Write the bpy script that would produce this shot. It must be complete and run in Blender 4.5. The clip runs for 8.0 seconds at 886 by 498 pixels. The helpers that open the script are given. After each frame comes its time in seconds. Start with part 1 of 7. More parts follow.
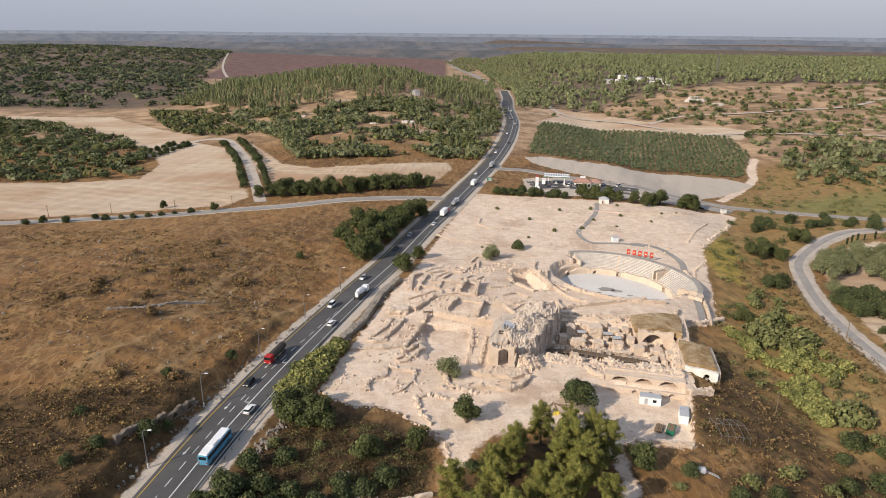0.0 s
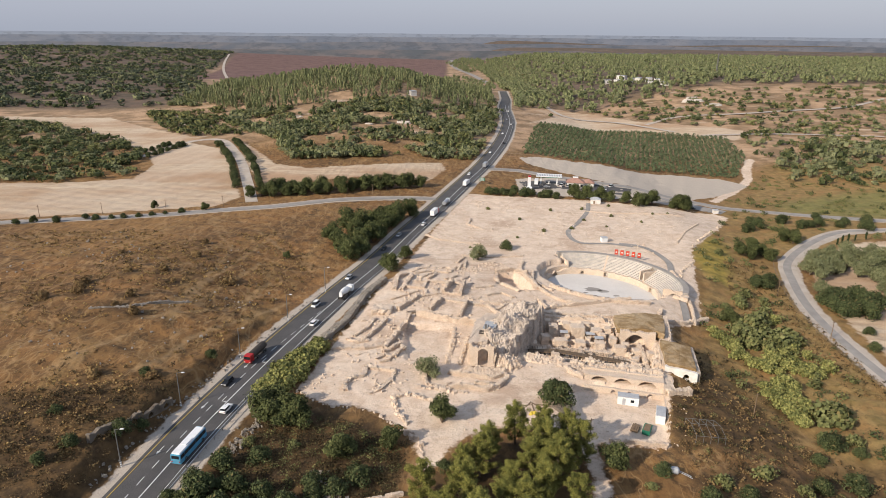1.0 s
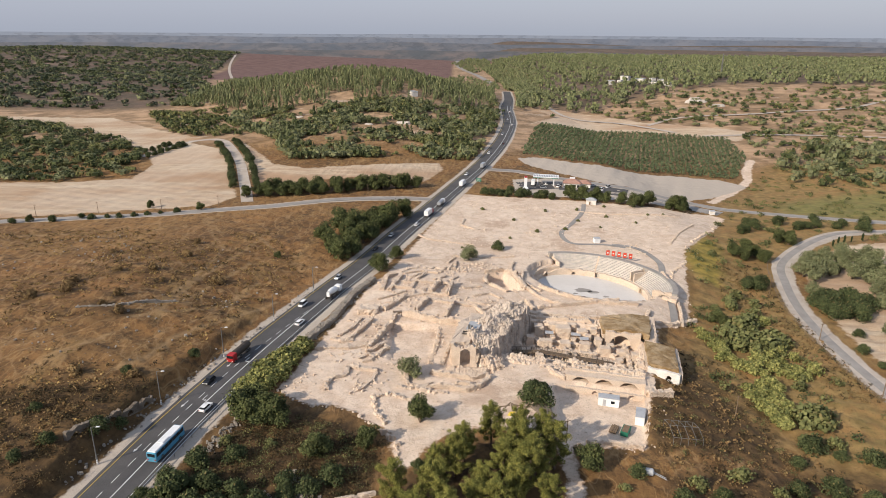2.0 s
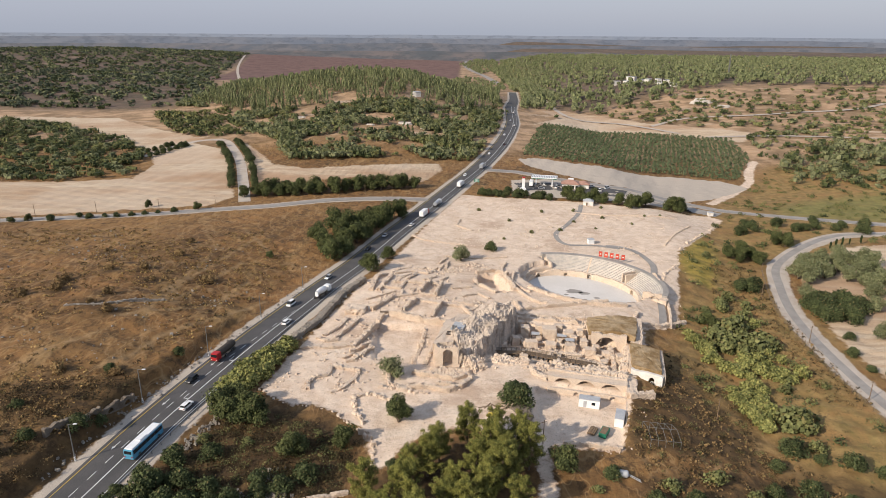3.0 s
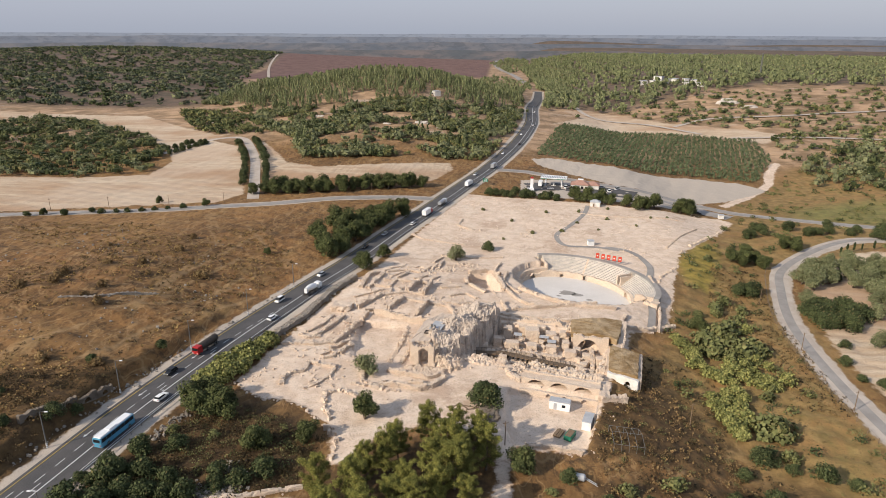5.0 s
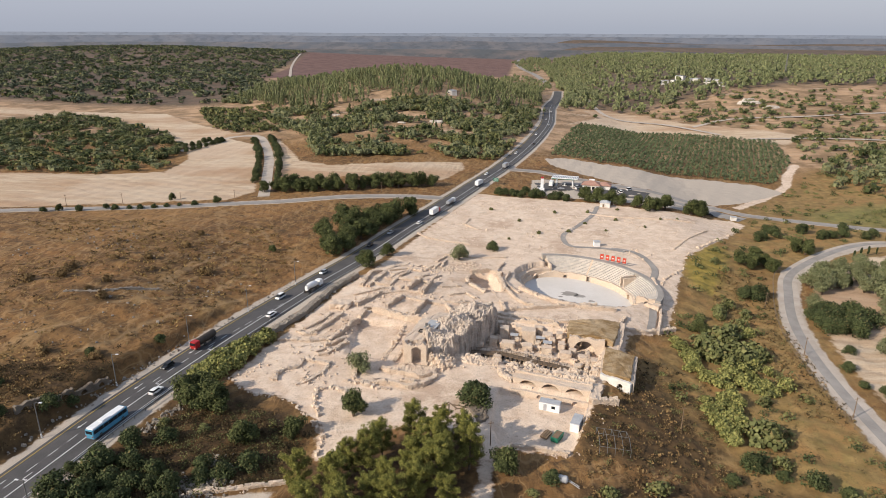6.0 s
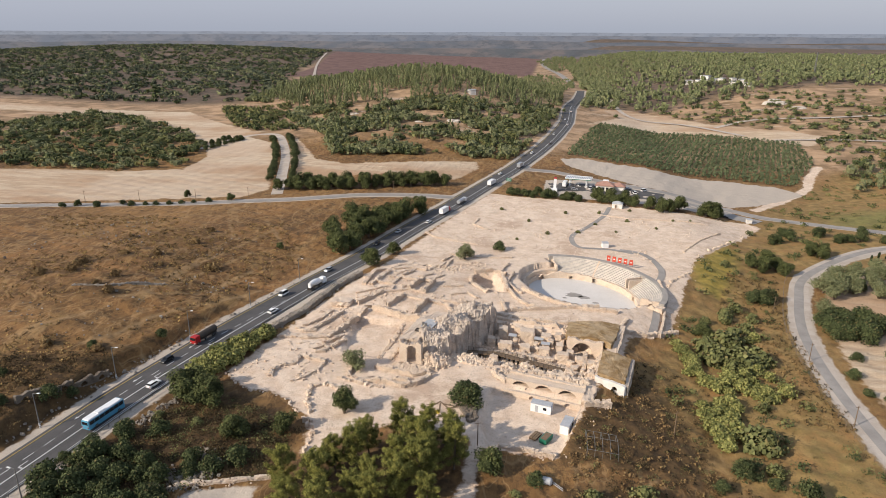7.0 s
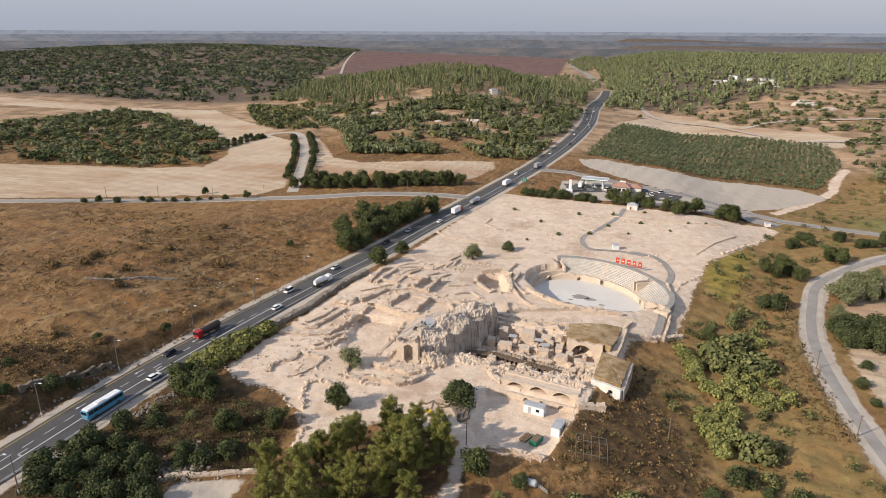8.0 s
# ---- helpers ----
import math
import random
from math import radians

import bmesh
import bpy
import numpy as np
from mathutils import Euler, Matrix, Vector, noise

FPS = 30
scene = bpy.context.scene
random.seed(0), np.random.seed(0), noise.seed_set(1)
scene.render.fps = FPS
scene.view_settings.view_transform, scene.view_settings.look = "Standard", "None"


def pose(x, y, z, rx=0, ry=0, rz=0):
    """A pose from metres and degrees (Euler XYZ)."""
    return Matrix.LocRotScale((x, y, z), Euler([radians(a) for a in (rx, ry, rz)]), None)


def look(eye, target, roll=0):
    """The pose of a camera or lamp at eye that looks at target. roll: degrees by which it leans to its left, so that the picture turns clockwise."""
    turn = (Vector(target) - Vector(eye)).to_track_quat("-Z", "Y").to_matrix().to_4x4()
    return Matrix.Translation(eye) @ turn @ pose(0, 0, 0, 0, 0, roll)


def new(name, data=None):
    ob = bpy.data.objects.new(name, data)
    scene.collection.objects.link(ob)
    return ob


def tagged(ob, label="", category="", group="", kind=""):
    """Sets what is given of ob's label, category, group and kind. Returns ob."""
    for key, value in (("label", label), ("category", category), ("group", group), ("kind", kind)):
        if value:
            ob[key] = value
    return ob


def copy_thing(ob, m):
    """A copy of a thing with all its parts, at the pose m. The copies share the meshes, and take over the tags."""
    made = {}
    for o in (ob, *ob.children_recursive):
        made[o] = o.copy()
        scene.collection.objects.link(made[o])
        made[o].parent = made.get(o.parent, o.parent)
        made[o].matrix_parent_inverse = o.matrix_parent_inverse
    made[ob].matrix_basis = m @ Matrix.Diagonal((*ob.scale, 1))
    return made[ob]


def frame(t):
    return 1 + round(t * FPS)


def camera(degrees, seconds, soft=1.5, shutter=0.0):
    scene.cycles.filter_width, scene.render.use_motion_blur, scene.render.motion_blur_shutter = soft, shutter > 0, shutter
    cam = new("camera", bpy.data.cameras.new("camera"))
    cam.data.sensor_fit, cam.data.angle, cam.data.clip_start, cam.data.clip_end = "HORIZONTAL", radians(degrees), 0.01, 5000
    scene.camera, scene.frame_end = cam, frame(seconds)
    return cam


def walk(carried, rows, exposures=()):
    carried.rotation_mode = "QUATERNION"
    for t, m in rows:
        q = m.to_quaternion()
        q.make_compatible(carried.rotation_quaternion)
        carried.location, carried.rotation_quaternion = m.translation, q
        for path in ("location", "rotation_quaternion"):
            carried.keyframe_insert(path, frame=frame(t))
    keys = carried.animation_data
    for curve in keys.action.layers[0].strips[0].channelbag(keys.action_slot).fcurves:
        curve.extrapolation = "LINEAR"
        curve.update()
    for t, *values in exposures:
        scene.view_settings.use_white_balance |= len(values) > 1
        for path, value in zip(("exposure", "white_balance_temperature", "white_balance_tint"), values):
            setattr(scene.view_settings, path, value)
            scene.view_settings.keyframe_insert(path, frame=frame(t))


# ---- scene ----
cam = camera(68.9, 8.0, soft=0.72)
METRES, EYE, TILT, LEAN, TURN = 67.0, 90.0, -18.6, -0.5, 0.0
ROWS = [
    (0.0, 0.0, 0.0, 0.0, 0.0, 0.0, -0.0),
    (0.5, 0.0518, -0.0007, -0.0016, 0.11, 0.03, -0.02),
    (1.0, 0.1065, -0.0013, -0.0036, 0.25, 0.05, -0.05),
    (1.5, 0.1628, -0.0018, -0.0044, 0.54, 0.07, -0.13),
    (3.0, 0.3433, -0.0019, -0.005, 1.77, 0.14, -0.48),
    (3.5, 0.4063, -0.0015, -0.0042, 2.23, 0.15, -0.61),
    (4.0, 0.4697, -0.0006, -0.0031, 2.78, 0.14, -0.77),
    (4.5, 0.5341, 0.0011, -0.0017, 3.67, 0.08, -1.04),
    (6.0, 0.7302, 0.0119, 0.0039, 6.64, -0.11, -1.98),
    (6.5, 0.7962, 0.0183, 0.007, 7.69, -0.19, -2.31),
    (7.0, 0.8624, 0.0262, 0.0103, 8.86, -0.27, -2.69),
    (7.5, 0.9294, 0.0354, 0.014, 10.08, -0.36, -3.08),
    (8.0, 0.9968, 0.0465, 0.0179, 11.31, -0.45, -3.47),
]
walk(cam, [(t, pose(0, 0, EYE, TILT, LEAN, TURN) @ pose(METRES * x, METRES * y, METRES * z, 90 + pitch, roll, yaw)) for t, x, y, z, yaw, pitch, roll in ROWS])

# ---- light: low afternoon sun from behind on the left, hazy sky ----
SUN_AZ, SUN_EL = 232.0, 29.0  # compass-like: degrees clockwise from +y, towards the sun
world = bpy.data.worlds.new("world")
scene.world = world
world.use_nodes = True
wn = world.node_tree
sky = wn.nodes.new("ShaderNodeTexSky")
sky.sky_type = "NISHITA"
sky.sun_disc = False
sky.sun_elevation, sky.sun_rotation = radians(SUN_EL), radians(SUN_AZ)
sky.air_density, sky.dust_density, sky.ozone_density = 1.6, 1.2, 2.0
wn.nodes["Background"].inputs[1].default_value = 0.14
# a milky haze veils the clear sky, a little bluer overhead
coord, split = wn.nodes.new("ShaderNodeTexCoord"), wn.nodes.new("ShaderNodeSeparateXYZ")
wn.links.new(coord.outputs["Generated"], split.inputs[0])
ramp = wn.nodes.new("ShaderNodeValToRGB")
ramp.color_ramp.elements[0].position, ramp.color_ramp.elements[0].color = 0.0, (2.25, 2.5, 3.15, 1)
ramp.color_ramp.elements[1].position, ramp.color_ramp.elements[1].color = 0.30, (2.35, 2.8, 3.85, 1)
mid_haze = ramp.color_ramp.elements.new(0.07)
mid_haze.color = (2.5, 2.82, 3.65, 1)
wn.links.new(split.outputs["Z"], ramp.inputs[0])
veil = wn.nodes.new("ShaderNodeMix")
veil.data_type = "RGBA"
veil.inputs[0].default_value = 0.88
wn.links.new(sky.outputs[0], veil.inputs[6])
wn.links.new(ramp.outputs[0], veil.inputs[7])
wn.links.new(veil.outputs[2], wn.nodes["Background"].inputs[0])
sun = new("sun", bpy.data.lights.new("sun", "SUN"))
sun.data.energy, sun.data.angle, sun.data.color = 4.6, radians(0.8), (1.0, 0.89, 0.76)
_a, _e = radians(SUN_AZ), radians(SUN_EL)
toward = Vector((math.sin(_a) * math.cos(_e), math.cos(_a) * math.cos(_e), math.sin(_e)))
sun.matrix_world = look(toward * 300, (0, 0, 0))
scene.view_settings.exposure = 0.31

# ---- materials ----


class Nodes:
    """A small writer of node trees."""

    def __init__(self, name):
        self.mat = bpy.data.materials.new(name)
        self.mat.use_nodes = True
        self.tree = self.mat.node_tree
        self.bsdf = self.tree.nodes["Principled BSDF"]
        self.bsdf.inputs["Roughness"].default_value = 0.9
        self.bsdf.inputs["Specular IOR Level"].default_value = 0.25
        self.geo = self.add("ShaderNodeNewGeometry")

    def add(self, kind, **values):
        n = self.tree.nodes.new(kind)
        for k, v in values.items():
            setattr(n, k, v)
        return n

    def link(self, a, b):
        self.tree.links.new(a, b)

    def put(self, socket, v):
        if isinstance(v, bpy.types.NodeSocket):
            self.link(v, socket)
        else:
            socket.default_value = v

    def noise(self, size, detail=4.0, rough=0.6, stretch=None, obj=False):
        vec = self.geo.outputs["Position"]
        if obj:
            vec = self.add("ShaderNodeTexCoord").outputs["Object"]
        if stretch:
            m = self.add("ShaderNodeMapping")
            m.inputs["Rotation"].default_value = (0, 0, radians(stretch[2]))
            m.inputs["Scale"].default_value = (stretch[0], stretch[1], 1)
            self.link(vec, m.inputs[0])
            vec = m.outputs[0]
        n = self.add("ShaderNodeTexNoise")
        self.link(vec, n.inputs["Vector"])
        n.inputs["Scale"].default_value = 1.0 / size
        n.inputs["Detail"].default_value, n.inputs["Roughness"].default_value = detail, rough
        return n.outputs["Fac"]

    def math(self, op, a, b=0.0, clamp=False):
        n = self.add("ShaderNodeMath", operation=op, use_clamp=clamp)
        self.put(n.inputs[0], a)
        self.put(n.inputs[1], b)
        return n.outputs[0]

    def step(self, v, lo, hi):
        n = self.add("ShaderNodeMapRange", interpolation_type="SMOOTHSTEP")
        self.put(n.inputs["Value"], v)
        n.inputs["From Min"].default_value, n.inputs["From Max"].default_value = lo, hi
        return n.outputs[0]

    def mix(self, fac, a, b):
        n = self.add("ShaderNodeMix", data_type="RGBA")
        self.put(n.inputs[0], fac)
        self.put(n.inputs[6], (*a, 1) if isinstance(a, tuple) else a)
        self.put(n.inputs[7], (*b, 1) if isinstance(b, tuple) else b)
        return n.outputs[2]

    def attr(self, name):
        return self.add("ShaderNodeAttribute", attribute_name=name).outputs["Fac"]

    def bump(self, height, strength=0.5, distance=0.3):
        n = self.add("ShaderNodeBump")
        n.inputs["Strength"].default_value, n.inputs["Distance"].default_value = strength, distance
        self.link(height, n.inputs["Height"])
        self.link(n.outputs[0], self.bsdf.inputs["Normal"])

    def done(self, colour, rough=0.9, metal=0.0):
        self.put(self.bsdf.inputs["Base Color"], (*colour, 1) if isinstance(colour, tuple) else colour)
        self.bsdf.inputs["Roughness"].default_value, self.bsdf.inputs["Metallic"].default_value = rough, metal
        return self.mat


def two_tone(name, a, b, size, fine=0.2, rough=0.9, bump=0.3, metal=0.0, obj=False):
    """A plain surface with broad stains and fine grain."""
    n = Nodes(name)
    broad, grain = n.noise(size, 5, 0.65, obj=obj), n.noise(fine, 3, 0.6, obj=obj)
    c = n.mix(n.step(broad, 0.35, 0.65), a, b)
    c = n.mix(n.math("MULTIPLY", grain, 0.5), c, tuple(v * 0.55 for v in a))
    if bump:
        n.bump(grain, bump, fine)
    return n.done(c, rough, metal)


def foliage(name, dark, light, dry=(0.16, 0.12, 0.05), dryness=0.1):
    n = Nodes(name)
    leaf = n.geo.outputs["Random Per Island"]
    c = n.mix(leaf, dark, light)
    c = n.mix(n.step(n.noise(6.0, 3), 0.45, 0.75), c, tuple(v * 0.7 for v in dark))
    c = n.mix(n.math("MULTIPLY", n.step(leaf, 1 - dryness, 1.0), 0.8), c, dry)
    n.bsdf.inputs["Specular IOR Level"].default_value = 0.15
    return n.done(c, 0.85)


def ground_material():
    n = Nodes("ground")
    fine, mid, broad, huge = n.noise(0.5, 4, 0.7), n.noise(4, 6, 0.68), n.noise(26, 5, 0.6), n.noise(140, 4, 0.55)
    rag = n.math("ADD", n.math("MULTIPLY", n.math("SUBTRACT", n.noise(3.2, 6, 0.7), 0.5), 0.5), n.math("MULTIPLY", n.math("SUBTRACT", broad, 0.5), 0.25))

    def edge(name, soft=0.08):
        return n.step(n.math("ADD", n.attr(name), rag), 0.5 - soft, 0.5 + soft)

    # dry grass on a brown slope
    c = n.mix(n.step(mid, 0.32, 0.68), (0.088, 0.044, 0.016), (0.205, 0.112, 0.042))
    c = n.mix(n.step(broad, 0.42, 0.68), c, (0.235, 0.118, 0.042))
    c = n.mix(n.math("MULTIPLY", n.step(huge, 0.44, 0.6), 0.6), c, (0.275, 0.152, 0.056))
    c = n.mix(n.math("MULTIPLY", n.step(n.noise(9, 6, 0.7, (1, 0.25, 35)), 0.52, 0.72), 0.6), c, (0.31, 0.195, 0.076))
    c = n.mix(n.math("MULTIPLY", n.step(n.noise(2.2, 6, 0.75, (1, 0.5, 60)), 0.46, 0.64), 0.75), c, (0.078, 0.041, 0.016))
    c = n.mix(n.math("MULTIPLY", n.step(n.noise(5, 7, 0.75), 0.54, 0.68), 0.8), c, (0.060, 0.036, 0.018))
    for size, turn in ((34, 20), (21, 70), (15, 48), (11, 115), (8, 60)):
        trail = n.math("ABSOLUTE", n.math("SUBTRACT", n.noise(size, 3, 0.5, (1, 0.45, turn)), 0.5))
        c = n.mix(n.math("MULTIPLY", n.math("SUBTRACT", 1.0, n.step(trail, 0.0, 0.011)), 0.42), c, (0.34, 0.215, 0.100))
    c = n.mix(n.math("MULTIPLY", n.step(n.noise(17, 7, 0.76), 0.57, 0.68), 0.8), c, (0.052, 0.033, 0.018))
    far_scrub = n.mix(n.step(broad, 0.35, 0.65), (0.210, 0.140, 0.080), (0.46, 0.305, 0.185))
    far_scrub = n.mix(n.math("MULTIPLY", n.step(n.noise(12, 5, 0.65, (0.10, 1.0, 8)), 0.54, 0.64), 0.7), far_scrub, (0.15, 0.105, 0.058))
    far_scrub = n.mix(n.math("MULTIPLY", n.step(n.noise(9, 5, 0.7, (0.16, 1.0, 5)), 0.58, 0.66), 0.7), far_scrub, (0.52, 0.42, 0.32))
    c = n.mix(n.math("MULTIPLY", edge("scrub", 0.2), 0.85), c, far_scrub)
    # dark heath of the western rises; far off, its tone stands in for haze
    heath_haze = n.mix(n.step(n.noise(30, 6, 0.7), 0.35, 0.65), (0.060, 0.052, 0.034), (0.125, 0.082, 0.060))
    heath_haze = n.mix(n.math("MULTIPLY", n.step(n.noise(55, 6, 0.72, (0.4, 1.0, 6)), 0.56, 0.68), 0.6), heath_haze, (0.30, 0.215, 0.150))
    c = n.mix(n.math("MULTIPLY", edge("heath_haze", 0.25), 0.92), c, heath_haze)
    c = n.mix(n.math("MULTIPLY", edge("trail", 0.2), 0.65), c, n.mix(n.step(mid, 0.3, 0.7), (0.27, 0.170, 0.078), (0.38, 0.250, 0.125)))
    # withered thickets on banks and verges, darkened for bank shade and pine shade
    thick = n.mix(n.step(mid, 0.32, 0.66), (0.034, 0.022, 0.011), (0.100, 0.059, 0.024))
    thick = n.mix(n.math("MULTIPLY", n.step(n.noise(7, 6, 0.7), 0.52, 0.66), 0.7), thick, (0.185, 0.105, 0.040))
    c = n.mix(n.math("MULTIPLY", edge("thicket", 0.25), 0.9), c, thick)
    # green and yellow herbs of the valley
    herb = n.mix(n.step(mid, 0.35, 0.65), (0.165, 0.108, 0.038), (0.330, 0.215, 0.082))
    herb = n.mix(n.step(n.noise(11, 5, 0.65), 0.45, 0.7), herb, (0.280, 0.155, 0.058))
    herb = n.mix(n.math("MULTIPLY", n.step(n.noise(2.0, 6, 0.75), 0.5, 0.66), 0.55), herb, (0.085, 0.058, 0.022))
    c = n.mix(edge("green", 0.3), c, herb)
    lush = n.mix(n.step(n.noise(9, 6, 0.7), 0.35, 0.65), (0.085, 0.120, 0.032), (0.185, 0.205, 0.058))
    c = n.mix(n.math("MULTIPLY", edge("lush", 0.3), 0.55), c, lush)
    gold = n.mix(n.step(mid, 0.35, 0.65), (0.185, 0.150, 0.030), (0.330, 0.240, 0.050))
    c = n.mix(n.math("MULTIPLY", edge("gold", 0.3), 0.85), c, gold)
    # ploughed and stubble fields
    rows = n.noise(3.0, 3, 0.6, (0.12, 1.0, 14))
    f = n.mix(n.step(rows, 0.35, 0.65), (0.40, 0.290, 0.190), (0.51, 0.400, 0.280))
    f = n.mix(n.step(n.noise(60, 4, 0.6, (0.3, 1.6, 10)), 0.40, 0.62), f, (0.37, 0.240, 0.145))
    f = n.mix(n.math("MULTIPLY", n.step(huge, 0.45, 0.6), 0.5), f, (0.54, 0.44, 0.33))
    c = n.mix(edge("field", 0.06), c, f)
    r = n.mix(n.step(broad, 0.35, 0.65), (0.120, 0.068, 0.056), (0.170, 0.098, 0.080))
    c = n.mix(edge("red", 0.1), c, r)
    # pale excavated earth with scattered stones
    p = n.mix(n.step(mid, 0.34, 0.66), (0.545, 0.412, 0.305), (0.675, 0.540, 0.415))
    p = n.mix(n.math("MULTIPLY", n.step(broad, 0.5, 0.72), 0.75), p, (0.52, 0.385, 0.280))
    p = n.mix(n.math("MULTIPLY", n.step(n.noise(14, 6, 0.7), 0.52, 0.72), 0.6), p, (0.72, 0.61, 0.49))
    p = n.mix(n.math("MULTIPLY", n.step(n.noise(1.3, 5, 0.8), 0.60, 0.70), 0.6), p, (0.26, 0.19, 0.13))
    p = n.mix(n.math("MULTIPLY", n.step(n.noise(30, 7, 0.78), 0.53, 0.64), 0.6), p, (0.38, 0.262, 0.180))
    p = n.mix(n.math("MULTIPLY", n.step(n.noise(7, 7, 0.8), 0.56, 0.66), 0.45), p, (0.34, 0.245, 0.175))
    c = n.mix(edge("pale", 0.05), c, p)
    g = n.mix(n.step(fine, 0.3, 0.7), (0.37, 0.310, 0.250), (0.50, 0.430, 0.350))
    c = n.mix(edge("gravel", 0.06), c, g)
    c = n.mix(n.math("MULTIPLY", n.step(fine, 0.48, 0.72), 0.42), c, (0.085, 0.055, 0.031))
    lumps = n.math("MULTIPLY", n.noise(15, 6, 0.62), 4.0)
    n.bump(n.math("ADD", lumps, n.math("ADD", mid, n.math("MULTIPLY", fine, 0.3))), 0.6, 0.4)
    return n.done(c, 0.95)


def stone_material(name, light, dark, block=0.7, islands=False):
    n = Nodes(name)
    v = n.add("ShaderNodeTexVoronoi", feature="DISTANCE_TO_EDGE")
    m = n.add("ShaderNodeMapping")
    m.inputs["Scale"].default_value = (1.0 / block, 1.0 / block, 1.7 / block)
    n.link(n.geo.outputs["Position"], m.inputs[0])
    n.link(m.outputs[0], v.inputs["Vector"])
    joint = n.step(v.outputs["Distance"], 0.0, 0.12)
    cell = n.add("ShaderNodeTexVoronoi")
    n.link(m.outputs[0], cell.inputs["Vector"])
    tone = n.add("ShaderNodeSeparateColor")
    n.link(cell.outputs["Color"], tone.inputs[0])
    c = n.mix(tone.outputs[0], light, tuple(0.72 * q for q in light))
    c = n.mix(n.step(n.noise(3.5, 6, 0.7), 0.45, 0.7), c, dark)
    c = n.mix(n.math("MULTIPLY", n.math("SUBTRACT", 1.0, joint), 0.6), c, tuple(0.45 * q for q in light))
    if islands:
        c = n.mix(n.math("MULTIPLY", n.geo.outputs["Random Per Island"], 0.40), c, tuple(0.55 * q for q in dark))
    n.bump(n.math("ADD", joint, n.noise(0.6, 5, 0.7)), 0.5, 0.12)
    return n.done(c, 0.93)


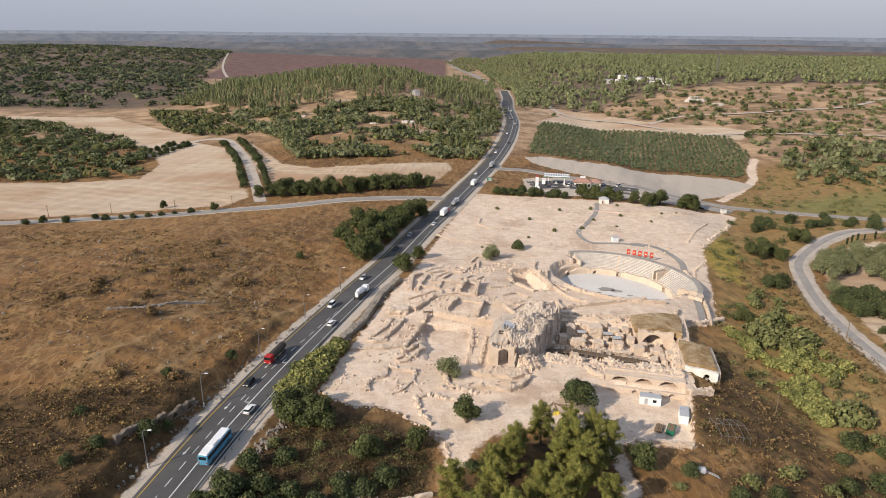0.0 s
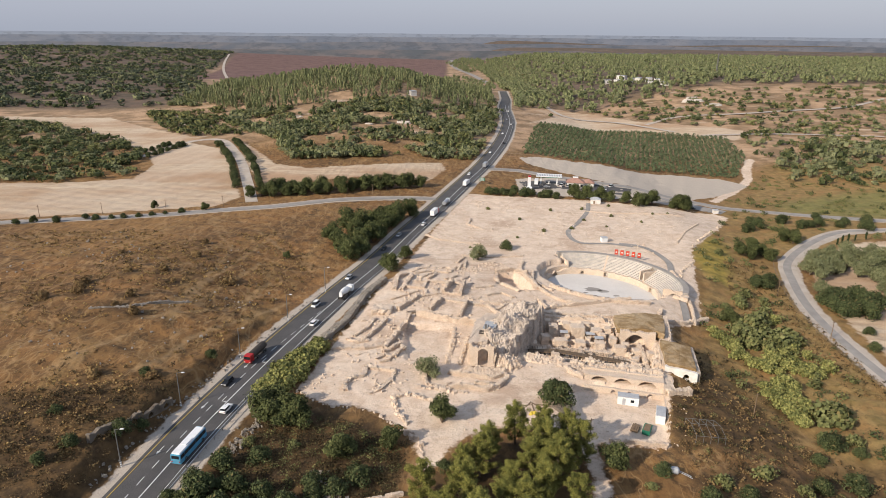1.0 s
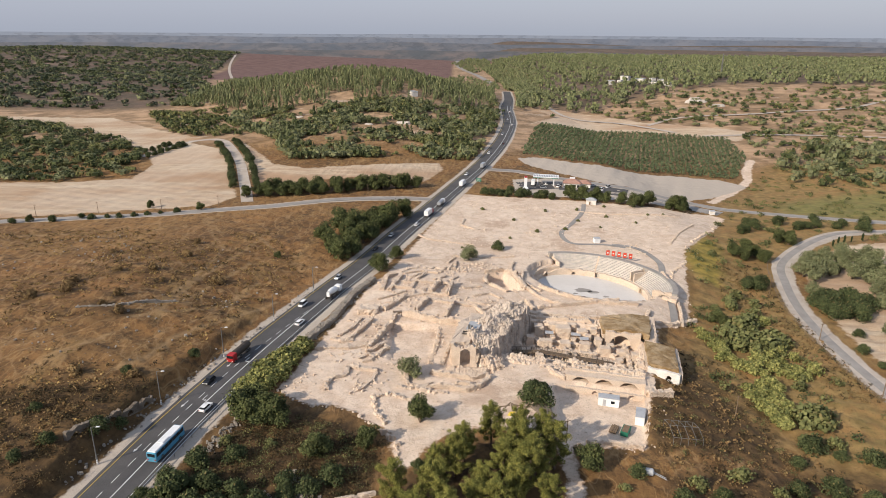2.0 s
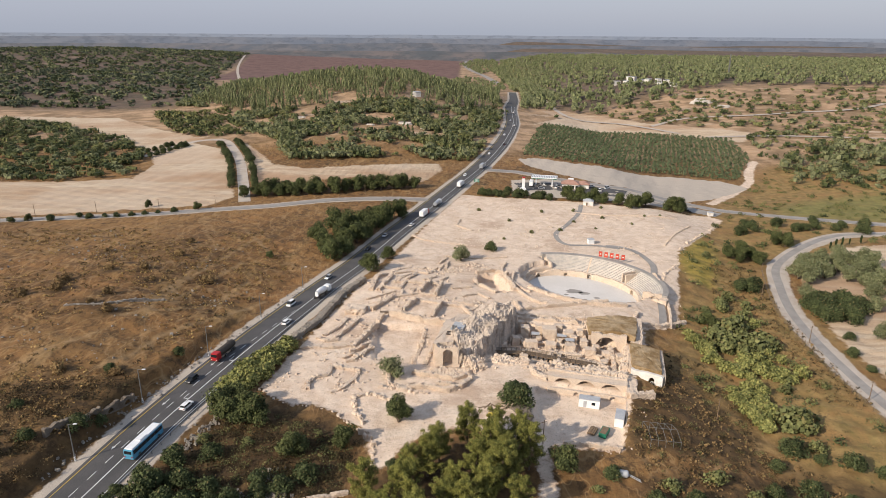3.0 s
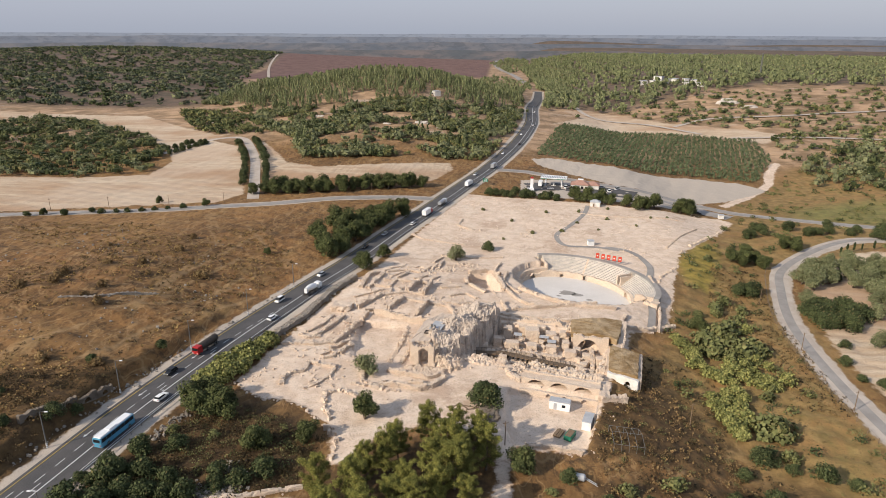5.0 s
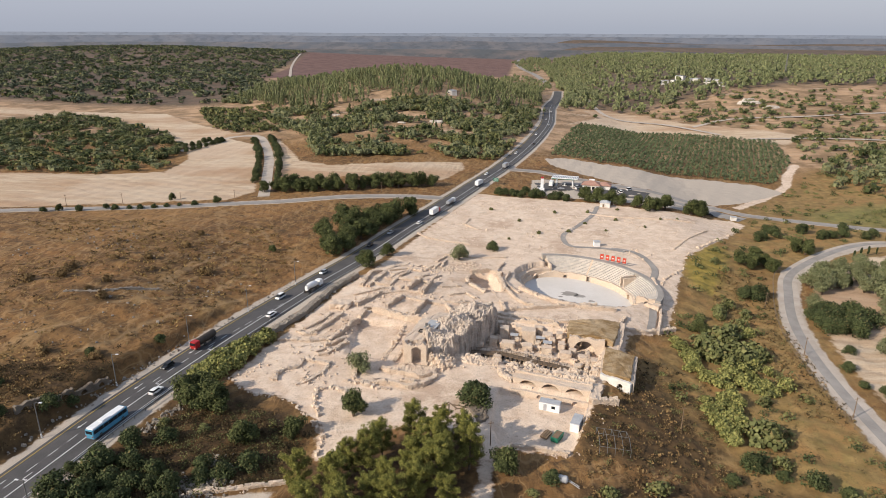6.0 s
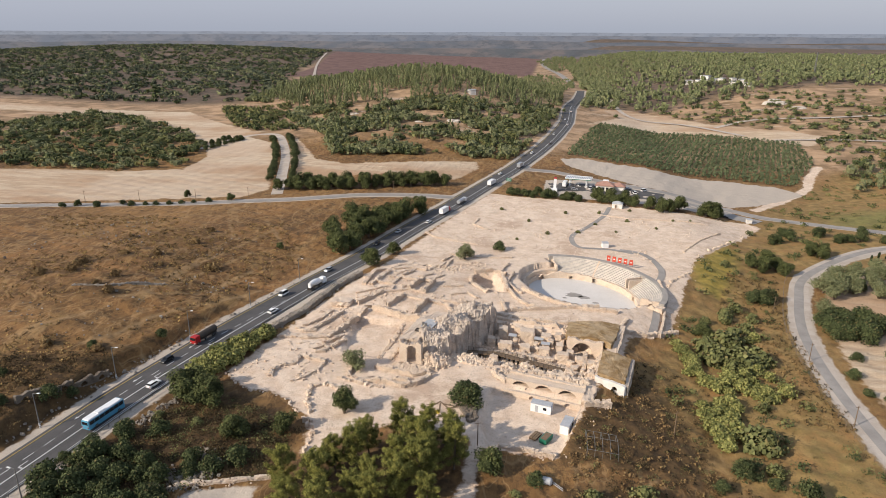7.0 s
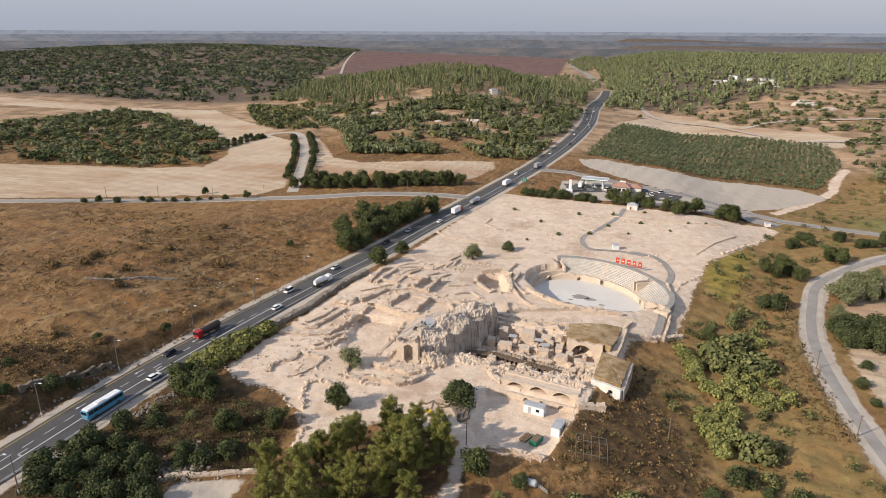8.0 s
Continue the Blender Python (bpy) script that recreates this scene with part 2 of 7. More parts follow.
M = {
    "ground": ground_material(),
    "asphalt": two_tone("asphalt", (0.078, 0.074, 0.072), (0.105, 0.098, 0.093), 9, 0.4, 0.85),
    "fresh_asphalt": two_tone("fresh_asphalt", (0.026, 0.026, 0.029), (0.042, 0.041, 0.043), 12, 0.4, 0.8),
    "old_asphalt": two_tone("old_asphalt", (0.27, 0.245, 0.22), (0.35, 0.32, 0.285), 8, 0.4, 0.9),
    "dirt_road": two_tone("dirt_road", (0.50, 0.43, 0.36), (0.40, 0.335, 0.27), 6, 0.5, 0.95),
    "gravel": two_tone("gravel", (0.30, 0.265, 0.23), (0.43, 0.385, 0.335), 4, 0.35, 0.95, 0.6),
    "white_line": two_tone("white_line", (0.72, 0.72, 0.70), (0.58, 0.58, 0.56), 2, 0.1, 0.7, 0),
    "yellow_line": two_tone("yellow_line", (0.55, 0.38, 0.08), (0.45, 0.33, 0.10), 2, 0.1, 0.7, 0),
    "masonry": stone_material("masonry", (0.86, 0.700, 0.545), (0.68, 0.515, 0.380), islands=True),
    "ashlar": stone_material("ashlar", (0.80, 0.645, 0.500), (0.60, 0.455, 0.330), 0.55),
    "rough_rock": stone_material("rough_rock", (0.72, 0.600, 0.490), (0.44, 0.355, 0.280), 0.5, islands=True),
    "grey_rubble": stone_material("grey_rubble", (0.38, 0.33, 0.27), (0.20, 0.16, 0.12), 0.9),
    "dark_rubble": stone_material("dark_rubble", (0.24, 0.195, 0.15), (0.12, 0.09, 0.065), 0.7),
    "seat_stone": two_tone("seat_stone", (0.46, 0.420, 0.370), (0.60, 0.535, 0.465), 2, 0.3, 0.9),
    "plaster": two_tone("plaster", (0.74, 0.71, 0.66), (0.62, 0.57, 0.50), 2.5, 0.3, 0.9),
    "arena_sand": two_tone("arena_sand", (0.60, 0.56, 0.51), (0.66, 0.62, 0.57), 14, 0.5, 0.95),
    "grass_roof": two_tone("grass_roof", (0.24, 0.150, 0.065), (0.44, 0.33, 0.20), 4, 0.35, 0.95, 0.8),
    "white_paint": two_tone("white_paint", (0.80, 0.80, 0.79), (0.72, 0.72, 0.70), 1.5, 0.2, 0.4, 0),
    "black_paint": two_tone("black_paint", (0.015, 0.015, 0.017), (0.025, 0.025, 0.026), 1.5, 0.2, 0.3, 0),
    "silver_paint": two_tone("silver_paint", (0.50, 0.51, 0.52), (0.44, 0.45, 0.46), 1.5, 0.2, 0.35, 0, 0.5),
    "red_paint": two_tone("red_paint", (0.42, 0.022, 0.022), (0.33, 0.02, 0.02), 1.5, 0.2, 0.4, 0),
    "blue_paint": two_tone("blue_paint", (0.10, 0.33, 0.48), (0.085, 0.28, 0.42), 1.5, 0.2, 0.35, 0),
    "green_paint": two_tone("green_paint", (0.02, 0.17, 0.10), (0.03, 0.12, 0.08), 1.0, 0.2, 0.5, 0),
    "banner_red": two_tone("banner_red", (0.62, 0.09, 0.05), (0.52, 0.07, 0.04), 1.0, 0.2, 0.7, 0),
    "glass": two_tone("glass", (0.012, 0.015, 0.018), (0.02, 0.022, 0.026), 2, 0.5, 0.08, 0),
    "rubber": two_tone("rubber", (0.02, 0.02, 0.02), (0.03, 0.03, 0.03), 0.5, 0.1, 0.8, 0),
    "steel": two_tone("steel", (0.20, 0.195, 0.185), (0.15, 0.145, 0.135), 1.0, 0.1, 0.55, 0, 0.3),
    "dark_steel": two_tone("dark_steel", (0.055, 0.045, 0.036), (0.085, 0.065, 0.05), 1.0, 0.15, 0.7, 0.2),
    "wood": two_tone("wood", (0.17, 0.115, 0.07), (0.24, 0.17, 0.11), 0.8, 0.1, 0.85),
    "bark": two_tone("bark", (0.11, 0.08, 0.055), (0.17, 0.125, 0.09), 0.7, 0.15, 0.95),
    "roof_tile": two_tone("roof_tile", (0.34, 0.19, 0.14), (0.42, 0.25, 0.19), 2.0, 0.3, 0.85),
    "tarp": two_tone("tarp", (0.36, 0.37, 0.38), (0.46, 0.46, 0.46), 1.2, 0.2, 0.6),
    "oak": foliage("oak", (0.032, 0.042, 0.016), (0.098, 0.115, 0.045)),
    "carob": foliage("carob", (0.040, 0.049, 0.017), (0.122, 0.134, 0.048), dryness=0.03),
    "pine": foliage("pine", (0.062, 0.071, 0.018), (0.320, 0.298, 0.074), dryness=0.05),
    "olive": foliage("olive", (0.105, 0.115, 0.054), (0.235, 0.240, 0.120), dryness=0.05),
    "scrub": foliage("scrub", (0.078, 0.086, 0.032), (0.205, 0.205, 0.078), dryness=0.2),
    "dry_scrub": foliage("dry_scrub", (0.150, 0.092, 0.040), (0.300, 0.200, 0.090), dryness=0.2),
    "dark_brush": foliage("dark_brush", (0.030, 0.024, 0.012), (0.085, 0.062, 0.028), dryness=0.1),
    # oak for far off, its leaf colour lightened as if hazy
    "far_oak": foliage("far_oak", (0.105, 0.115, 0.058), (0.225, 0.228, 0.112), dryness=0.05),
    "yellow_tarp": two_tone("yellow_tarp", (0.70, 0.52, 0.06), (0.60, 0.45, 0.08), 1.0, 0.2, 0.6),
    "dry_grass": foliage("dry_grass", (0.190, 0.118, 0.042), (0.400, 0.270, 0.105), dryness=0.1),
    "cactus": foliage("cactus", (0.090, 0.104, 0.033), (0.350, 0.330, 0.108), dryness=0.1),
    "cypress": foliage("cypress", (0.018, 0.028, 0.012), (0.045, 0.058, 0.022), dryness=0.0),
    # distance haze is put into this leaf colour: paler, greyer pines
    "hazy_wood": foliage("hazy_wood", (0.110, 0.126, 0.058), (0.225, 0.240, 0.108), dryness=0.02),
    "heath_bush": foliage("heath_bush", (0.050, 0.062, 0.038), (0.115, 0.125, 0.075), dryness=0.04),
    "orchard_leaf": foliage("orchard_leaf", (0.066, 0.086, 0.042), (0.135, 0.160, 0.080), dryness=0.0),
}



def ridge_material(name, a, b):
    """Far ridges as a plain backdrop, with distance haze put into a glowing colour."""
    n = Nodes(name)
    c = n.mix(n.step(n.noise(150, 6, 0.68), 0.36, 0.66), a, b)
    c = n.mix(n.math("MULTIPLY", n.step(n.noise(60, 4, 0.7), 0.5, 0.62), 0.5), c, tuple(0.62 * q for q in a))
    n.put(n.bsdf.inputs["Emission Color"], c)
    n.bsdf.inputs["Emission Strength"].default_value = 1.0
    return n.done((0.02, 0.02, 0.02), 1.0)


# painted haze: each ridge farther off glows bluer and paler
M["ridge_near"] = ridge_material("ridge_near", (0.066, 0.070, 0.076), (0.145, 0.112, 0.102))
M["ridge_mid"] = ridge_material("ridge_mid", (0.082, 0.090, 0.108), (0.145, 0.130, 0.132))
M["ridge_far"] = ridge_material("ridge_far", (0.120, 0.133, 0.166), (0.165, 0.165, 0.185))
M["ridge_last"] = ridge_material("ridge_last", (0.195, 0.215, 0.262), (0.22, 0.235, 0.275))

# ---- land ----
def smooth(a, b, v):
    s = np.clip((v - a) / (b - a), 0.0, 1.0)
    return s * s * (3 - 2 * s)


def hill(x, y, cx, cy, sx, sy, height):
    return height * np.exp(-0.5 * (((x - cx) / sx) ** 2 + ((y - cy) / sy) ** 2))


def land(x, y):
    """Height of the open land at x, y, before digs are cut into it."""
    x, y = np.asarray(x, float), np.asarray(y, float)
    z = -8.6 - 2.2 * smooth(200, 330, y) * smooth(-60, 40, x)
    edge = 70 + 60 * smooth(200, 320, y)
    z = z - (7 - 2 * smooth(250, 350, y)) * smooth(edge, edge + 45, x) * (1 - smooth(700, 1000, y))
    z = z - hill(x, y, 250, 480, 70, 70, 5.0)
    z = z + hill(x, y, -112, 222, 30, 52, 7.0) + hill(x, y, -94, 165, 16, 30, 1.5) + hill(x, y, 8, 236, 24, 20, 2.2) + hill(x, y, -200, 225, 60, 60, 6.0)
    xr = -59.4 + 0.215 * (y - 118)
    z = z + (2.2 + 2.0 * smooth(185, 160, y)) * smooth(-13.5, -18, x - xr) * smooth(225, 195, y) * smooth(60, 110, y)
    z = z + hill(x, y, -70, 830, 92, 175, 35) + hill(x, y, -210, 900, 100, 130, 17)
    z = z + 36 * smooth(520, 1050, y) * smooth(100, 350, x) * (1 - 0.3 * smooth(1600, 2600, y))
    z = z + hill(x, y, -620, 1150, 380, 260, 16) - hill(x, y, -150, 1750, 500, 400, 8) + hill(x, y, -1250, 2150, 560, 420, 44)
    far = smooth(2600, 4800, np.hypot(x, y))
    z = z + far * (34 + 9 * np.sin(x / 410.0 + 1.3) * np.sin(y / 530.0) + 6 * np.sin(x / 190.0 + y / 700.0))
    return z


def polygon_distance(x, y, pts):
    """Signed distance to a closed outline, negative inside."""
    best = np.full(x.shape, 1e9)
    inside = np.zeros(x.shape, bool)
    for (ax, ay), (bx, by) in zip(pts, pts[1:] + pts[:1]):
        ex, ey = bx - ax, by - ay
        s = np.clip(((x - ax) * ex + (y - ay) * ey) / (ex * ex + ey * ey + 1e-9), 0, 1)
        best = np.minimum(best, np.hypot(x - ax - s * ex, y - ay - s * ey))
        cross = (ay > y) != (by > y)
        inside ^= cross & (x < (bx - ax) * (y - ay) / (by - ay + 1e-12) + ax)
    return np.where(inside, -best, best)


def line_distance(x, y, pts):
    best = np.full(x.shape, 1e9)
    for (ax, ay), (bx, by) in zip(pts, pts[1:]):
        ex, ey = bx - ax, by - ay
        s = np.clip(((x - ax) * ex + (y - ay) * ey) / (ex * ex + ey * ey + 1e-9), 0, 1)
        best = np.minimum(best, np.hypot(x - ax - s * ex, y - ay - s * ey))
    return best


def curve_points(pts, step=3.0):
    """A smooth line through the points, at even steps."""
    p = [np.array(q, float) for q in pts]
    p = [2 * p[0] - p[1]] + p + [2 * p[-1] - p[-2]]
    out = []
    for a, b, c, d in zip(p, p[1:], p[2:], p[3:]):
        k = max(2, int(np.linalg.norm(c - b) / step))
        for i in range(k):
            t = i / k
            out.append(0.5 * (2 * b + (c - a) * t + (2 * a - 5 * b + 4 * c - d) * t * t + (3 * b - a - 3 * c + d) * t ** 3))
    return [tuple(q) for q in out + [p[-2]]]


HIGHWAY = [(-65, 85), (-59.4, 118.3), (-55.3, 142.2), (-49.2, 170), (-42.2, 198.7), (-33.7, 229.1), (-22.6, 268), (-10.5, 318.7), (2.9, 367.3), (22.9, 441), (36.4, 489.4), (52.8, 558.3), (65.9, 627), (77.6, 715.4), (84, 841), (100, 1000), (112, 1190)]
LEFT_ROAD = [(3, 392), (-14.7, 391), (-32, 388), (-62, 379.8), (-92.3, 365), (-122.4, 354.5), (-150, 343.8), (-178, 337), (-205, 330.3), (-232, 324.5), (-300, 310)]
TRACK = [(-108, 374), (-118.6, 405.5), (-126.6, 428), (-144.9, 479), (-164, 523), (-186.7, 566), (-203, 577), (-217, 573), (-225, 556), (-236, 512)]
STATION_ROAD = [(41, 485), (63.5, 483.4), (86.6, 468), (119.8, 450), (148, 437), (173, 425), (191, 409), (223.5, 398.5), (274, 382.5), (400, 345)]
CURVED_ROAD = [(330, 366), (258, 358.6), (232, 352.7), (203, 330), (177, 300.7), (166, 273.9), (157, 244), (153, 219.4), (151.5, 195), (152, 165), (155, 130)]
INNER_PATH = [(101, 305), (91, 309.6), (75.6, 311), (73, 328.7), (81.8, 347), (92, 371), (97, 392)]
RUINS = [(23, 409), (60, 404), (97, 399), (125, 391), (150, 390), (176, 392), (182, 384), (170, 363), (130, 303), (122, 279), (106, 226), (96, 217), (89, 214), (85, 192), (74, 168), (64, 138), (46, 139), (46, 122), (44, 108), (41, 112), (42, 128), (42, 141), (30, 146), (20, 146), (11, 140), (6, 130), (2, 128), (-1, 143), (-12, 153), (-28, 157), (-35, 164), (-32, 181), (-20, 231), (-10, 271), (3, 335)]
FIELD_WEST = [(-900, 830), (-500, 740), (-365, 725), (-298, 658), (-229, 601), (-228, 576), (-181, 538), (-153.5, 480), (-132, 420), (-118, 385), (-126, 365), (-236, 332), (-330, 312), (-500, 400), (-294, 424), (-249, 424), (-207, 436), (-212, 480), (-240, 532), (-305, 602), (-400, 678), (-475, 702), (-900, 760)]
FIELD_MID = [(-168, 561), (-119, 477), (-91, 463), (-39, 480), (3.5, 495), (7.6, 475), (-4.6, 438), (-33, 448), (-74, 431), (-111, 413), (-130, 452), (-150, 500)]
PARKING = [(68.6, 533.8), (87.2, 539.6), (114.8, 525.1), (148.3, 517.0), (191.3, 516.9), (227.3, 509.9), (238, 496), (241, 487), (194.4, 441.5), (177.1, 432.0), (146.2, 444.9), (123.2, 455.7), (95.5, 483.1), (73.1, 509.4)]
SIDE_PATH = [(281, 576), (263, 543), (251, 510), (232, 482), (192, 430)]
ORCHARD = [(109, 733), (223, 698), (293, 660), (286, 592), (242, 506), (194, 523), (137, 521), (71, 548)]
VALLEY = [(130, 303), (108, 230), (95, 190), (110, 140), (150, 130), (170, 300), (270, 350), (420, 340), (420, 560), (290, 560), (240, 490), (195, 425), (175, 385), (168, 360)]
WALL_PATCH = [(-20, 101), (-18, 112), (-8, 116), (-3, 116), (-4, 106), (-8, 100)]
GROVE = [(182, 300), (171, 270), (163, 240), (158.5, 215), (157.5, 180), (162, 140), (260, 140), (290, 300), (262, 345), (225, 335)]
HERB_BAND = [(133, 300), (124, 280), (127, 265), (140, 268), (152, 290), (162, 320), (175, 355), (168, 360)]
RED_FAR = [(-755, 2500), (-370, 2500), (-190, 2480), (14, 2560), (9, 1640), (-128, 1600), (-264, 1640), (-397, 1240), (-470, 1250), (-560, 1700)]
WEST_HEATH = [(-2400, 1000), (-800, 840), (-480, 790), (-330, 790), (-330, 930), (-430, 1200), (-560, 1600), (-700, 2500), (-2400, 2500)]
HILL_WOOD = [(-330, 1000), (-330, 800), (-240, 740), (-190, 612), (-152, 580), (-110, 490), (-36, 500), (26, 510), (50, 590), (66, 760), (76, 1000), (-330, 1050)]
EAST_WOOD = [(112, 1000), (146, 850), (192, 832), (303, 895), (419, 955), (645, 967), (1100, 1100), (1700, 1500), (1500, 2000), (900, 2300), (400, 2450), (150, 2480), (165, 1500)]
# brush and litter, with shade of the bank and the pines in the colour
THICKET_SHADE = [[(-150, 92), (-72, 98), (-64, 142), (-67, 158), (-76, 154), (-92, 150), (-112, 146), (-150, 136)], [(-60, 96), (-48, 143), (-40, 160), (-27, 154), (-12, 151), (-6, 146), (-2, 132), (-3, 118), (-24, 112), (-24, 96)], [(66, 96), (66, 128), (90, 132), (118, 142), (145, 130), (140, 96)], [(66, 138), (72, 165), (84, 170), (92, 198), (104, 204), (104, 170), (100, 138)], [(-4, 96), (3, 124), (14, 138), (38, 143), (41, 128), (40, 96)]]
LUSH = [(225, 400), (260, 392), (420, 350), (420, 480), (330, 470), (275, 450), (238, 430)]
MEADOW = [(114, 100), (150, 100), (149, 190), (140, 205), (126, 178), (118, 150)]
TRAILS = [
    [(-80.1, 161.5), (-75.3, 169.6), (-73.7, 183.6), (-69.2, 192.5), (-61.4, 203.8), (-51.3, 224.0)],
    [(-91.9, 191.9), (-84.4, 199.6), (-70.3, 210.2), (-66.9, 220.8), (-63.0, 240.9)],
    [(-83.5, 197.9), (-87.0, 211.2), (-87.2, 226.5), (-86.7, 251.4), (-89.4, 278.4), (-110.0, 314.9)],
    [(-86.1, 206.3), (-85.1, 230.2), (-81.9, 265.3), (-78.7, 296.4)],
    [(-102.2, 157.9), (-96.0, 170.4), (-91.0, 180.6)],
    [(-90.3, 317.8), (-74.1, 293.6), (-63.7, 276.4)],
    [(-207.2, 296.6), (-171.3, 300.0), (-146.4, 296.4)],
    [(-80.9, 217.0), (-77.2, 238.6), (-72.1, 262.2)],
]
DARK_SPOTS = [(-124.5, 217.3), (-125.7, 222.8), (-103.1, 199.5), (-102.9, 210.2), (-95.1, 194.8), (-115.7, 234.1), (-131.7, 262.5), (-103.7, 239.2), (-95.8, 228.4), (-99.4, 261.8), (-131.2, 204.8), (-103.7, 284.6), (-77.7, 235.5), (-73.4, 158.5), (-88.6, 156.2), (-122.1, 210.8)]
GOLD = [(125, 293), (137, 313), (151, 335), (154, 322), (140, 281), (132, 265), (127, 267), (124, 273)]
DIRT_ZONE = [(96, 720), (140, 800), (125, 860), (150, 880), (230, 760), (330, 690), (300, 650), (225, 702), (112, 738)]


def station_floor(x, y):
    return polygon_distance(x, y, [(56, 414), (58, 456), (90, 464), (130, 448), (172, 422), (176, 404), (150, 400), (118, 404)])


ARENA = (74.9, 260.0, 25.2, 18.4, -43.0)  # centre, half axes, turn in degrees


def arena_radius(x, y):
    c, s = math.cos(radians(ARENA[4])), math.sin(radians(ARENA[4]))
    u, v = (x - ARENA[0]) * c + (y - ARENA[1]) * s, -(x - ARENA[0]) * s + (y - ARENA[1]) * c
    return np.hypot(u / ARENA[2], v / ARENA[3])


def arena_offset(x, y):
    """Distance outside the arena's rim and the angle round it, in degrees."""
    c, s = math.cos(radians(ARENA[4])), math.sin(radians(ARENA[4]))
    u, v = (x - ARENA[0]) * c + (y - ARENA[1]) * s, -(x - ARENA[0]) * s + (y - ARENA[1]) * c
    k = np.hypot(u / ARENA[2], v / ARENA[3])
    d = np.where(k < 1, 0, (1 - 1 / np.maximum(k, 1e-6)) * np.hypot(u, v))
    return np.where(k < 1, 0.0, d + 1.0), np.degrees(np.arctan2(v / ARENA[3], u / ARENA[2]))


BATHS = [(39, 213), (70, 209), (79, 200), (72, 178), (50, 182), (31, 187)]
COURT = [(-6.5, 208), (11, 206), (8.5, 181), (-4.5, 183)]
YARD = [(45.5, 168), (52, 170), (71.5, 165), (69, 155), (65.5, 141), (47, 141.5), (44, 152)]
PIT = [(30, 262), (38, 264), (42, 252), (44, 243), (37, 240), (30, 248)]


def height(x, y):
    """The land with the arena, the baths and the trenches cut in."""
    x, y = np.asarray(x, float), np.asarray(y, float)
    z = land(x, y)
    r, a = arena_offset(x, y)
    z = np.where(r < 1.0, -16.4, z)
    z = np.where((r >= 1.0) & (((a > 12) & (a < 152) & (r < 11.0)) | (r < 4.8)), -17.0, z)
    for outline, floor in ((BATHS, -12.4), (COURT, -9.6), (PIT, -13.0), (YARD, -10.6)):
        d = polygon_distance(x, y, outline)
        s = smooth(0.6, -0.6, d)
        z = z * (1 - s) + floor * s
    return z


def up(x, y):
    return float(height(np.array([x]), np.array([y]))[0])


def make(name, verts, faces, mat, parent=None, label="", smooth_shade=False):
    """A mesh object from plain lists."""
    me = bpy.data.meshes.new(name)
    me.from_pydata([tuple(v) for v in verts], [], faces)
    me.materials.append(M[mat])
    if smooth_shade:
        me.polygons.foreach_set("use_smooth", np.ones(len(me.polygons), bool))
    ob = new(name, me)
    ob.parent = parent
    if label:
        tagged(ob, label)
    return ob


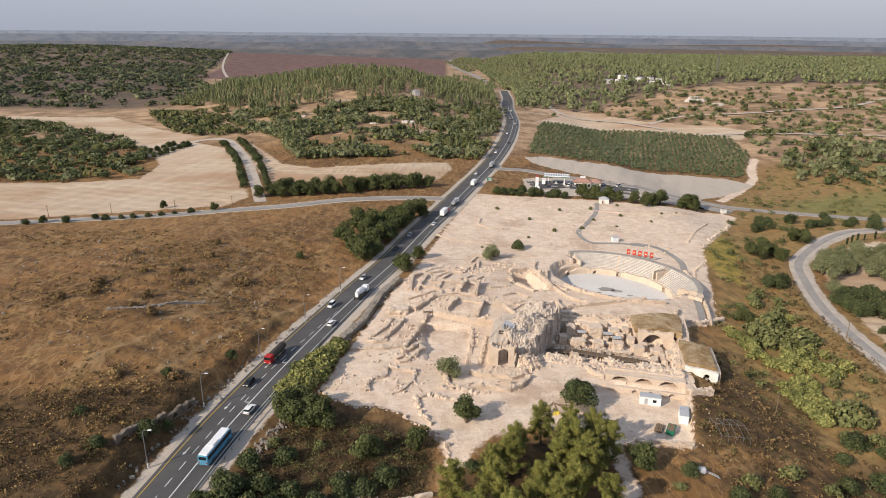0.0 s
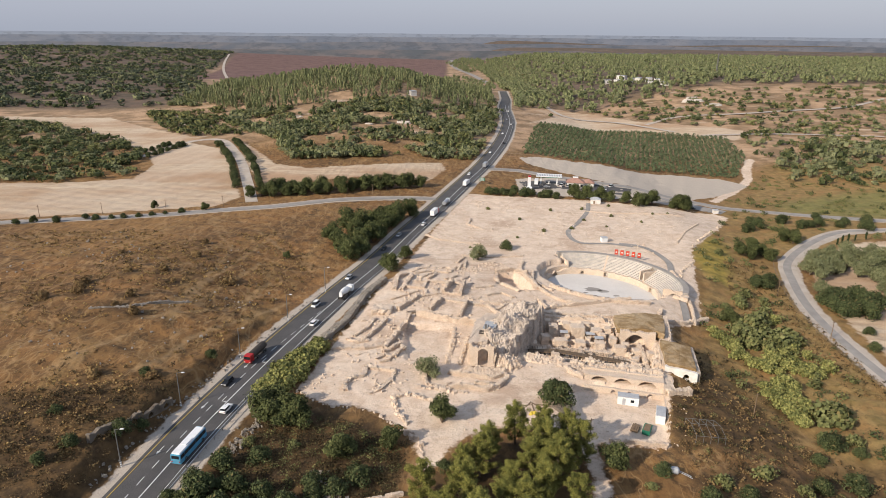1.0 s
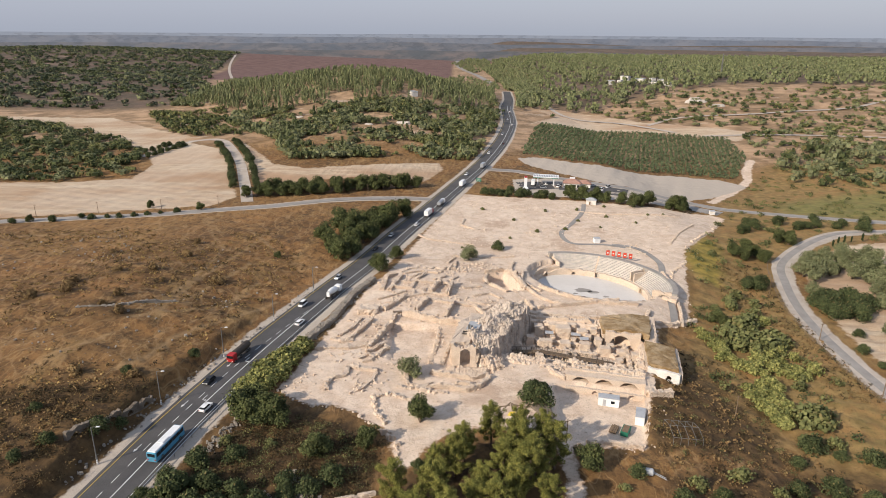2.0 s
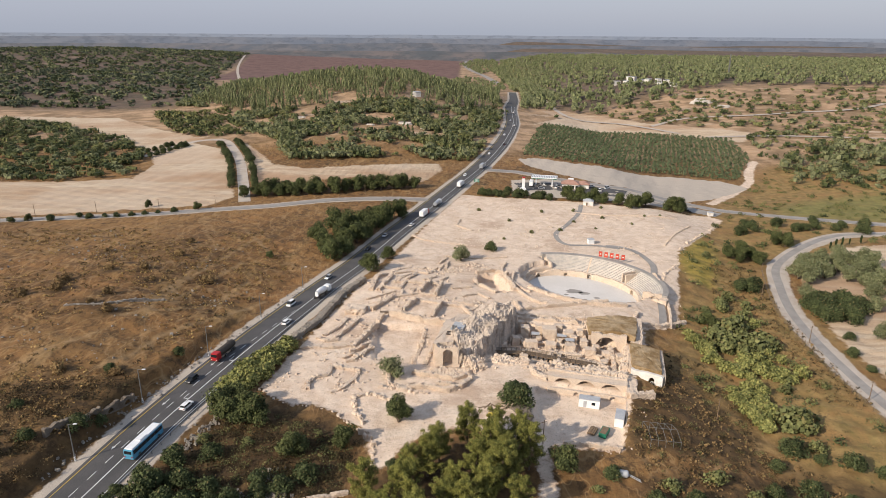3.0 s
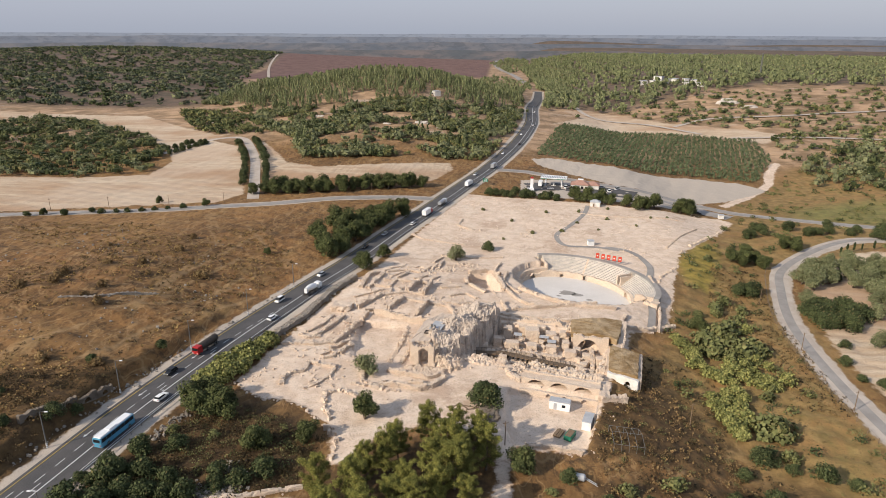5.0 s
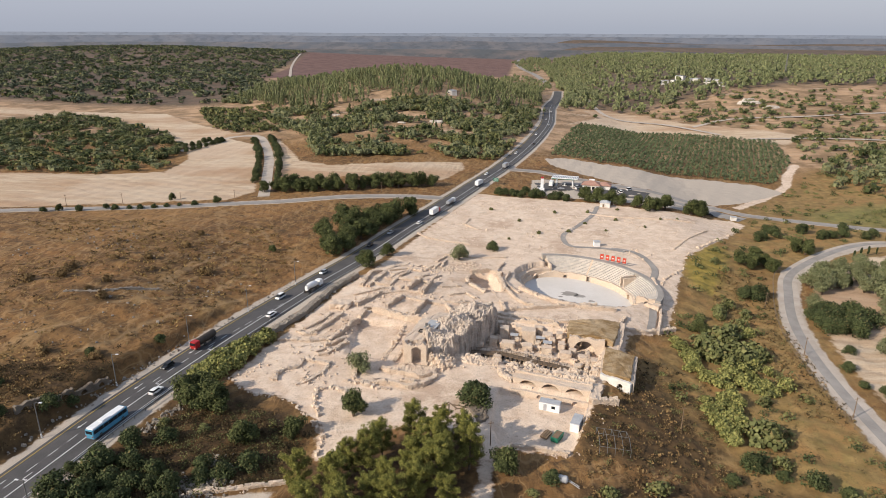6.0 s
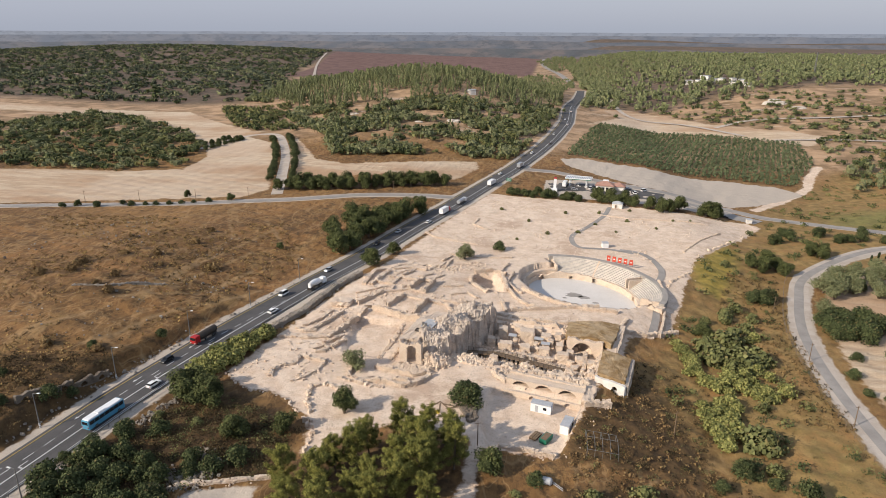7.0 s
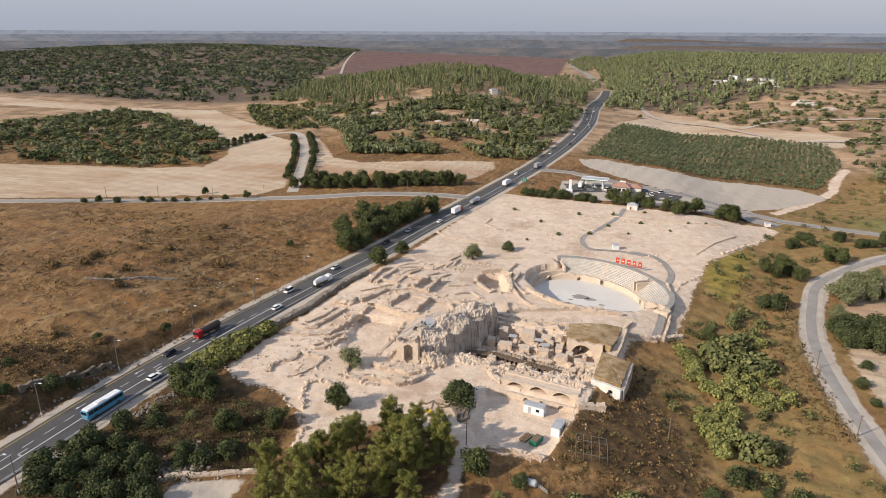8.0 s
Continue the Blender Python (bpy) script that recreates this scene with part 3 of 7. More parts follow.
def build_ground():
    def axis(*stops):
        out = [stops[0][0]]
        for (a, _), (b, d) in zip(stops, stops[1:]):
            k = max(1, round((b - a) / d))
            out += [a + (b - a) * (i + 1) / k for i in range(k)]
        return np.array(out)

    xs = axis((-4850, 0), (-1600, 160), (-700, 30), (-260, 8), (-85, 2.5), (110, 0.9), (180, 1.8), (330, 4), (700, 12), (1600, 40), (4850, 160))
    ys = axis((-1500, 0), (-100, 140), (80, 15), (130, 1.8), (300, 0.9), (420, 2.0), (620, 4), (1100, 9), (2200, 30), (4850, 130))
    X, Y = np.meshgrid(xs, ys)
    x, y = X.ravel(), Y.ravel()
    z = height(x, y)
    road = np.minimum.reduce([line_distance(x, y, r) for r in (HIGHWAY, LEFT_ROAD, TRACK, STATION_ROAD, CURVED_ROAD)])
    pale = polygon_distance(x, y, RUINS)
    rough = smooth(7, 16, road) * (arena_radius(x, y) > 1.02)
    wave = np.sin(x * 0.9 + 2 * np.sin(y * 0.31)) * np.sin(y * 0.8 + 1.7 * np.sin(x * 0.27)) * 0.5 + np.sin(x * 0.33 + y * 0.21) * np.sin(y * 0.37 - x * 0.11)
    bump = np.random.RandomState(4).normal(0, 1, x.shape)
    z = z + rough * np.where(pale < 0, 0.06, 0.36) * wave + rough * np.where(pale < 0, 0.04, 0.10) * bump
    nx, ny = len(xs), len(ys)
    i = np.arange(nx * ny).reshape(ny, nx)
    quads = np.stack([i[:-1, :-1], i[:-1, 1:], i[1:, 1:], i[1:, :-1]], -1).reshape(-1, 4)
    me = bpy.data.meshes.new("ground")
    me.vertices.add(nx * ny)
    me.vertices.foreach_set("co", np.stack([x, y, z], 1).ravel())
    me.loops.add(quads.size)
    me.polygons.add(len(quads))
    me.polygons.foreach_set("loop_start", np.arange(0, quads.size, 4))
    me.loops.foreach_set("vertex_index", quads.ravel())
    me.update(calc_edges=True)
    me.polygons.foreach_set("use_smooth", np.ones(len(quads), bool))
    me.materials.append(M["ground"])

    def put(name, distance, width, beyond=None):
        if beyond is not None:
            distance = np.minimum(distance, -beyond)
        a = me.attributes.new(name, "FLOAT", "POINT")
        a.data.foreach_set("value", np.clip(0.5 - distance / width, 0, 1).astype(np.float32))

    put("pale", np.minimum.reduce([pale, line_distance(x, y, SIDE_PATH) - 3.5]), 14)
    put("field", np.minimum(np.minimum(polygon_distance(x, y, FIELD_WEST), polygon_distance(x, y, FIELD_MID)), np.minimum(polygon_distance(x, y, DIRT_ZONE) / 2, polygon_distance(x, y, GROVE) + 4)), 16)
    put("green", np.minimum(polygon_distance(x, y, VALLEY), polygon_distance(x, y, HERB_BAND)), 50)
    # heath by outline; past 2350 m its dull tone paints haze over the land
    put("heath_haze", np.minimum(polygon_distance(x, y, WEST_HEATH), polygon_distance(x, y, EAST_WOOD) + 20), 120, np.hypot(x, y) - 2350)
    put("thicket", np.minimum(np.minimum.reduce([polygon_distance(x, y, o) for o in THICKET_SHADE]), np.minimum.reduce([np.hypot(x - a, (y - b) / 1.3) - 3.6 for a, b in DARK_SPOTS])), 10)
    put("trail", np.minimum.reduce([line_distance(x, y, t) for t in TRAILS]) - 0.9, 5)
    put("lush", np.minimum(polygon_distance(x, y, LUSH), polygon_distance(x, y, MEADOW) + 16), 40)
    put("gold", polygon_distance(x, y, GOLD), 12)
    put("red", polygon_distance(x, y, RED_FAR), 60)
    put("gravel", np.minimum.reduce([line_distance(x + 1.4, y, HIGHWAY) - 9.4, line_distance(x, y, STATION_ROAD) - 5, line_distance(x, y, LEFT_ROAD) - 5, line_distance(x, y, CURVED_ROAD) - 4.5, station_floor(x, y), polygon_distance(x, y, PARKING), polygon_distance(x, y, WALL_PATCH)]), 8)
    put("scrub", np.where(y > 470, -(y - 560) / 3, 100), 60)
    return tagged(new("ground", me), "dry rolling land with pale excavated earth and fields", "ground", kind="structure")


ground = build_ground()


def ribbon(name, line, left, right, mat, lift, label, parent=None, kind="structure", step=3.0, cross=6):
    """A strip that follows a line over the land, from left to right offset."""
    p = np.array(curve_points(line, step))
    d = np.gradient(p, axis=0)
    d /= np.linalg.norm(d, axis=1)[:, None]
    side = np.stack([d[:, 1], -d[:, 0]], 1)
    offs = np.linspace(left, right, cross + 1)
    q = p[:, None, :] + side[:, None, :] * offs[None, :, None]
    z = height(q[..., 0], q[..., 1]) + lift
    z = np.repeat(z.max(axis=1, keepdims=True) * 0.5, cross + 1, 1) + 0.5 * z
    verts = np.concatenate([q, z[..., None]], -1).reshape(-1, 3)
    k = cross + 1
    faces = [(i * k + j, i * k + j + 1, (i + 1) * k + j + 1, (i + 1) * k + j) for i in range(len(p) - 1) for j in range(cross)]
    ob = make(name, verts, faces, mat, parent, smooth_shade=True)
    return tagged(ob, label, name.split("_")[0] if parent is None else "", kind=kind if parent is None else "")


road = ribbon("road", HIGHWAY, -8.0, 4.6, "asphalt", 0.16, "two-lane asphalt highway with a turning lane", cross=10)
tagged(road, category="road")
ribbon("overlay", HIGHWAY[:5], 0.15, 4.3, "fresh_asphalt", 0.20, "newer black asphalt lane", road)
ribbon("left_road", LEFT_ROAD, -3.2, 3.2, "old_asphalt", 0.14, "worn grey asphalt side road between field and slope")
ribbon("farm_track", TRACK, -3.6, 3.6, "dirt_road", 0.14, "pale dirt track lined by trees")
ribbon("station_road", STATION_ROAD, -3.6, 3.6, "old_asphalt", 0.14, "worn grey asphalt road past the filling station")
ribbon("curved_road", CURVED_ROAD, -4.0, 4.0, "dirt_road", 0.10, "pale gravel verge of a curving lane")
ribbon("curved_lane", CURVED_ROAD, -1.8, 1.8, "old_asphalt", 0.16, "narrow grey asphalt lane curving through scrub")
ribbon("inner_path", INNER_PATH, -1.3, 1.3, "old_asphalt", 0.14, "grey paved visitors' path over pale earth")

ribbon("junction", [(145.5, 417.2), (161.8, 414.5), (173.1, 404.6), (183.9, 395.5)], -6.0, 6.0, "old_asphalt", 0.18, "wide worn asphalt junction below the filling station")
ribbon("forecourt", [(61, 437), (80, 440), (100, 437), (132, 425)], -11.0, 11.0, "asphalt", 0.12, "grey asphalt forecourt of the filling station")


def marking(line, offset, width, mat, name, dash=None):
    p = np.array(curve_points(line, 1.0))
    s = np.concatenate([[0], np.cumsum(np.linalg.norm(np.diff(p, axis=0), axis=1))])
    d = np.gradient(p, axis=0)
    d /= np.linalg.norm(d, axis=1)[:, None]
    side = np.stack([d[:, 1], -d[:, 0]], 1)

    def strip(a, b):
        t = np.linspace(a, b, max(2, int((b - a) / 3) + 1))
        c = np.stack([np.interp(t, s, p[:, 0]), np.interp(t, s, p[:, 1])], 1)
        n = np.stack([np.interp(t, s, side[:, 0]), np.interp(t, s, side[:, 1])], 1)
        v = []
        for q, m in zip(c, n):
            mid = offset(q[1]) if callable(offset) else offset
            for o in (mid - width / 2, mid + width / 2):
                w = q + m * o
                e = [q + m * k for k in (-8.0, 4.6)]
                v.append((*w, 0.5 * up(*w) + 0.5 * max(up(*e[0]), up(*e[1]), up(*q)) + 0.235))
        make(name, v, [(2 * i, 2 * i + 1, 2 * i + 3, 2 * i + 2) for i in range(len(t) - 1)], mat, road)

    if dash is None:
        strip(0, min(s[-1], 800))
    else:
        a = 0.0
        while a < dash[2]:
            strip(a, a + dash[0])
            a += dash[0] + dash[1]


marking(HIGHWAY, 0.0, 0.28, "white_line", "centre_line")
marking(HIGHWAY, -6.9, 0.22, "yellow_line", "edge_line")
marking(HIGHWAY, 3.9, 0.16, "white_line", "edge_line")
marking(HIGHWAY, lambda y: -2.95 + 2.25 * float(smooth(165, 222, y)), 0.2, "white_line", "lane_dash", (3.0, 3.0, 138))

# ---- plants ----


def leaf_quads(rng, centres, radii, count, size, squash=1.0, shell=0.55):
    """Small leaf clumps on the shells of several lobes, as vertices and faces."""
    k = rng.randint(0, len(centres), count)
    d = rng.normal(0, 1, (count, 3))
    d /= np.linalg.norm(d, axis=1)[:, None]
    r = radii[k] * (shell + (1 - shell) * rng.rand(count) ** 0.5) * (1 + 0.12 * rng.normal(0, 1, count))
    pos = centres[k] + d * r[:, None] * np.array([1, 1, squash])
    n = d + rng.normal(0, 0.55, (count, 3))
    n[:, 2] += 0.25
    n /= np.linalg.norm(n, axis=1)[:, None]
    a = np.cross(n, rng.normal(0, 1, (count, 3)))
    a /= np.linalg.norm(a, axis=1)[:, None]
    b = np.cross(n, a)
    w = size * (0.6 + 0.8 * rng.rand(count))[:, None]
    h = w * (0.6 + 0.6 * rng.rand(count))[:, None]
    v = np.stack([pos - a * w - b * h * 0.3, pos - b * h, pos + a * w - b * h * 0.2, pos + b * h], 1).reshape(-1, 3)
    return v


def quad_mesh(name, v, mat):
    me = bpy.data.meshes.new(name)
    n = len(v) // 4
    me.vertices.add(len(v))
    me.vertices.foreach_set("co", np.asarray(v, np.float32).ravel())
    me.loops.add(len(v))
    me.polygons.add(n)
    me.polygons.foreach_set("loop_start", np.arange(0, 4 * n, 4))
    me.loops.foreach_set("vertex_index", np.arange(4 * n))
    me.update(calc_edges=True)
    me.materials.append(M[mat])
    return me


def tube(path, radii, sides=6):
    """Vertices and faces of a tapering tube along a path."""
    v, f = [], []
    for (x, y, z), r in zip(path, radii):
        for i in range(sides):
            a = 2 * math.pi * i / sides
            v.append((x + r * math.cos(a), y + r * math.sin(a), z))
    for j in range(len(path) - 1):
        for i in range(sides):
            f.append((j * sides + i, j * sides + (i + 1) % sides, (j + 1) * sides + (i + 1) % sides, (j + 1) * sides + i))
    f.append(tuple(range(sides * len(path) - sides, sides * len(path))))
    return v, f


def build_tree(name, seed, tall, wide, mat, lobes=9, leaves=1500, size=0.32, bare=0.25, squash=0.85, slim=False, spread=0.62, lobe=1.0):
    """A tree with a tapered trunk, limbs and a crown of leaf clumps, standing at the origin."""
    rng = np.random.RandomState(seed)
    root = new(name)
    base = tall * bare
    cen = []
    for i in range(lobes):
        a, h = rng.rand() * 6.28, rng.rand()
        r = wide * (0.15 if slim else spread) * math.sqrt(rng.rand()) * (1.15 - 0.6 * h)
        cen.append((r * math.cos(a), r * math.sin(a), base + (tall - base) * (0.18 + 0.66 * h)))
    cen = np.array(cen)
    rad = wide * (0.34 + 0.24 * rng.rand(lobes)) * (9.0 / lobes) ** 0.33 * lobe * (1.0 if not slim else 0.8)
    v, f = [], []
    for i in range(min(5, lobes)):
        top = cen[i]
        mid = (top[0] * 0.25, top[1] * 0.25, base * 0.9 + 0.1 * top[2])
        a, b = tube([(0, 0, -0.4), (0.05 * i, 0.03, base * 0.5), mid, tuple(top)], [0.055 * wide + 0.12, 0.045 * wide + 0.08, 0.03 * wide + 0.04, 0.02])
        f += [tuple(q + len(v) for q in g) for g in b]
        v += a
    trunk = make("trunk", v, f, "bark", root)
    crown = new("crown", quad_mesh("crown", leaf_quads(rng, cen, rad, leaves, size, squash), mat))
    crown.parent = root
    return root


def build_pine(name, seed, tall, wide):
    """A pine with a bent trunk, rising limbs and feathery tufts of needles at their tips."""
    rng = np.random.RandomState(seed)
    root = new(name)
    lean = rng.normal(0, 0.05, 2)
    v, f, tips, sizes = [], [], [], []

    def limb(path, radii, sides=5):
        a, b = tube(path, radii, sides)
        f.extend(tuple(q + len(v) for q in g) for g in b)
        v.extend(a)

    stem = [(lean[0] * h, lean[1] * h, h) for h in (-0.4, tall * 0.3, tall * 0.6, tall * 0.93)]
    limb(stem, [0.26, 0.21, 0.13, 0.04], 7)
    for i in range(34):
        h = 0.12 + 0.80 * (i + rng.rand()) / 34
        a = i * 2.4 + rng.normal(0, 0.3)
        reach = wide * (0.78 + 0.30 * h - 0.88 * h ** 3.5) * (0.45 + 0.55 * rng.rand())
        z0 = tall * h
        z1 = z0 + reach * (0.15 + 0.35 * rng.rand()) + 0.4
        x0, y0 = lean[0] * z0, lean[1] * z0
        end = (x0 + reach * math.cos(a), y0 + reach * math.sin(a), min(z1, tall))
        limb([(x0, y0, z0 * 0.96), (x0 + 0.5 * (end[0] - x0), y0 + 0.5 * (end[1] - y0), z0 + 0.35 * (end[2] - z0)), end], [0.07, 0.05, 0.02])
        for k in range(4):
            t = 0.45 + 0.55 * k / 3
            tips.append((x0 + t * (end[0] - x0) + rng.normal(0, 0.28), y0 + t * (end[1] - y0) + rng.normal(0, 0.28), z0 + t * (end[2] - z0) + 0.15 + 0.25 * rng.rand()))
            sizes.append(0.5 + 0.36 * rng.rand())
    for k in range(6):
        tips.append((lean[0] * tall + rng.normal(0, 0.3), lean[1] * tall + rng.normal(0, 0.3), tall * (0.90 + 0.025 * k)))
        sizes.append(0.5 - 0.05 * k)
    make("trunk", v, f, "bark", root)
    crown = new("crown", quad_mesh("crown", leaf_quads(rng, np.array(tips), np.array(sizes), 20000, 0.088, 0.9, 0.3), "pine"))
    crown.parent = root
    return root


def place(proto, x, y, scale, turn, label, category, group="", sink=0.0):
    ob = copy_thing(proto, pose(x, y, up(x, y) - sink, 0, 0, turn))
    ob.scale = (scale, scale, scale)
    return tagged(ob, label, category, group)


TREES = {
    "round": [build_tree("round_tree", s, 5.0, 3.3, "carob", 20, 4600, 0.155, 0.10) for s in (1, 2, 3)],
    "bush": [build_tree("bush", s, 3.2, 3.0, "oak", 15, 2600, 0.16, 0.05) for s in (4, 5, 6)],
    "olive": [build_tree("olive_tree", s, 4.4, 3.2, "olive", 12, 1900, 0.17, 0.20) for s in (7, 8)],
    "pine": [build_pine("pine_tree", s, 10.5, 4.3) for s in (9, 10, 11, 25)],
    "yellow": [build_tree("scrub_bush", s, 2.2, 2.2, "scrub", 7, 600, 0.25, 0.04) for s in (12, 13)],
    "dry": [build_tree("dry_bush", s, 1.4, 1.6, "dry_scrub", 6, 420, 0.2, 0.03) for s in (14, 15)],
    "cypress": [build_tree("cypress_tree", 16, 8.0, 1.5, "cypress", 10, 700, 0.28, 0.05, 2.0, True)],
    "cactus": [build_tree("prickly_pear", s, 2.4, 2.4, "cactus", 14, 900, 0.21, 0.02, 0.75) for s in (17, 18, 19)],
}
WORDS = {
    "round": ("dense dark green round-crowned tree on dry ground", "tree"),
    "bush": ("dark green evergreen bush on dry ground", "bush"),
    "olive": ("grey-green olive tree on bare earth", "tree"),
    "pine": ("tall olive-green pine with a ragged crown", "pine tree"),
    "yellow": ("dull green scrub bush among dry grass", "bush"),
    "dry": ("brown dried-out bush on the slope", "bush"),
    "cypress": ("slim dark cypress beside the curving lane", "tree"),
    "cactus": ("yellow-green prickly pear thicket on the slope", "cactus"),
}
tree_rng = random.Random(5)


def plant(kind, spots, scale=1.0, vary=0.2, sink=0.1):
    for x, y in spots:
        proto = tree_rng.choice(TREES[kind])
        place(proto, x, y, scale * (1 + vary * (tree_rng.random() * 2 - 1)), tree_rng.random() * 360, *WORDS[kind], kind + " plants", sink)


# single trees round the excavation and along the road
plant("round", [(-16.9, 263)], 1.75, 0.05)
plant("round", [(7, 148.5), (48, 130)], 1.45, 0.05)
plant("round", [(-33.5, 149), (-37, 146), (-38, 152), (-31, 146), (-41, 149)], 1.5, 0.1)
plant("round", [(-10.6, 280), (-5.5, 138), (-17.5, 133)], 1.2, 0.1)
plant("olive", [(22.8, 281.5), (2.7, 172.5)], 1.5, 0.08)
plant("bush", [(38.1, 159.7), (40.9, 159.0), (39.4, 161.9)], 1.55, 0.08)
plant("bush", [(37.4, 298.5), (59.6, 128), (67, 118), (76.4, 120), (-37, 131), (-17, 119.5), (-39.5, 120), (-50.6, 117), (-21.5, 118), (-53.4, 117), (-43, 121), (-38.8, 108), (-27.4, 109), (-22, 121), (7.5, 129), (-46, 113), (-33, 104)], 1.05, 0.3)
plant("round", [(-36, 277), (-33, 295), (-44, 294), (-26, 310), (-30.5, 329), (-19, 342), (-12, 352), (-43, 322), (-37, 309), (-24, 322), (-40, 285), (-48, 304), (-29, 303), (-36, 318), (-20, 332), (-25, 336), (-32, 284)], 2.05, 0.15)
plant("pine", [(3.4, 116), (12.5, 124), (22, 119), (25.5, 139), (38, 138), (40, 130), (31, 130), (24, 111), (36.5, 113), (15, 106), (18.5, 132), (7, 107), (33, 122), (32, 137), (12, 114.5), (29.5, 116), (27, 125), (20, 112), (16, 126), (35, 127)], 1.04, 0.16)
plant("yellow", [(-41, 137.5), (-19, 135), (-30, 137), (84, 128), (92, 125), (72, 124), (55, 122)], 1.1, 0.3)
plant("bush", [(-48, 104), (-44, 108), (-41, 113), (-36, 113), (-31, 113), (-35, 108), (-29, 104), (-24, 107), (-46, 118), (-52, 110), (-40, 103), (-27, 114), (-33, 118), (-20, 104), (-49, 122), (-45, 128), (-12, 124)], 1.3, 0.3)
plant("bush", [(-72, 136), (-69.5, 141), (-80, 128), (-90, 140), (-76, 160), (-63.5, 176), (-84, 122)], 0.9, 0.25)
plant("dry", DARK_SPOTS, 1.5, 0.3)
# hedge and trees between the station and the excavation
plant("round", [(156, 396), (160, 399), (127.5, 388), (121, 395), (138, 396), (133, 390), (153, 393), (158, 393), (97.7, 403), (90.3, 404), (106, 400), (112, 398), (101, 398)], 1.7, 0.2)
plant("bush", [(79, 403), (72, 405), (68.6, 405.5), (63, 406), (57.5, 405), (51, 406), (45, 408), (40, 409), (36, 410.5), (53, 417), (60, 409), (48, 410), (75, 408)], 1.35, 0.25)
plant("yellow", [(20, 300), (45, 318), (60, 330), (86, 352), (76, 335), (104, 362), (70, 372), (118, 350), (90, 376), (130, 368), (50, 352), (33, 372), (108, 385), (140, 372), (96, 340)], 0.55, 0.3)
plant("bush", [(112, 148), (118, 145), (124, 142), (131, 140), (140, 139), (104, 140), (108, 131), (116, 128), (98, 128)], 1.1, 0.3)
# the valley on the right
plant("round", [(117.8, 229), (120, 226)], 1.0, 0.1)
plant("round", [(155, 306.8), (160.2, 304), (167.6, 309), (170, 303.5), (163.5, 312), (194.8, 331), (197.5, 336), (192, 336)], 1.5, 0.12)
plant("bush", [(221.4, 364), (228.8, 368), (216, 362), (188.3, 368), (190, 361), (145.4, 267.3), (148, 270.6), (151, 268), (209, 372), (240, 366), (246, 372), (252, 360), (262, 376), (236, 384), (282, 368), (296, 384), (180, 352)], 1.5, 0.25)
plant("yellow", [(122.5, 222), (126.4, 225), (124, 219), (116.3, 210), (118.1, 206.7), (115, 213), (125.3, 209), (130, 211), (132.2, 209), (128, 206), (124.1, 207.3), (117.7, 162.7), (119.5, 160)], 2.3, 0.15)
plant("cactus", [(106, 215.8), (107.5, 213.2), (108.8, 210.4), (109.7, 206.5), (109.8, 201.5), (110.3, 197), (110.6, 193.4), (108.6, 208.5), (109.2, 204), (108, 199)], 1.25, 0.2)
plant("cactus", [(132.8, 226.1), (135.4, 228.8), (121.8, 218), (119.2, 198.8), (120.5, 196), (124, 199.2), (126, 196), (129.3, 203.5), (126.7, 191.8), (128, 188.4), (130, 186.8), (121.8, 190.7), (117.1, 187.5), (114.1, 189.1), (123, 194), (132, 199), (117, 193), (112, 192), (125, 187), (134, 190)], 1.4, 0.25)
plant("cactus", [(107, 177.4), (107, 173.3), (107.6, 169.9), (108, 166.5), (108.3, 162.9), (109.2, 160.2), (110, 157.9), (112.8, 175.5), (113.2, 171), (113.2, 166.5), (112.9, 180.4), (115.6, 180.8), (115.4, 174.3), (110, 174), (110.5, 168), (111, 163), (117, 178)], 1.4, 0.2)
plant("cactus", [(-33.2, 179), (-36.7, 178.9), (-39.2, 173.7), (-41.5, 168.5), (-42, 163.6), (-34.5, 183), (-36, 174), (-38.5, 168.5), (-40, 161), (-32, 186.5), (-43, 158), (-33.5, 190), (-35, 187), (-37.5, 181.5), (-39.5, 178), (-41.5, 173), (-43, 168), (-44, 163), (-35, 170.5), (-37.5, 164.5)], 1.6, 0.15)
plant("yellow", [(125, 180), (119, 150), (117, 231), (128, 185), (121, 240), (128, 243), (134, 236), (112, 152), (139, 246), (136, 256), (131, 250), (142, 300), (147, 318)], 1.3, 0.3)
plant("olive", [(179, 284), (191.4, 303.5), (200.3, 308.3), (205.2, 304.7), (210.1, 301.3), (214.8, 298), (219.4, 294.5), (181, 277.5), (192, 285.3), (200.4, 282.3), (204.4, 276), (210, 273), (171, 260.4), (192.2, 247), (178.8, 220), (186, 297), (195, 296), (203, 295), (209, 288), (216, 284), (222, 302), (226, 290), (200, 262), (214, 262), (206, 250), (198, 240), (225, 312), (212, 312), (186, 288), (222, 276)], 1.6, 0.18)
plant("round", [(184.5, 290), (196, 290), (208, 281), (214, 290)], 1.2, 0.2)
plant("bush", [(166.1, 243), (175, 252), (170.8, 236.9), (179.6, 245), (166.4, 237), (184.2, 246), (176, 235), (182, 253), (172.8, 255), (172, 245), (178, 240), (168, 249)], 1.75, 0.15)
plant("bush", [(159.9, 205.8), (159.4, 194.2), (164.2, 191), (166, 219)], 0.85, 0.15)
plant("cypress", [(221, 331), (226, 334), (231, 336), (238, 338), (216, 327)], 0.75, 0.15)
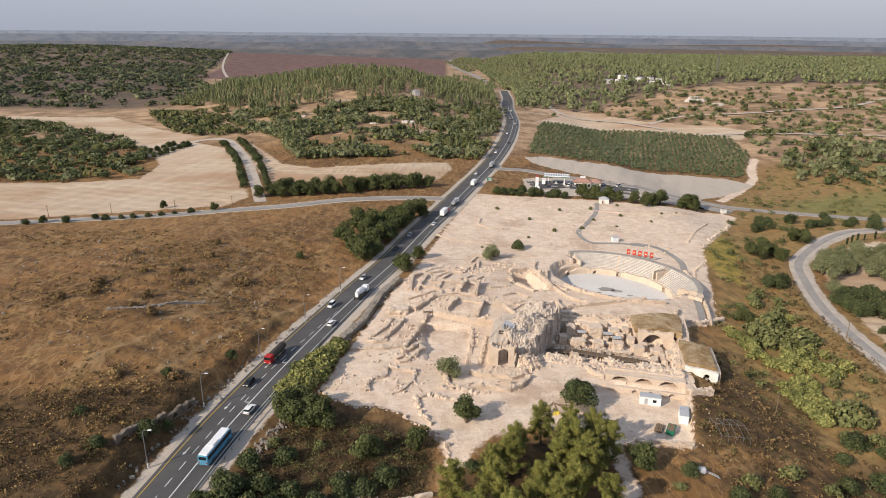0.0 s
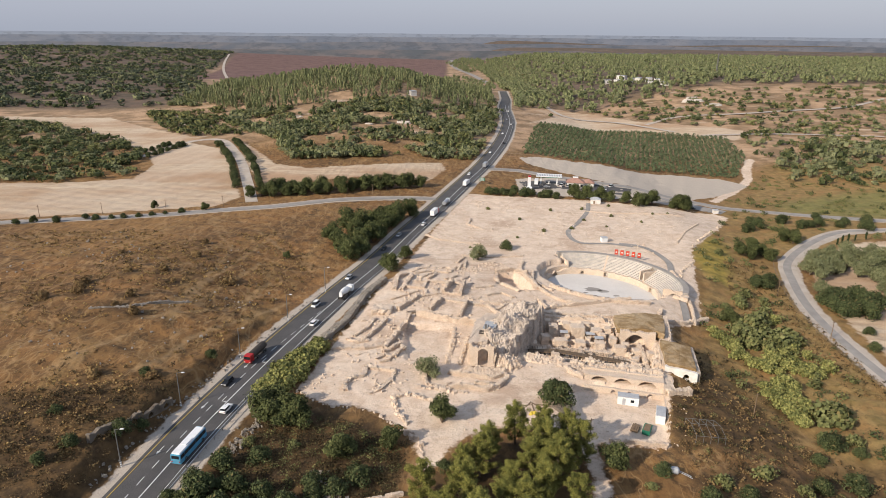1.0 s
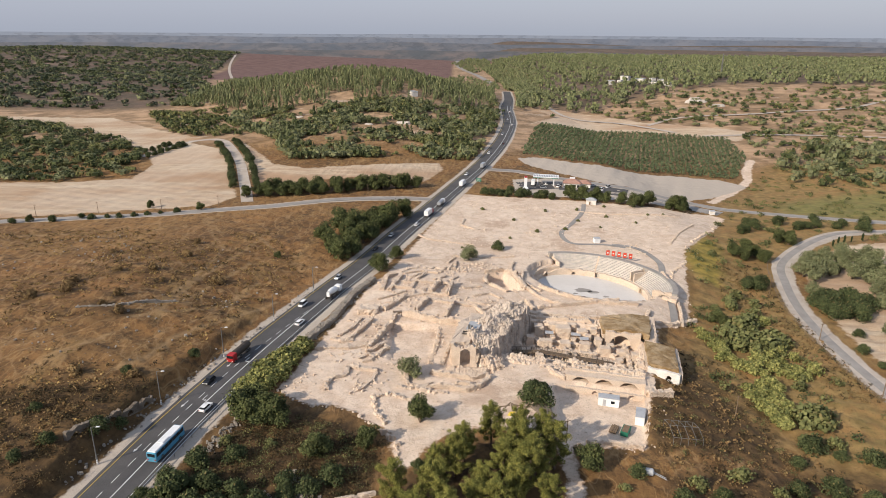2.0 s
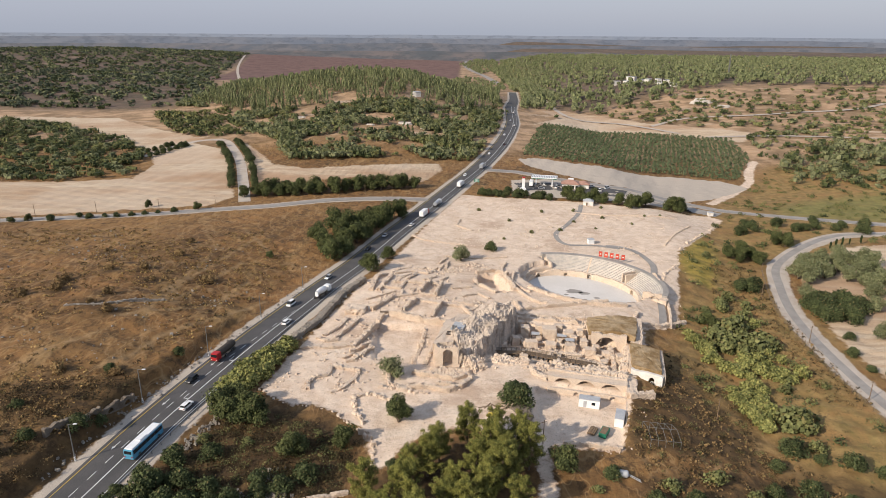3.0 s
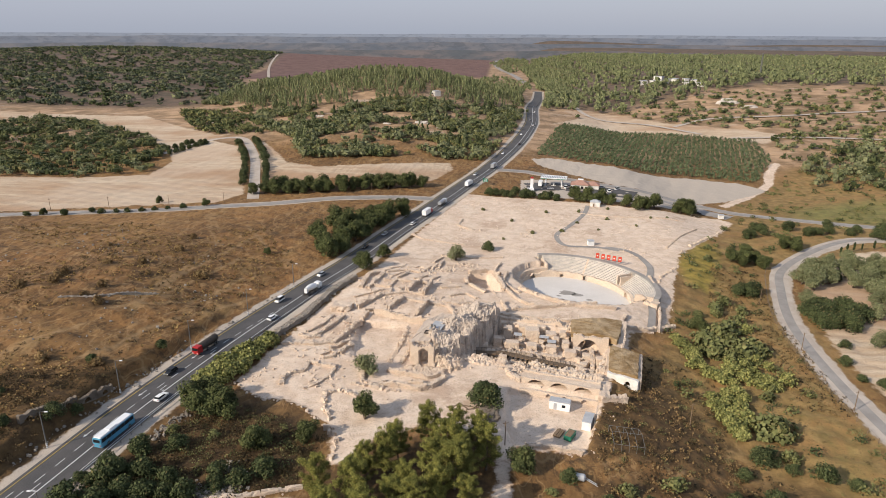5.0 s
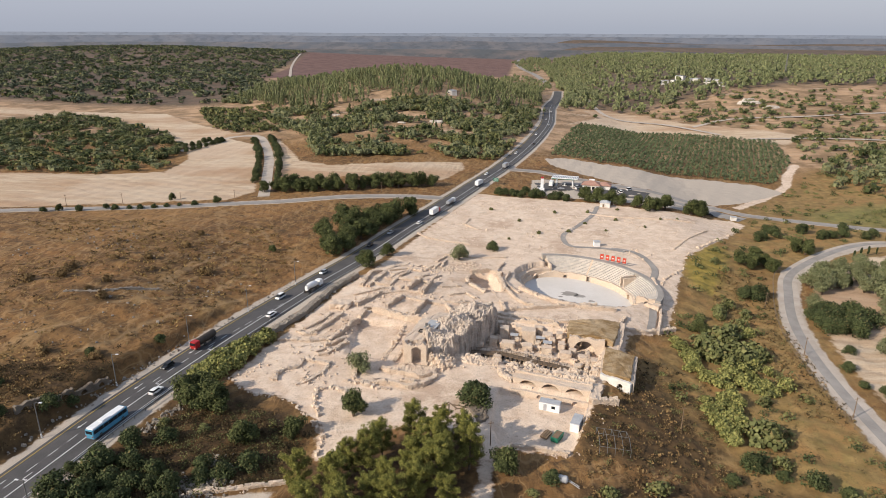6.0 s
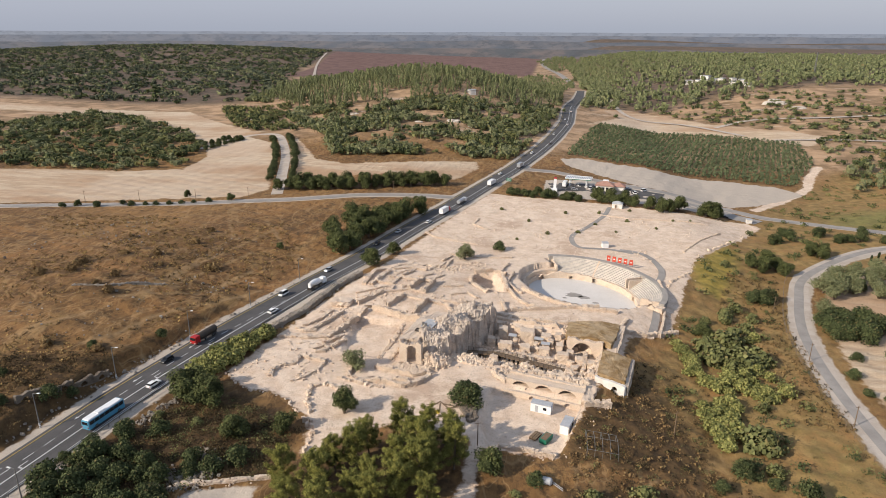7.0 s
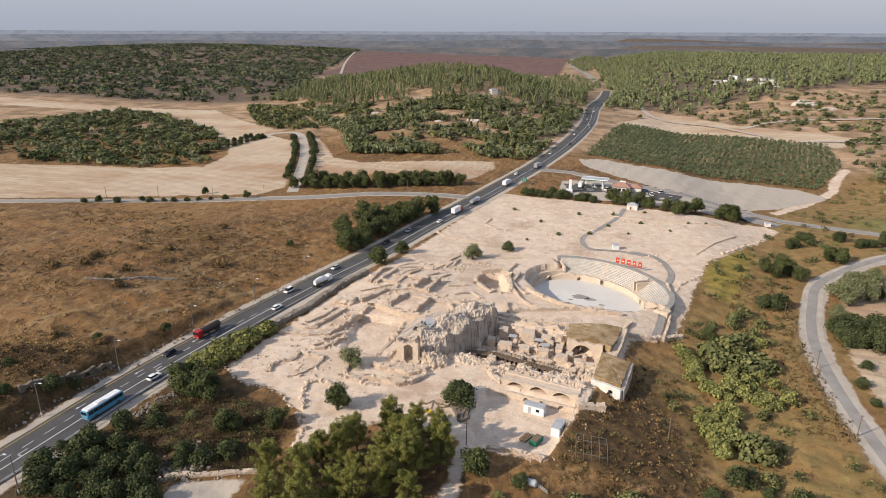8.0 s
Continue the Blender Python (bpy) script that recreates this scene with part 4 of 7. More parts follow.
# along the side road and the farm track
plant("round", [(-159.7, 359.5), (-128.6, 355), (-209, 326), (-63.5, 273)], 0.85, 0.2)
plant("round", [(-105.7, 388), (-99, 389), (-91.8, 390), (-83, 391), (-74.4, 393), (-66, 396), (-57.8, 399), (-51, 404), (-44.4, 407), (-37, 409), (-30, 411), (-22, 415), (-15.7, 419), (-8.2, 421), (-112, 386), (-95, 396), (-80, 400), (-60, 406), (-40, 416), (-70, 402), (-52, 409), (-88, 396), (-30, 417)], 1.8, 0.2)
plant("bush", [(-186, 334), (-180, 333), (-173, 336), (-167, 337), (-160, 340), (-154, 343), (-148, 346), (-140, 349), (-216, 322), (-198, 327)], 0.8, 0.3)
for side in (-7.5, 7.5):
    line = np.array(curve_points(TRACK, 7.0))
    d = np.gradient(line, axis=0)
    d /= np.linalg.norm(d, axis=1)[:, None]
    plant("bush", [(float(p[0] + side * e[1]), float(p[1] - side * e[0])) for p, e in zip(line, d) if 408 < p[1] < 562], 1.25, 0.25)
for kind in TREES.values():
    for proto in kind:
        for part_ob in proto.children_recursive:
            bpy.data.objects.remove(part_ob)
        bpy.data.objects.remove(proto)


CUBE = np.array([(-1, -1, -1), (1, -1, -1), (1, 1, -1), (-1, 1, -1), (-1, -1, 1), (1, -1, 1), (1, 1, 1), (-1, 1, 1)], float)
SIDES = np.array([(0, 1, 5, 4), (1, 2, 6, 5), (2, 3, 7, 6), (3, 0, 4, 7), (4, 5, 6, 7)])


def core_quads(rng, centres, radius, squash):
    """Rough dense hearts of the lobes, so that a far crown is not seen through."""
    out = []
    for c in centres:
        a = rng.rand() * 1.57
        turn = np.array([[math.cos(a), -math.sin(a), 0], [math.sin(a), math.cos(a), 0], [0, 0, 1]])
        v = (CUBE * (0.45 + 0.5 * rng.rand(8, 3))) @ turn.T * radius * np.array([1, 1, squash]) + c
        out.append(v[SIDES].reshape(-1, 3))
    return np.concatenate(out)


def scatter(name, outlines, count, tall, wide, mats, label, category, holes=(), leaves=26, clump=0.0, seed=1, keep=None, size=0.34, pointed=False):
    """Many small trees over parts of the land, as one object for each foliage."""
    rng = np.random.RandomState(seed)
    px, py = [], []
    for outline in outlines:
        o = np.array(outline)
        lo, hi = o.min(0), o.max(0)
        x, y = rng.uniform(lo[0], hi[0], count * 6), rng.uniform(lo[1], hi[1], count * 6)
        ok = polygon_distance(x, y, outline) < 0
        for h in holes:
            ok &= polygon_distance(x, y, h) > 0
        ok &= line_distance(x, y, HIGHWAY) > 14
        if clump:
            w = np.sin(x / 23.0 + 3 * np.sin(y / 41.0)) + np.sin(y / 29.0 + 2 * np.sin(x / 37.0)) + np.sin(x / 9.0 + y / 13.0) * 0.6
            ok &= w + rng.normal(0, 0.6, x.shape) > clump
        if keep is not None:
            ok &= keep(x, y)
        px.append(x[ok][:count])
        py.append(y[ok][:count])
    px, py = np.concatenate(px), np.concatenate(py)
    z = height(px, py)
    parts = [[] for _ in mats]
    for i, (x, y, g) in enumerate(zip(px, py, z)):
        k = 0.65 + 0.7 * rng.rand()
        t, w = tall * k, wide * k * (0.85 + 0.3 * rng.rand())
        lobes = 6 if pointed else 4 if wide < 6.5 else 3
        c = np.stack([rng.normal(0, 0.32 * w, lobes), rng.normal(0, 0.32 * w, lobes), t * (0.35 + 0.45 * rng.rand(lobes))], 1) + (x, y, g)
        r = np.full(lobes, 0.5 * w) * (0.8 + 0.4 * rng.rand(lobes))
        if pointed:
            h = np.linspace(0.28, 0.92, lobes) + rng.normal(0, 0.03, lobes)
            c = np.stack([rng.normal(0, 0.10 * w, lobes), rng.normal(0, 0.10 * w, lobes), t * h], 1) + (x, y, g)
            r = 0.66 * w * (1.08 - 0.92 * h)
        k_mat = rng.randint(len(mats))
        if tall > 3:
            parts[k_mat].append(core_quads(rng, c, (0.14 if pointed else 0.27) * w, min(1.8, 0.6 * t / w + 0.3)))
        parts[k_mat].append(leaf_quads(rng, c, r, leaves, size * w * 0.55 * (26.0 / leaves) ** 0.5 * (1.05 if tall > 3 else 0.9), min(2.2, 0.6 * t / w + 0.3), 0.7))
    for mat, vs in zip(mats, parts):
        if vs:
            ob = new(name, quad_mesh(name, np.concatenate(vs), mat))
            tagged(ob, label, category, kind="stuff")


BARE_SPOTS = [(-138, 632), (-33, 608), (-12, 592), (-64, 597), (-31, 733), (-100, 560), (-20, 545), (-60, 640)]


def off_bare(x, y):
    """True away from the bare limestone spots on the hill."""
    return np.minimum.reduce([np.hypot((x - a) / 1.6, (y - b) / 1.3) for a, b in BARE_SPOTS]) > 11


UPPER_WOOD = [(-330, 1000), (-300, 790), (-200, 690), (-110, 690), (20, 730), (66, 800), (80, 1080), (0, 1060), (-320, 1060)]
WEST_WOOD = [(-475, 700), (-400, 676), (-305, 599), (-243, 530), (-213, 440), (-249, 426), (-294, 425), (-420, 440), (-560, 560)]
ROAD_WOOD = [(104, 890), (135, 868), (150, 850), (125, 1000), (175, 1500), (160, 2300), (100, 2000), (122, 1480), (105, 1100)]
BEND_WOOD = [(10.8, 2211.1), (64.4, 2567.2), (128.6, 2566.2), (149.7, 2141.9), (130.1, 1410.4), (112.9, 1174.0), (113.1, 1425.4), (106.2, 1915.6), (64.6, 1814.4)]
BACK_WOOD = [(-320, 1060), (70, 1080), (92, 1200), (110, 1440), (60, 1600), (-100, 1480), (-330, 1230)]
WEST_SCRUB = [(-1300, 950), (-800, 850), (-480, 800), (-330, 800), (-330, 930), (-430, 1200), (-560, 1600), (-760, 2450), (-2100, 2350), (-1800, 1500)]
EAST_SCRUB = [(112, 745), (225, 712), (300, 670), (295, 590), (330, 470), (520, 420), (700, 560), (900, 1000), (640, 960), (300, 890), (150, 830)]
MID_SCRUB = [(-240, 735), (-330, 740), (-250, 610), (-200, 590), (-150, 585), (-190, 620)]
scatter("pine_wood", [UPPER_WOOD], 2500, 11.5, 5.4, ["hazy_wood", "far_oak", "hazy_wood"], "dense pine wood covering the far hill", "wood", seed=3, leaves=72, clump=-1.1, keep=off_bare, size=0.22, pointed=True)
scatter("scrub_wood", [HILL_WOOD], 1750, 4.6, 5.6, ["scrub", "far_oak", "far_oak", "oak"], "evergreen scrub trees on the brown hillside", "wood", holes=[UPPER_WOOD], seed=4, leaves=70, clump=-0.8, keep=off_bare, size=0.25)
scatter("hill_pines", [HILL_WOOD], 150, 11, 5.0, ["hazy_wood", "oak"], "single pines standing over the hillside scrub", "wood", holes=[UPPER_WOOD], seed=44, leaves=84, clump=0.2, keep=off_bare, size=0.24, pointed=True)
scatter("east_wood", [EAST_WOOD], 7000, 9.5, 7.0, ["hazy_wood", "hazy_wood", "far_oak"], "wide pine forest on the far plateau", "wood", seed=5, leaves=34, clump=-2.6, size=0.22)
scatter("road_wood", [ROAD_WOOD, BACK_WOOD, BEND_WOOD, [(114.1, 1194.6), (134.4, 1373.1), (154.7, 1210.8), (161.4, 1034.6), (129.3, 1001.9), (109.2, 905.3), (95.9, 810.6)]], 420, 9, 6.5, ["hazy_wood", "far_oak"], "pines closing in on the far highway", "wood", seed=55, leaves=50, size=0.24)
scatter("west_wood", [WEST_WOOD], 760, 4.4, 6.0, ["oak", "scrub", "far_oak", "oak"], "dark evergreen grove between the fields", "wood", seed=6, leaves=110, clump=-1.6, size=0.25)
scatter("west_scrub", [WEST_SCRUB], 5200, 5, 9, ["heath_bush", "oak", "heath_bush", "far_oak"], "dark scrubland on the far rises", "scrub", seed=7, leaves=32, clump=-1.2, size=0.24)
scatter("east_scrub", [EAST_SCRUB], 1500, 3.6, 5.0, ["scrub", "oak", "olive"], "scattered evergreen bushes on stony terraces", "scrub", holes=[ORCHARD, DIRT_ZONE], seed=8, leaves=60, clump=0.0, size=0.25)
scatter("east_trees", [[(280, 470), (330, 455), (420, 440), (480, 480), (470, 600), (380, 640), (315, 600), (290, 540)]], 170, 8, 7, ["oak", "olive", "far_oak"], "evergreen trees on the valley's far side", "wood", seed=48, leaves=110, clump=-0.4, size=0.24)
scatter("mid_scrub", [MID_SCRUB], 150, 4.5, 6, ["oak", "scrub"], "scattered bushes above the field", "scrub", holes=[FIELD_WEST], seed=9, leaves=60, size=0.25)
scatter("valley_scrub", [VALLEY], 420, 1.5, 2.8, ["scrub", "scrub", "oak"], "low herbs and bushes in the valley", "scrub", holes=[PARKING, GROVE], seed=10, leaves=70, keep=lambda x, y: (line_distance(x, y, CURVED_ROAD) > 7) & (line_distance(x, y, STATION_ROAD) > 7))
scatter("slope_tufts", [[(-250, 310), (-75, 315), (-45, 260), (-62, 180), (-80, 120), (-250, 110)]], 1000, 0.6, 1.3, ["dark_brush", "dry_scrub"], "dry tufts on the brown slope", "dry grass", seed=11, leaves=26, clump=-0.2, size=0.26)
scatter("bottom_tufts", [[(64, 100), (68, 150), (76, 168), (92, 200), (110, 225), (140, 290), (150, 260), (145, 100)]], 420, 0.5, 1.1, ["dry_scrub", "dark_brush", "scrub"], "dry brush and thistles below the excavation", "dry grass", seed=12, leaves=60, size=0.22)


# brush kept dark and dense to deepen the bank's shaded side by colour
scatter("bank_brush", [[(-140, 96), (-74, 100), (-70, 140), (-68, 158), (-80, 154), (-110, 146), (-140, 134)]], 760, 0.7, 2.2, ["dark_brush", "dry_scrub", "dark_brush"], "dark withered brush on the roadside bank", "brush", seed=14, leaves=50, size=0.2)
scatter("verge_brush", [[(-56, 98), (-50, 130), (-41, 158), (-30, 152), (-14, 146), (-2, 138), (-4, 120), (-22, 112), (-24, 98)]], 700, 0.9, 2.0, ["dark_brush", "dark_brush", "scrub", "dark_brush"], "withered brush between road and excavation", "brush", seed=15, leaves=50, size=0.2)
scatter("east_brush", [[(66, 100), (68, 150), (78, 165), (95, 195), (112, 190), (104, 150), (120, 100)]], 300, 0.5, 1.5, ["dark_brush", "scrub", "dark_brush"], "withered brush below the excavation", "brush", seed=16, leaves=50, size=0.2)


scatter("golden_grass", [[(-230, 305), (-78, 312), (-48, 262), (-64, 185), (-82, 125), (-230, 115)]], 3000, 0.5, 1.3, ["dry_grass", "dry_scrub"], "tufts of golden dry grass on the slope", "dry grass", seed=31, leaves=9, size=0.22, clump=-0.6)
scatter("golden_grass", [[(66, 105), (68, 150), (78, 168), (92, 200), (104, 196), (104, 150), (140, 110)], [(128, 250), (140, 290), (165, 300), (152, 240), (148, 170), (135, 175)]], 900, 0.45, 1.1, ["dry_scrub", "dark_brush", "dry_scrub"], "tufts of dry grass below the excavation", "dry grass", seed=32, leaves=10, size=0.24)


def orchard_rows():
    """Young orchard trees in straight rows."""
    rng = np.random.RandomState(21)
    e = np.array([math.cos(radians(-16)), math.sin(radians(-16))])
    f = np.array([-e[1], e[0]])
    vs = []
    for i in range(-5, 70):
        for j in range(-30, 60):
            p = np.array([75.0, 545.0]) + e * i * 4.2 + f * j * 5.0 + rng.normal(0, 0.3, 2)
            if polygon_distance(p[:1], p[1:], ORCHARD)[0] < -2:
                c = np.stack([rng.normal(0, 0.7, 3), rng.normal(0, 0.7, 3), 1.2 + 1.3 * rng.rand(3)], 1) + (*p, up(*p))
                vs.append(leaf_quads(rng, c, np.full(3, 1.35), 22, 0.62, 0.9, 0.7))
    tagged(new("orchard", quad_mesh("orchard", np.concatenate(vs), "orchard_leaf")), "dense green orchard planted in straight rows", "orchard", kind="stuff")


orchard_rows()

# ---- solids ----


class Solid:
    """Gathers vertices and faces of one mesh."""

    def __init__(self):
        self.v, self.f = [], []

    def add(self, v, f):
        k = len(self.v)
        self.v += [tuple(p) for p in v]
        self.f += [tuple(i + k for i in g) for g in f]
        return self

    def box(self, x, y, z, sx, sy, sz, turn=0.0, taper=1.0, rng=None, rough=0.0):
        """A block standing on z, with a tapered top and uneven corners."""
        c, s = math.cos(radians(turn)), math.sin(radians(turn))
        v = []
        for dz, k in ((0, 1.0), (sz, taper)):
            for dx, dy in ((-1, -1), (1, -1), (1, 1), (-1, 1)):
                a, b = dx * sx / 2 * k, dy * sy / 2 * k
                j = [rng.uniform(-rough, rough) for _ in range(3)] if rng else (0, 0, 0)
                v.append((x + a * c - b * s + j[0], y + a * s + b * c + j[1], z + dz + j[2]))
        return self.add(v, [(3, 2, 1, 0), (4, 5, 6, 7), (0, 1, 5, 4), (1, 2, 6, 5), (2, 3, 7, 6), (3, 0, 4, 7)])

    def rod(self, a, b, r, sides=6):
        a, b = Vector(a), Vector(b)
        q = (b - a).to_track_quat("Z", "Y").to_matrix()
        v = [tuple(p + q @ Vector((r * math.cos(2 * math.pi * i / sides), r * math.sin(2 * math.pi * i / sides), 0))) for p in (a, b) for i in range(sides)]
        f = [(i, (i + 1) % sides, sides + (i + 1) % sides, sides + i) for i in range(sides)]
        return self.add(v, f + [tuple(range(sides - 1, -1, -1)), tuple(range(sides, 2 * sides))])

    def done(self, name, mat, parent=None, label=""):
        return make(name, self.v, self.f, mat, parent, label)


def resample(pts, step):
    p = np.array(pts, float)
    s = np.concatenate([[0], np.cumsum(np.linalg.norm(np.diff(p, axis=0), axis=1))])
    t = np.linspace(0, s[-1], max(2, int(s[-1] / step) + 1))
    return np.stack([np.interp(t, s, p[:, 0]), np.interp(t, s, p[:, 1])], 1), t


wall_rng = random.Random(11)


def rubble_wall(path, tall, thick, mat="masonry", base=None, ruin=0.5, name="ruined_wall", label="ruined wall of pale rough stone blocks", category="ruined wall", group="ruined walls"):
    """A broken wall along a path, with an uneven crest and leaning faces."""
    p, _ = resample(path, 0.8)
    d = np.gradient(p, axis=0)
    d /= np.linalg.norm(d, axis=1)[:, None] + 1e-9
    n = np.stack([-d[:, 1], d[:, 0]], 1)
    phase, o = wall_rng.random() * 50, Solid()
    v, k = [], 7
    for i, (q, m) in enumerate(zip(p, n)):
        g = (up(*q) if base is None else base) - 0.5
        h = tall * (1 - ruin * max(0.0, noise.noise((i * 0.33 + phase, phase, 0)) * 0.9 + 0.35)) + wall_rng.uniform(-0.12, 0.12)
        h = max(0.35, h) + 0.5
        for a, b in ((-0.56, 0), (-0.54, 0.5), (-0.48, 0.93), (0.0, 1.02), (0.48, 0.92), (0.54, 0.5), (0.56, 0)):
            w = q + m * (a * thick + wall_rng.uniform(-0.1, 0.1))
            v.append((w[0] + wall_rng.uniform(-0.1, 0.1), w[1] + wall_rng.uniform(-0.1, 0.1), g + h * b + (wall_rng.uniform(-0.15, 0.15) if b else 0)))
    f = [(i * k + j, (i + 1) * k + j, (i + 1) * k + j + 1, i * k + j + 1) for i in range(len(p) - 1) for j in range(k - 1)]
    f += [tuple(range(k)), tuple(range(len(v) - 1, len(v) - 1 - k, -1))]
    o.add(v, f)
    for i, q in enumerate(p):
        m, crest, foot = n[i], v[i * k + 3][2], v[i * k][2] + 0.4
        run = math.degrees(math.atan2(d[i][1], d[i][0]))
        for _ in range(2):
            w = q + m * wall_rng.uniform(-0.42, 0.42) * thick + d[i] * wall_rng.uniform(-0.4, 0.4)
            s = wall_rng.uniform(0.3, 0.6)
            o.box(w[0], w[1], crest - 0.6 * s - wall_rng.uniform(0, 0.1), s * 1.5, s, s * 0.8, run + wall_rng.uniform(-9, 9), 0.93, wall_rng, 0.04)
        for side in (-1, 1):
            z = foot
            while z < crest - 0.3:
                tall_block = wall_rng.uniform(0.34, 0.5)
                for e in (-0.2, 0.2):
                    if wall_rng.random() < 0.82:
                        w = q + m * side * (0.53 * thick - 0.12 + wall_rng.uniform(-0.06, 0.1)) + d[i] * (e + wall_rng.uniform(-0.05, 0.05))
                        o.box(w[0], w[1], z, wall_rng.uniform(0.3, 0.42), 0.42, tall_block * 0.93, run + wall_rng.uniform(-5, 5), 0.96, wall_rng, 0.03)
                z += tall_block
        if wall_rng.random() < 0.7:
            side = wall_rng.choice((-1, 1))
            w = q + m * side * (0.55 * thick + wall_rng.uniform(0.1, 0.9))
            s = wall_rng.uniform(0.2, 0.5)
            o.box(w[0], w[1], foot - 0.3 * s, s * 1.4, s, s, wall_rng.uniform(0, 180), 0.8, wall_rng, 0.08)
    return tagged(o.done(name, mat), label, category, group)


def rock_mass(name, outline, bottom, top, mat, label="", parent=None, rough=0.35, slope=0.0, category="ruin"):
    """A block of masonry or rock over an outline, with rough sides; top is a height or a function of x, y."""
    p, _ = resample(outline + outline[:1], 0.65)
    p = p[:-1]
    c = p.mean(0)
    top_at = top if callable(top) else (lambda x, y: top)
    levels = 9
    v, f, n = [], [], len(p)
    for j in range(levels + 1):
        t = j / levels
        for i, q in enumerate(p):
            w = q + (c - q) * slope * t
            r = rough * (noise.noise((w[0] * 0.45, w[1] * 0.45, t * 2)) + 0.8 * noise.noise((w[0] * 1.1, w[1] * 1.1, t * 5)))
            e = w + (w - c) / (np.linalg.norm(w - c) + 1e-6) * (r * 1.6 + wall_rng.uniform(-0.22, 0.22) * min(rough, 0.6))
            v.append((e[0], e[1], bottom + (top_at(e[0], e[1]) - bottom) * t + (rough * 0.7 * noise.noise((w[0] * 0.8, w[1] * 0.8, 3)) if j == levels else 0)))
    for j in range(levels):
        for i in range(n):
            f.append((j * n + i, j * n + (i + 1) % n, (j + 1) * n + (i + 1) % n, (j + 1) * n + i))
    # crown: rings that shrink to the middle
    rings = 4
    last = levels * n
    for r in range(1, rings):
        s = len(v)
        for i in range(n):
            a = Vector(v[levels * n + i])
            w = a.lerp(Vector((c[0], c[1], a.z)), r / rings)
            v.append((w.x, w.y, top_at(w.x, w.y) + rough * 0.9 * noise.noise((w.x * 0.6, w.y * 0.6, 7))))
        for i in range(n):
            f.append((last + i, last + (i + 1) % n, s + (i + 1) % n, s + i))
        last = s
    v.append((c[0], c[1], top_at(c[0], c[1])))
    f += [(last + i, last + (i + 1) % n, len(v) - 1) for i in range(n)]
    ob = make(name, v, f, mat, parent, label)
    return ob if parent else tagged(ob, label, category)


def crag_field(name, outline, bottom, top, mat, label="", parent=None, rough=0.8, steep=2.0, cell=0.4, blocks=0.28):
    """A broken mass of masonry: a steep-sided heap with a jagged crest, furrowed flanks and blocks standing proud."""
    xs, ys = [p[0] for p in outline], [p[1] for p in outline]
    gx, gy = np.arange(min(xs) - 1, max(xs) + 1, cell), np.arange(min(ys) - 1, max(ys) + 1, cell)
    X, Y = np.meshgrid(gx, gy)
    D = -polygon_distance(X, Y, outline)
    v = []
    for x, y, d in zip(X.ravel(), Y.ravel(), D.ravel()):
        n1 = noise.noise((x * 0.35, y * 0.35, 1.7))
        n2 = noise.noise((x * 0.95, y * 0.95, 4.1))
        n3 = noise.noise((x * 2.1, y * 2.1, 9.3))
        s = min(1.0, max(0.0, (d + 0.9 * n2 + 0.6 * n3) / steep))
        crest = top(x, y) + rough * (1.3 * n1 + 1.2 * abs(n2) + 0.7 * n3 + 0.35 * wall_rng.uniform(-1, 1))
        shelf = s ** 0.6
        shelf = 0.6 * shelf + 0.4 * math.floor(shelf * 5 + 0.5 + n2) / 5 if 0.02 < s < 0.98 else shelf
        v.append((x + 0.22 * n3, y + 0.22 * n2, bottom + (crest - bottom) * min(1.0, max(0.0, shelf))))
    nx, ny = len(gx), len(gy)
    f = []
    for j in range(ny - 1):
        for i in range(nx - 1):
            q = (j * nx + i, j * nx + i + 1, (j + 1) * nx + i + 1, (j + 1) * nx + i)
            if max(v[k][2] for k in q) > bottom + 0.01:
                f.append(q)
    o = Solid().add(v, f)
    for q in f:
        a, b = Vector(v[q[0]]), Vector(v[q[2]])
        for _ in range(int(blocks * (0.25 + 0.75 * abs(a.z - b.z)) + wall_rng.random())):
            m = a.lerp(b, wall_rng.random())
            k = wall_rng.uniform(0.25, 0.58)
            if m.z > bottom + 0.4:
                o.box(m.x, m.y, m.z - 0.5 * k, k * 1.4, k, k * wall_rng.uniform(0.7, 1.1), 20 + wall_rng.uniform(-14, 14) + wall_rng.choice((0, 90)), 0.9, wall_rng, 0.05)
    return o.done(name, mat, parent, label)


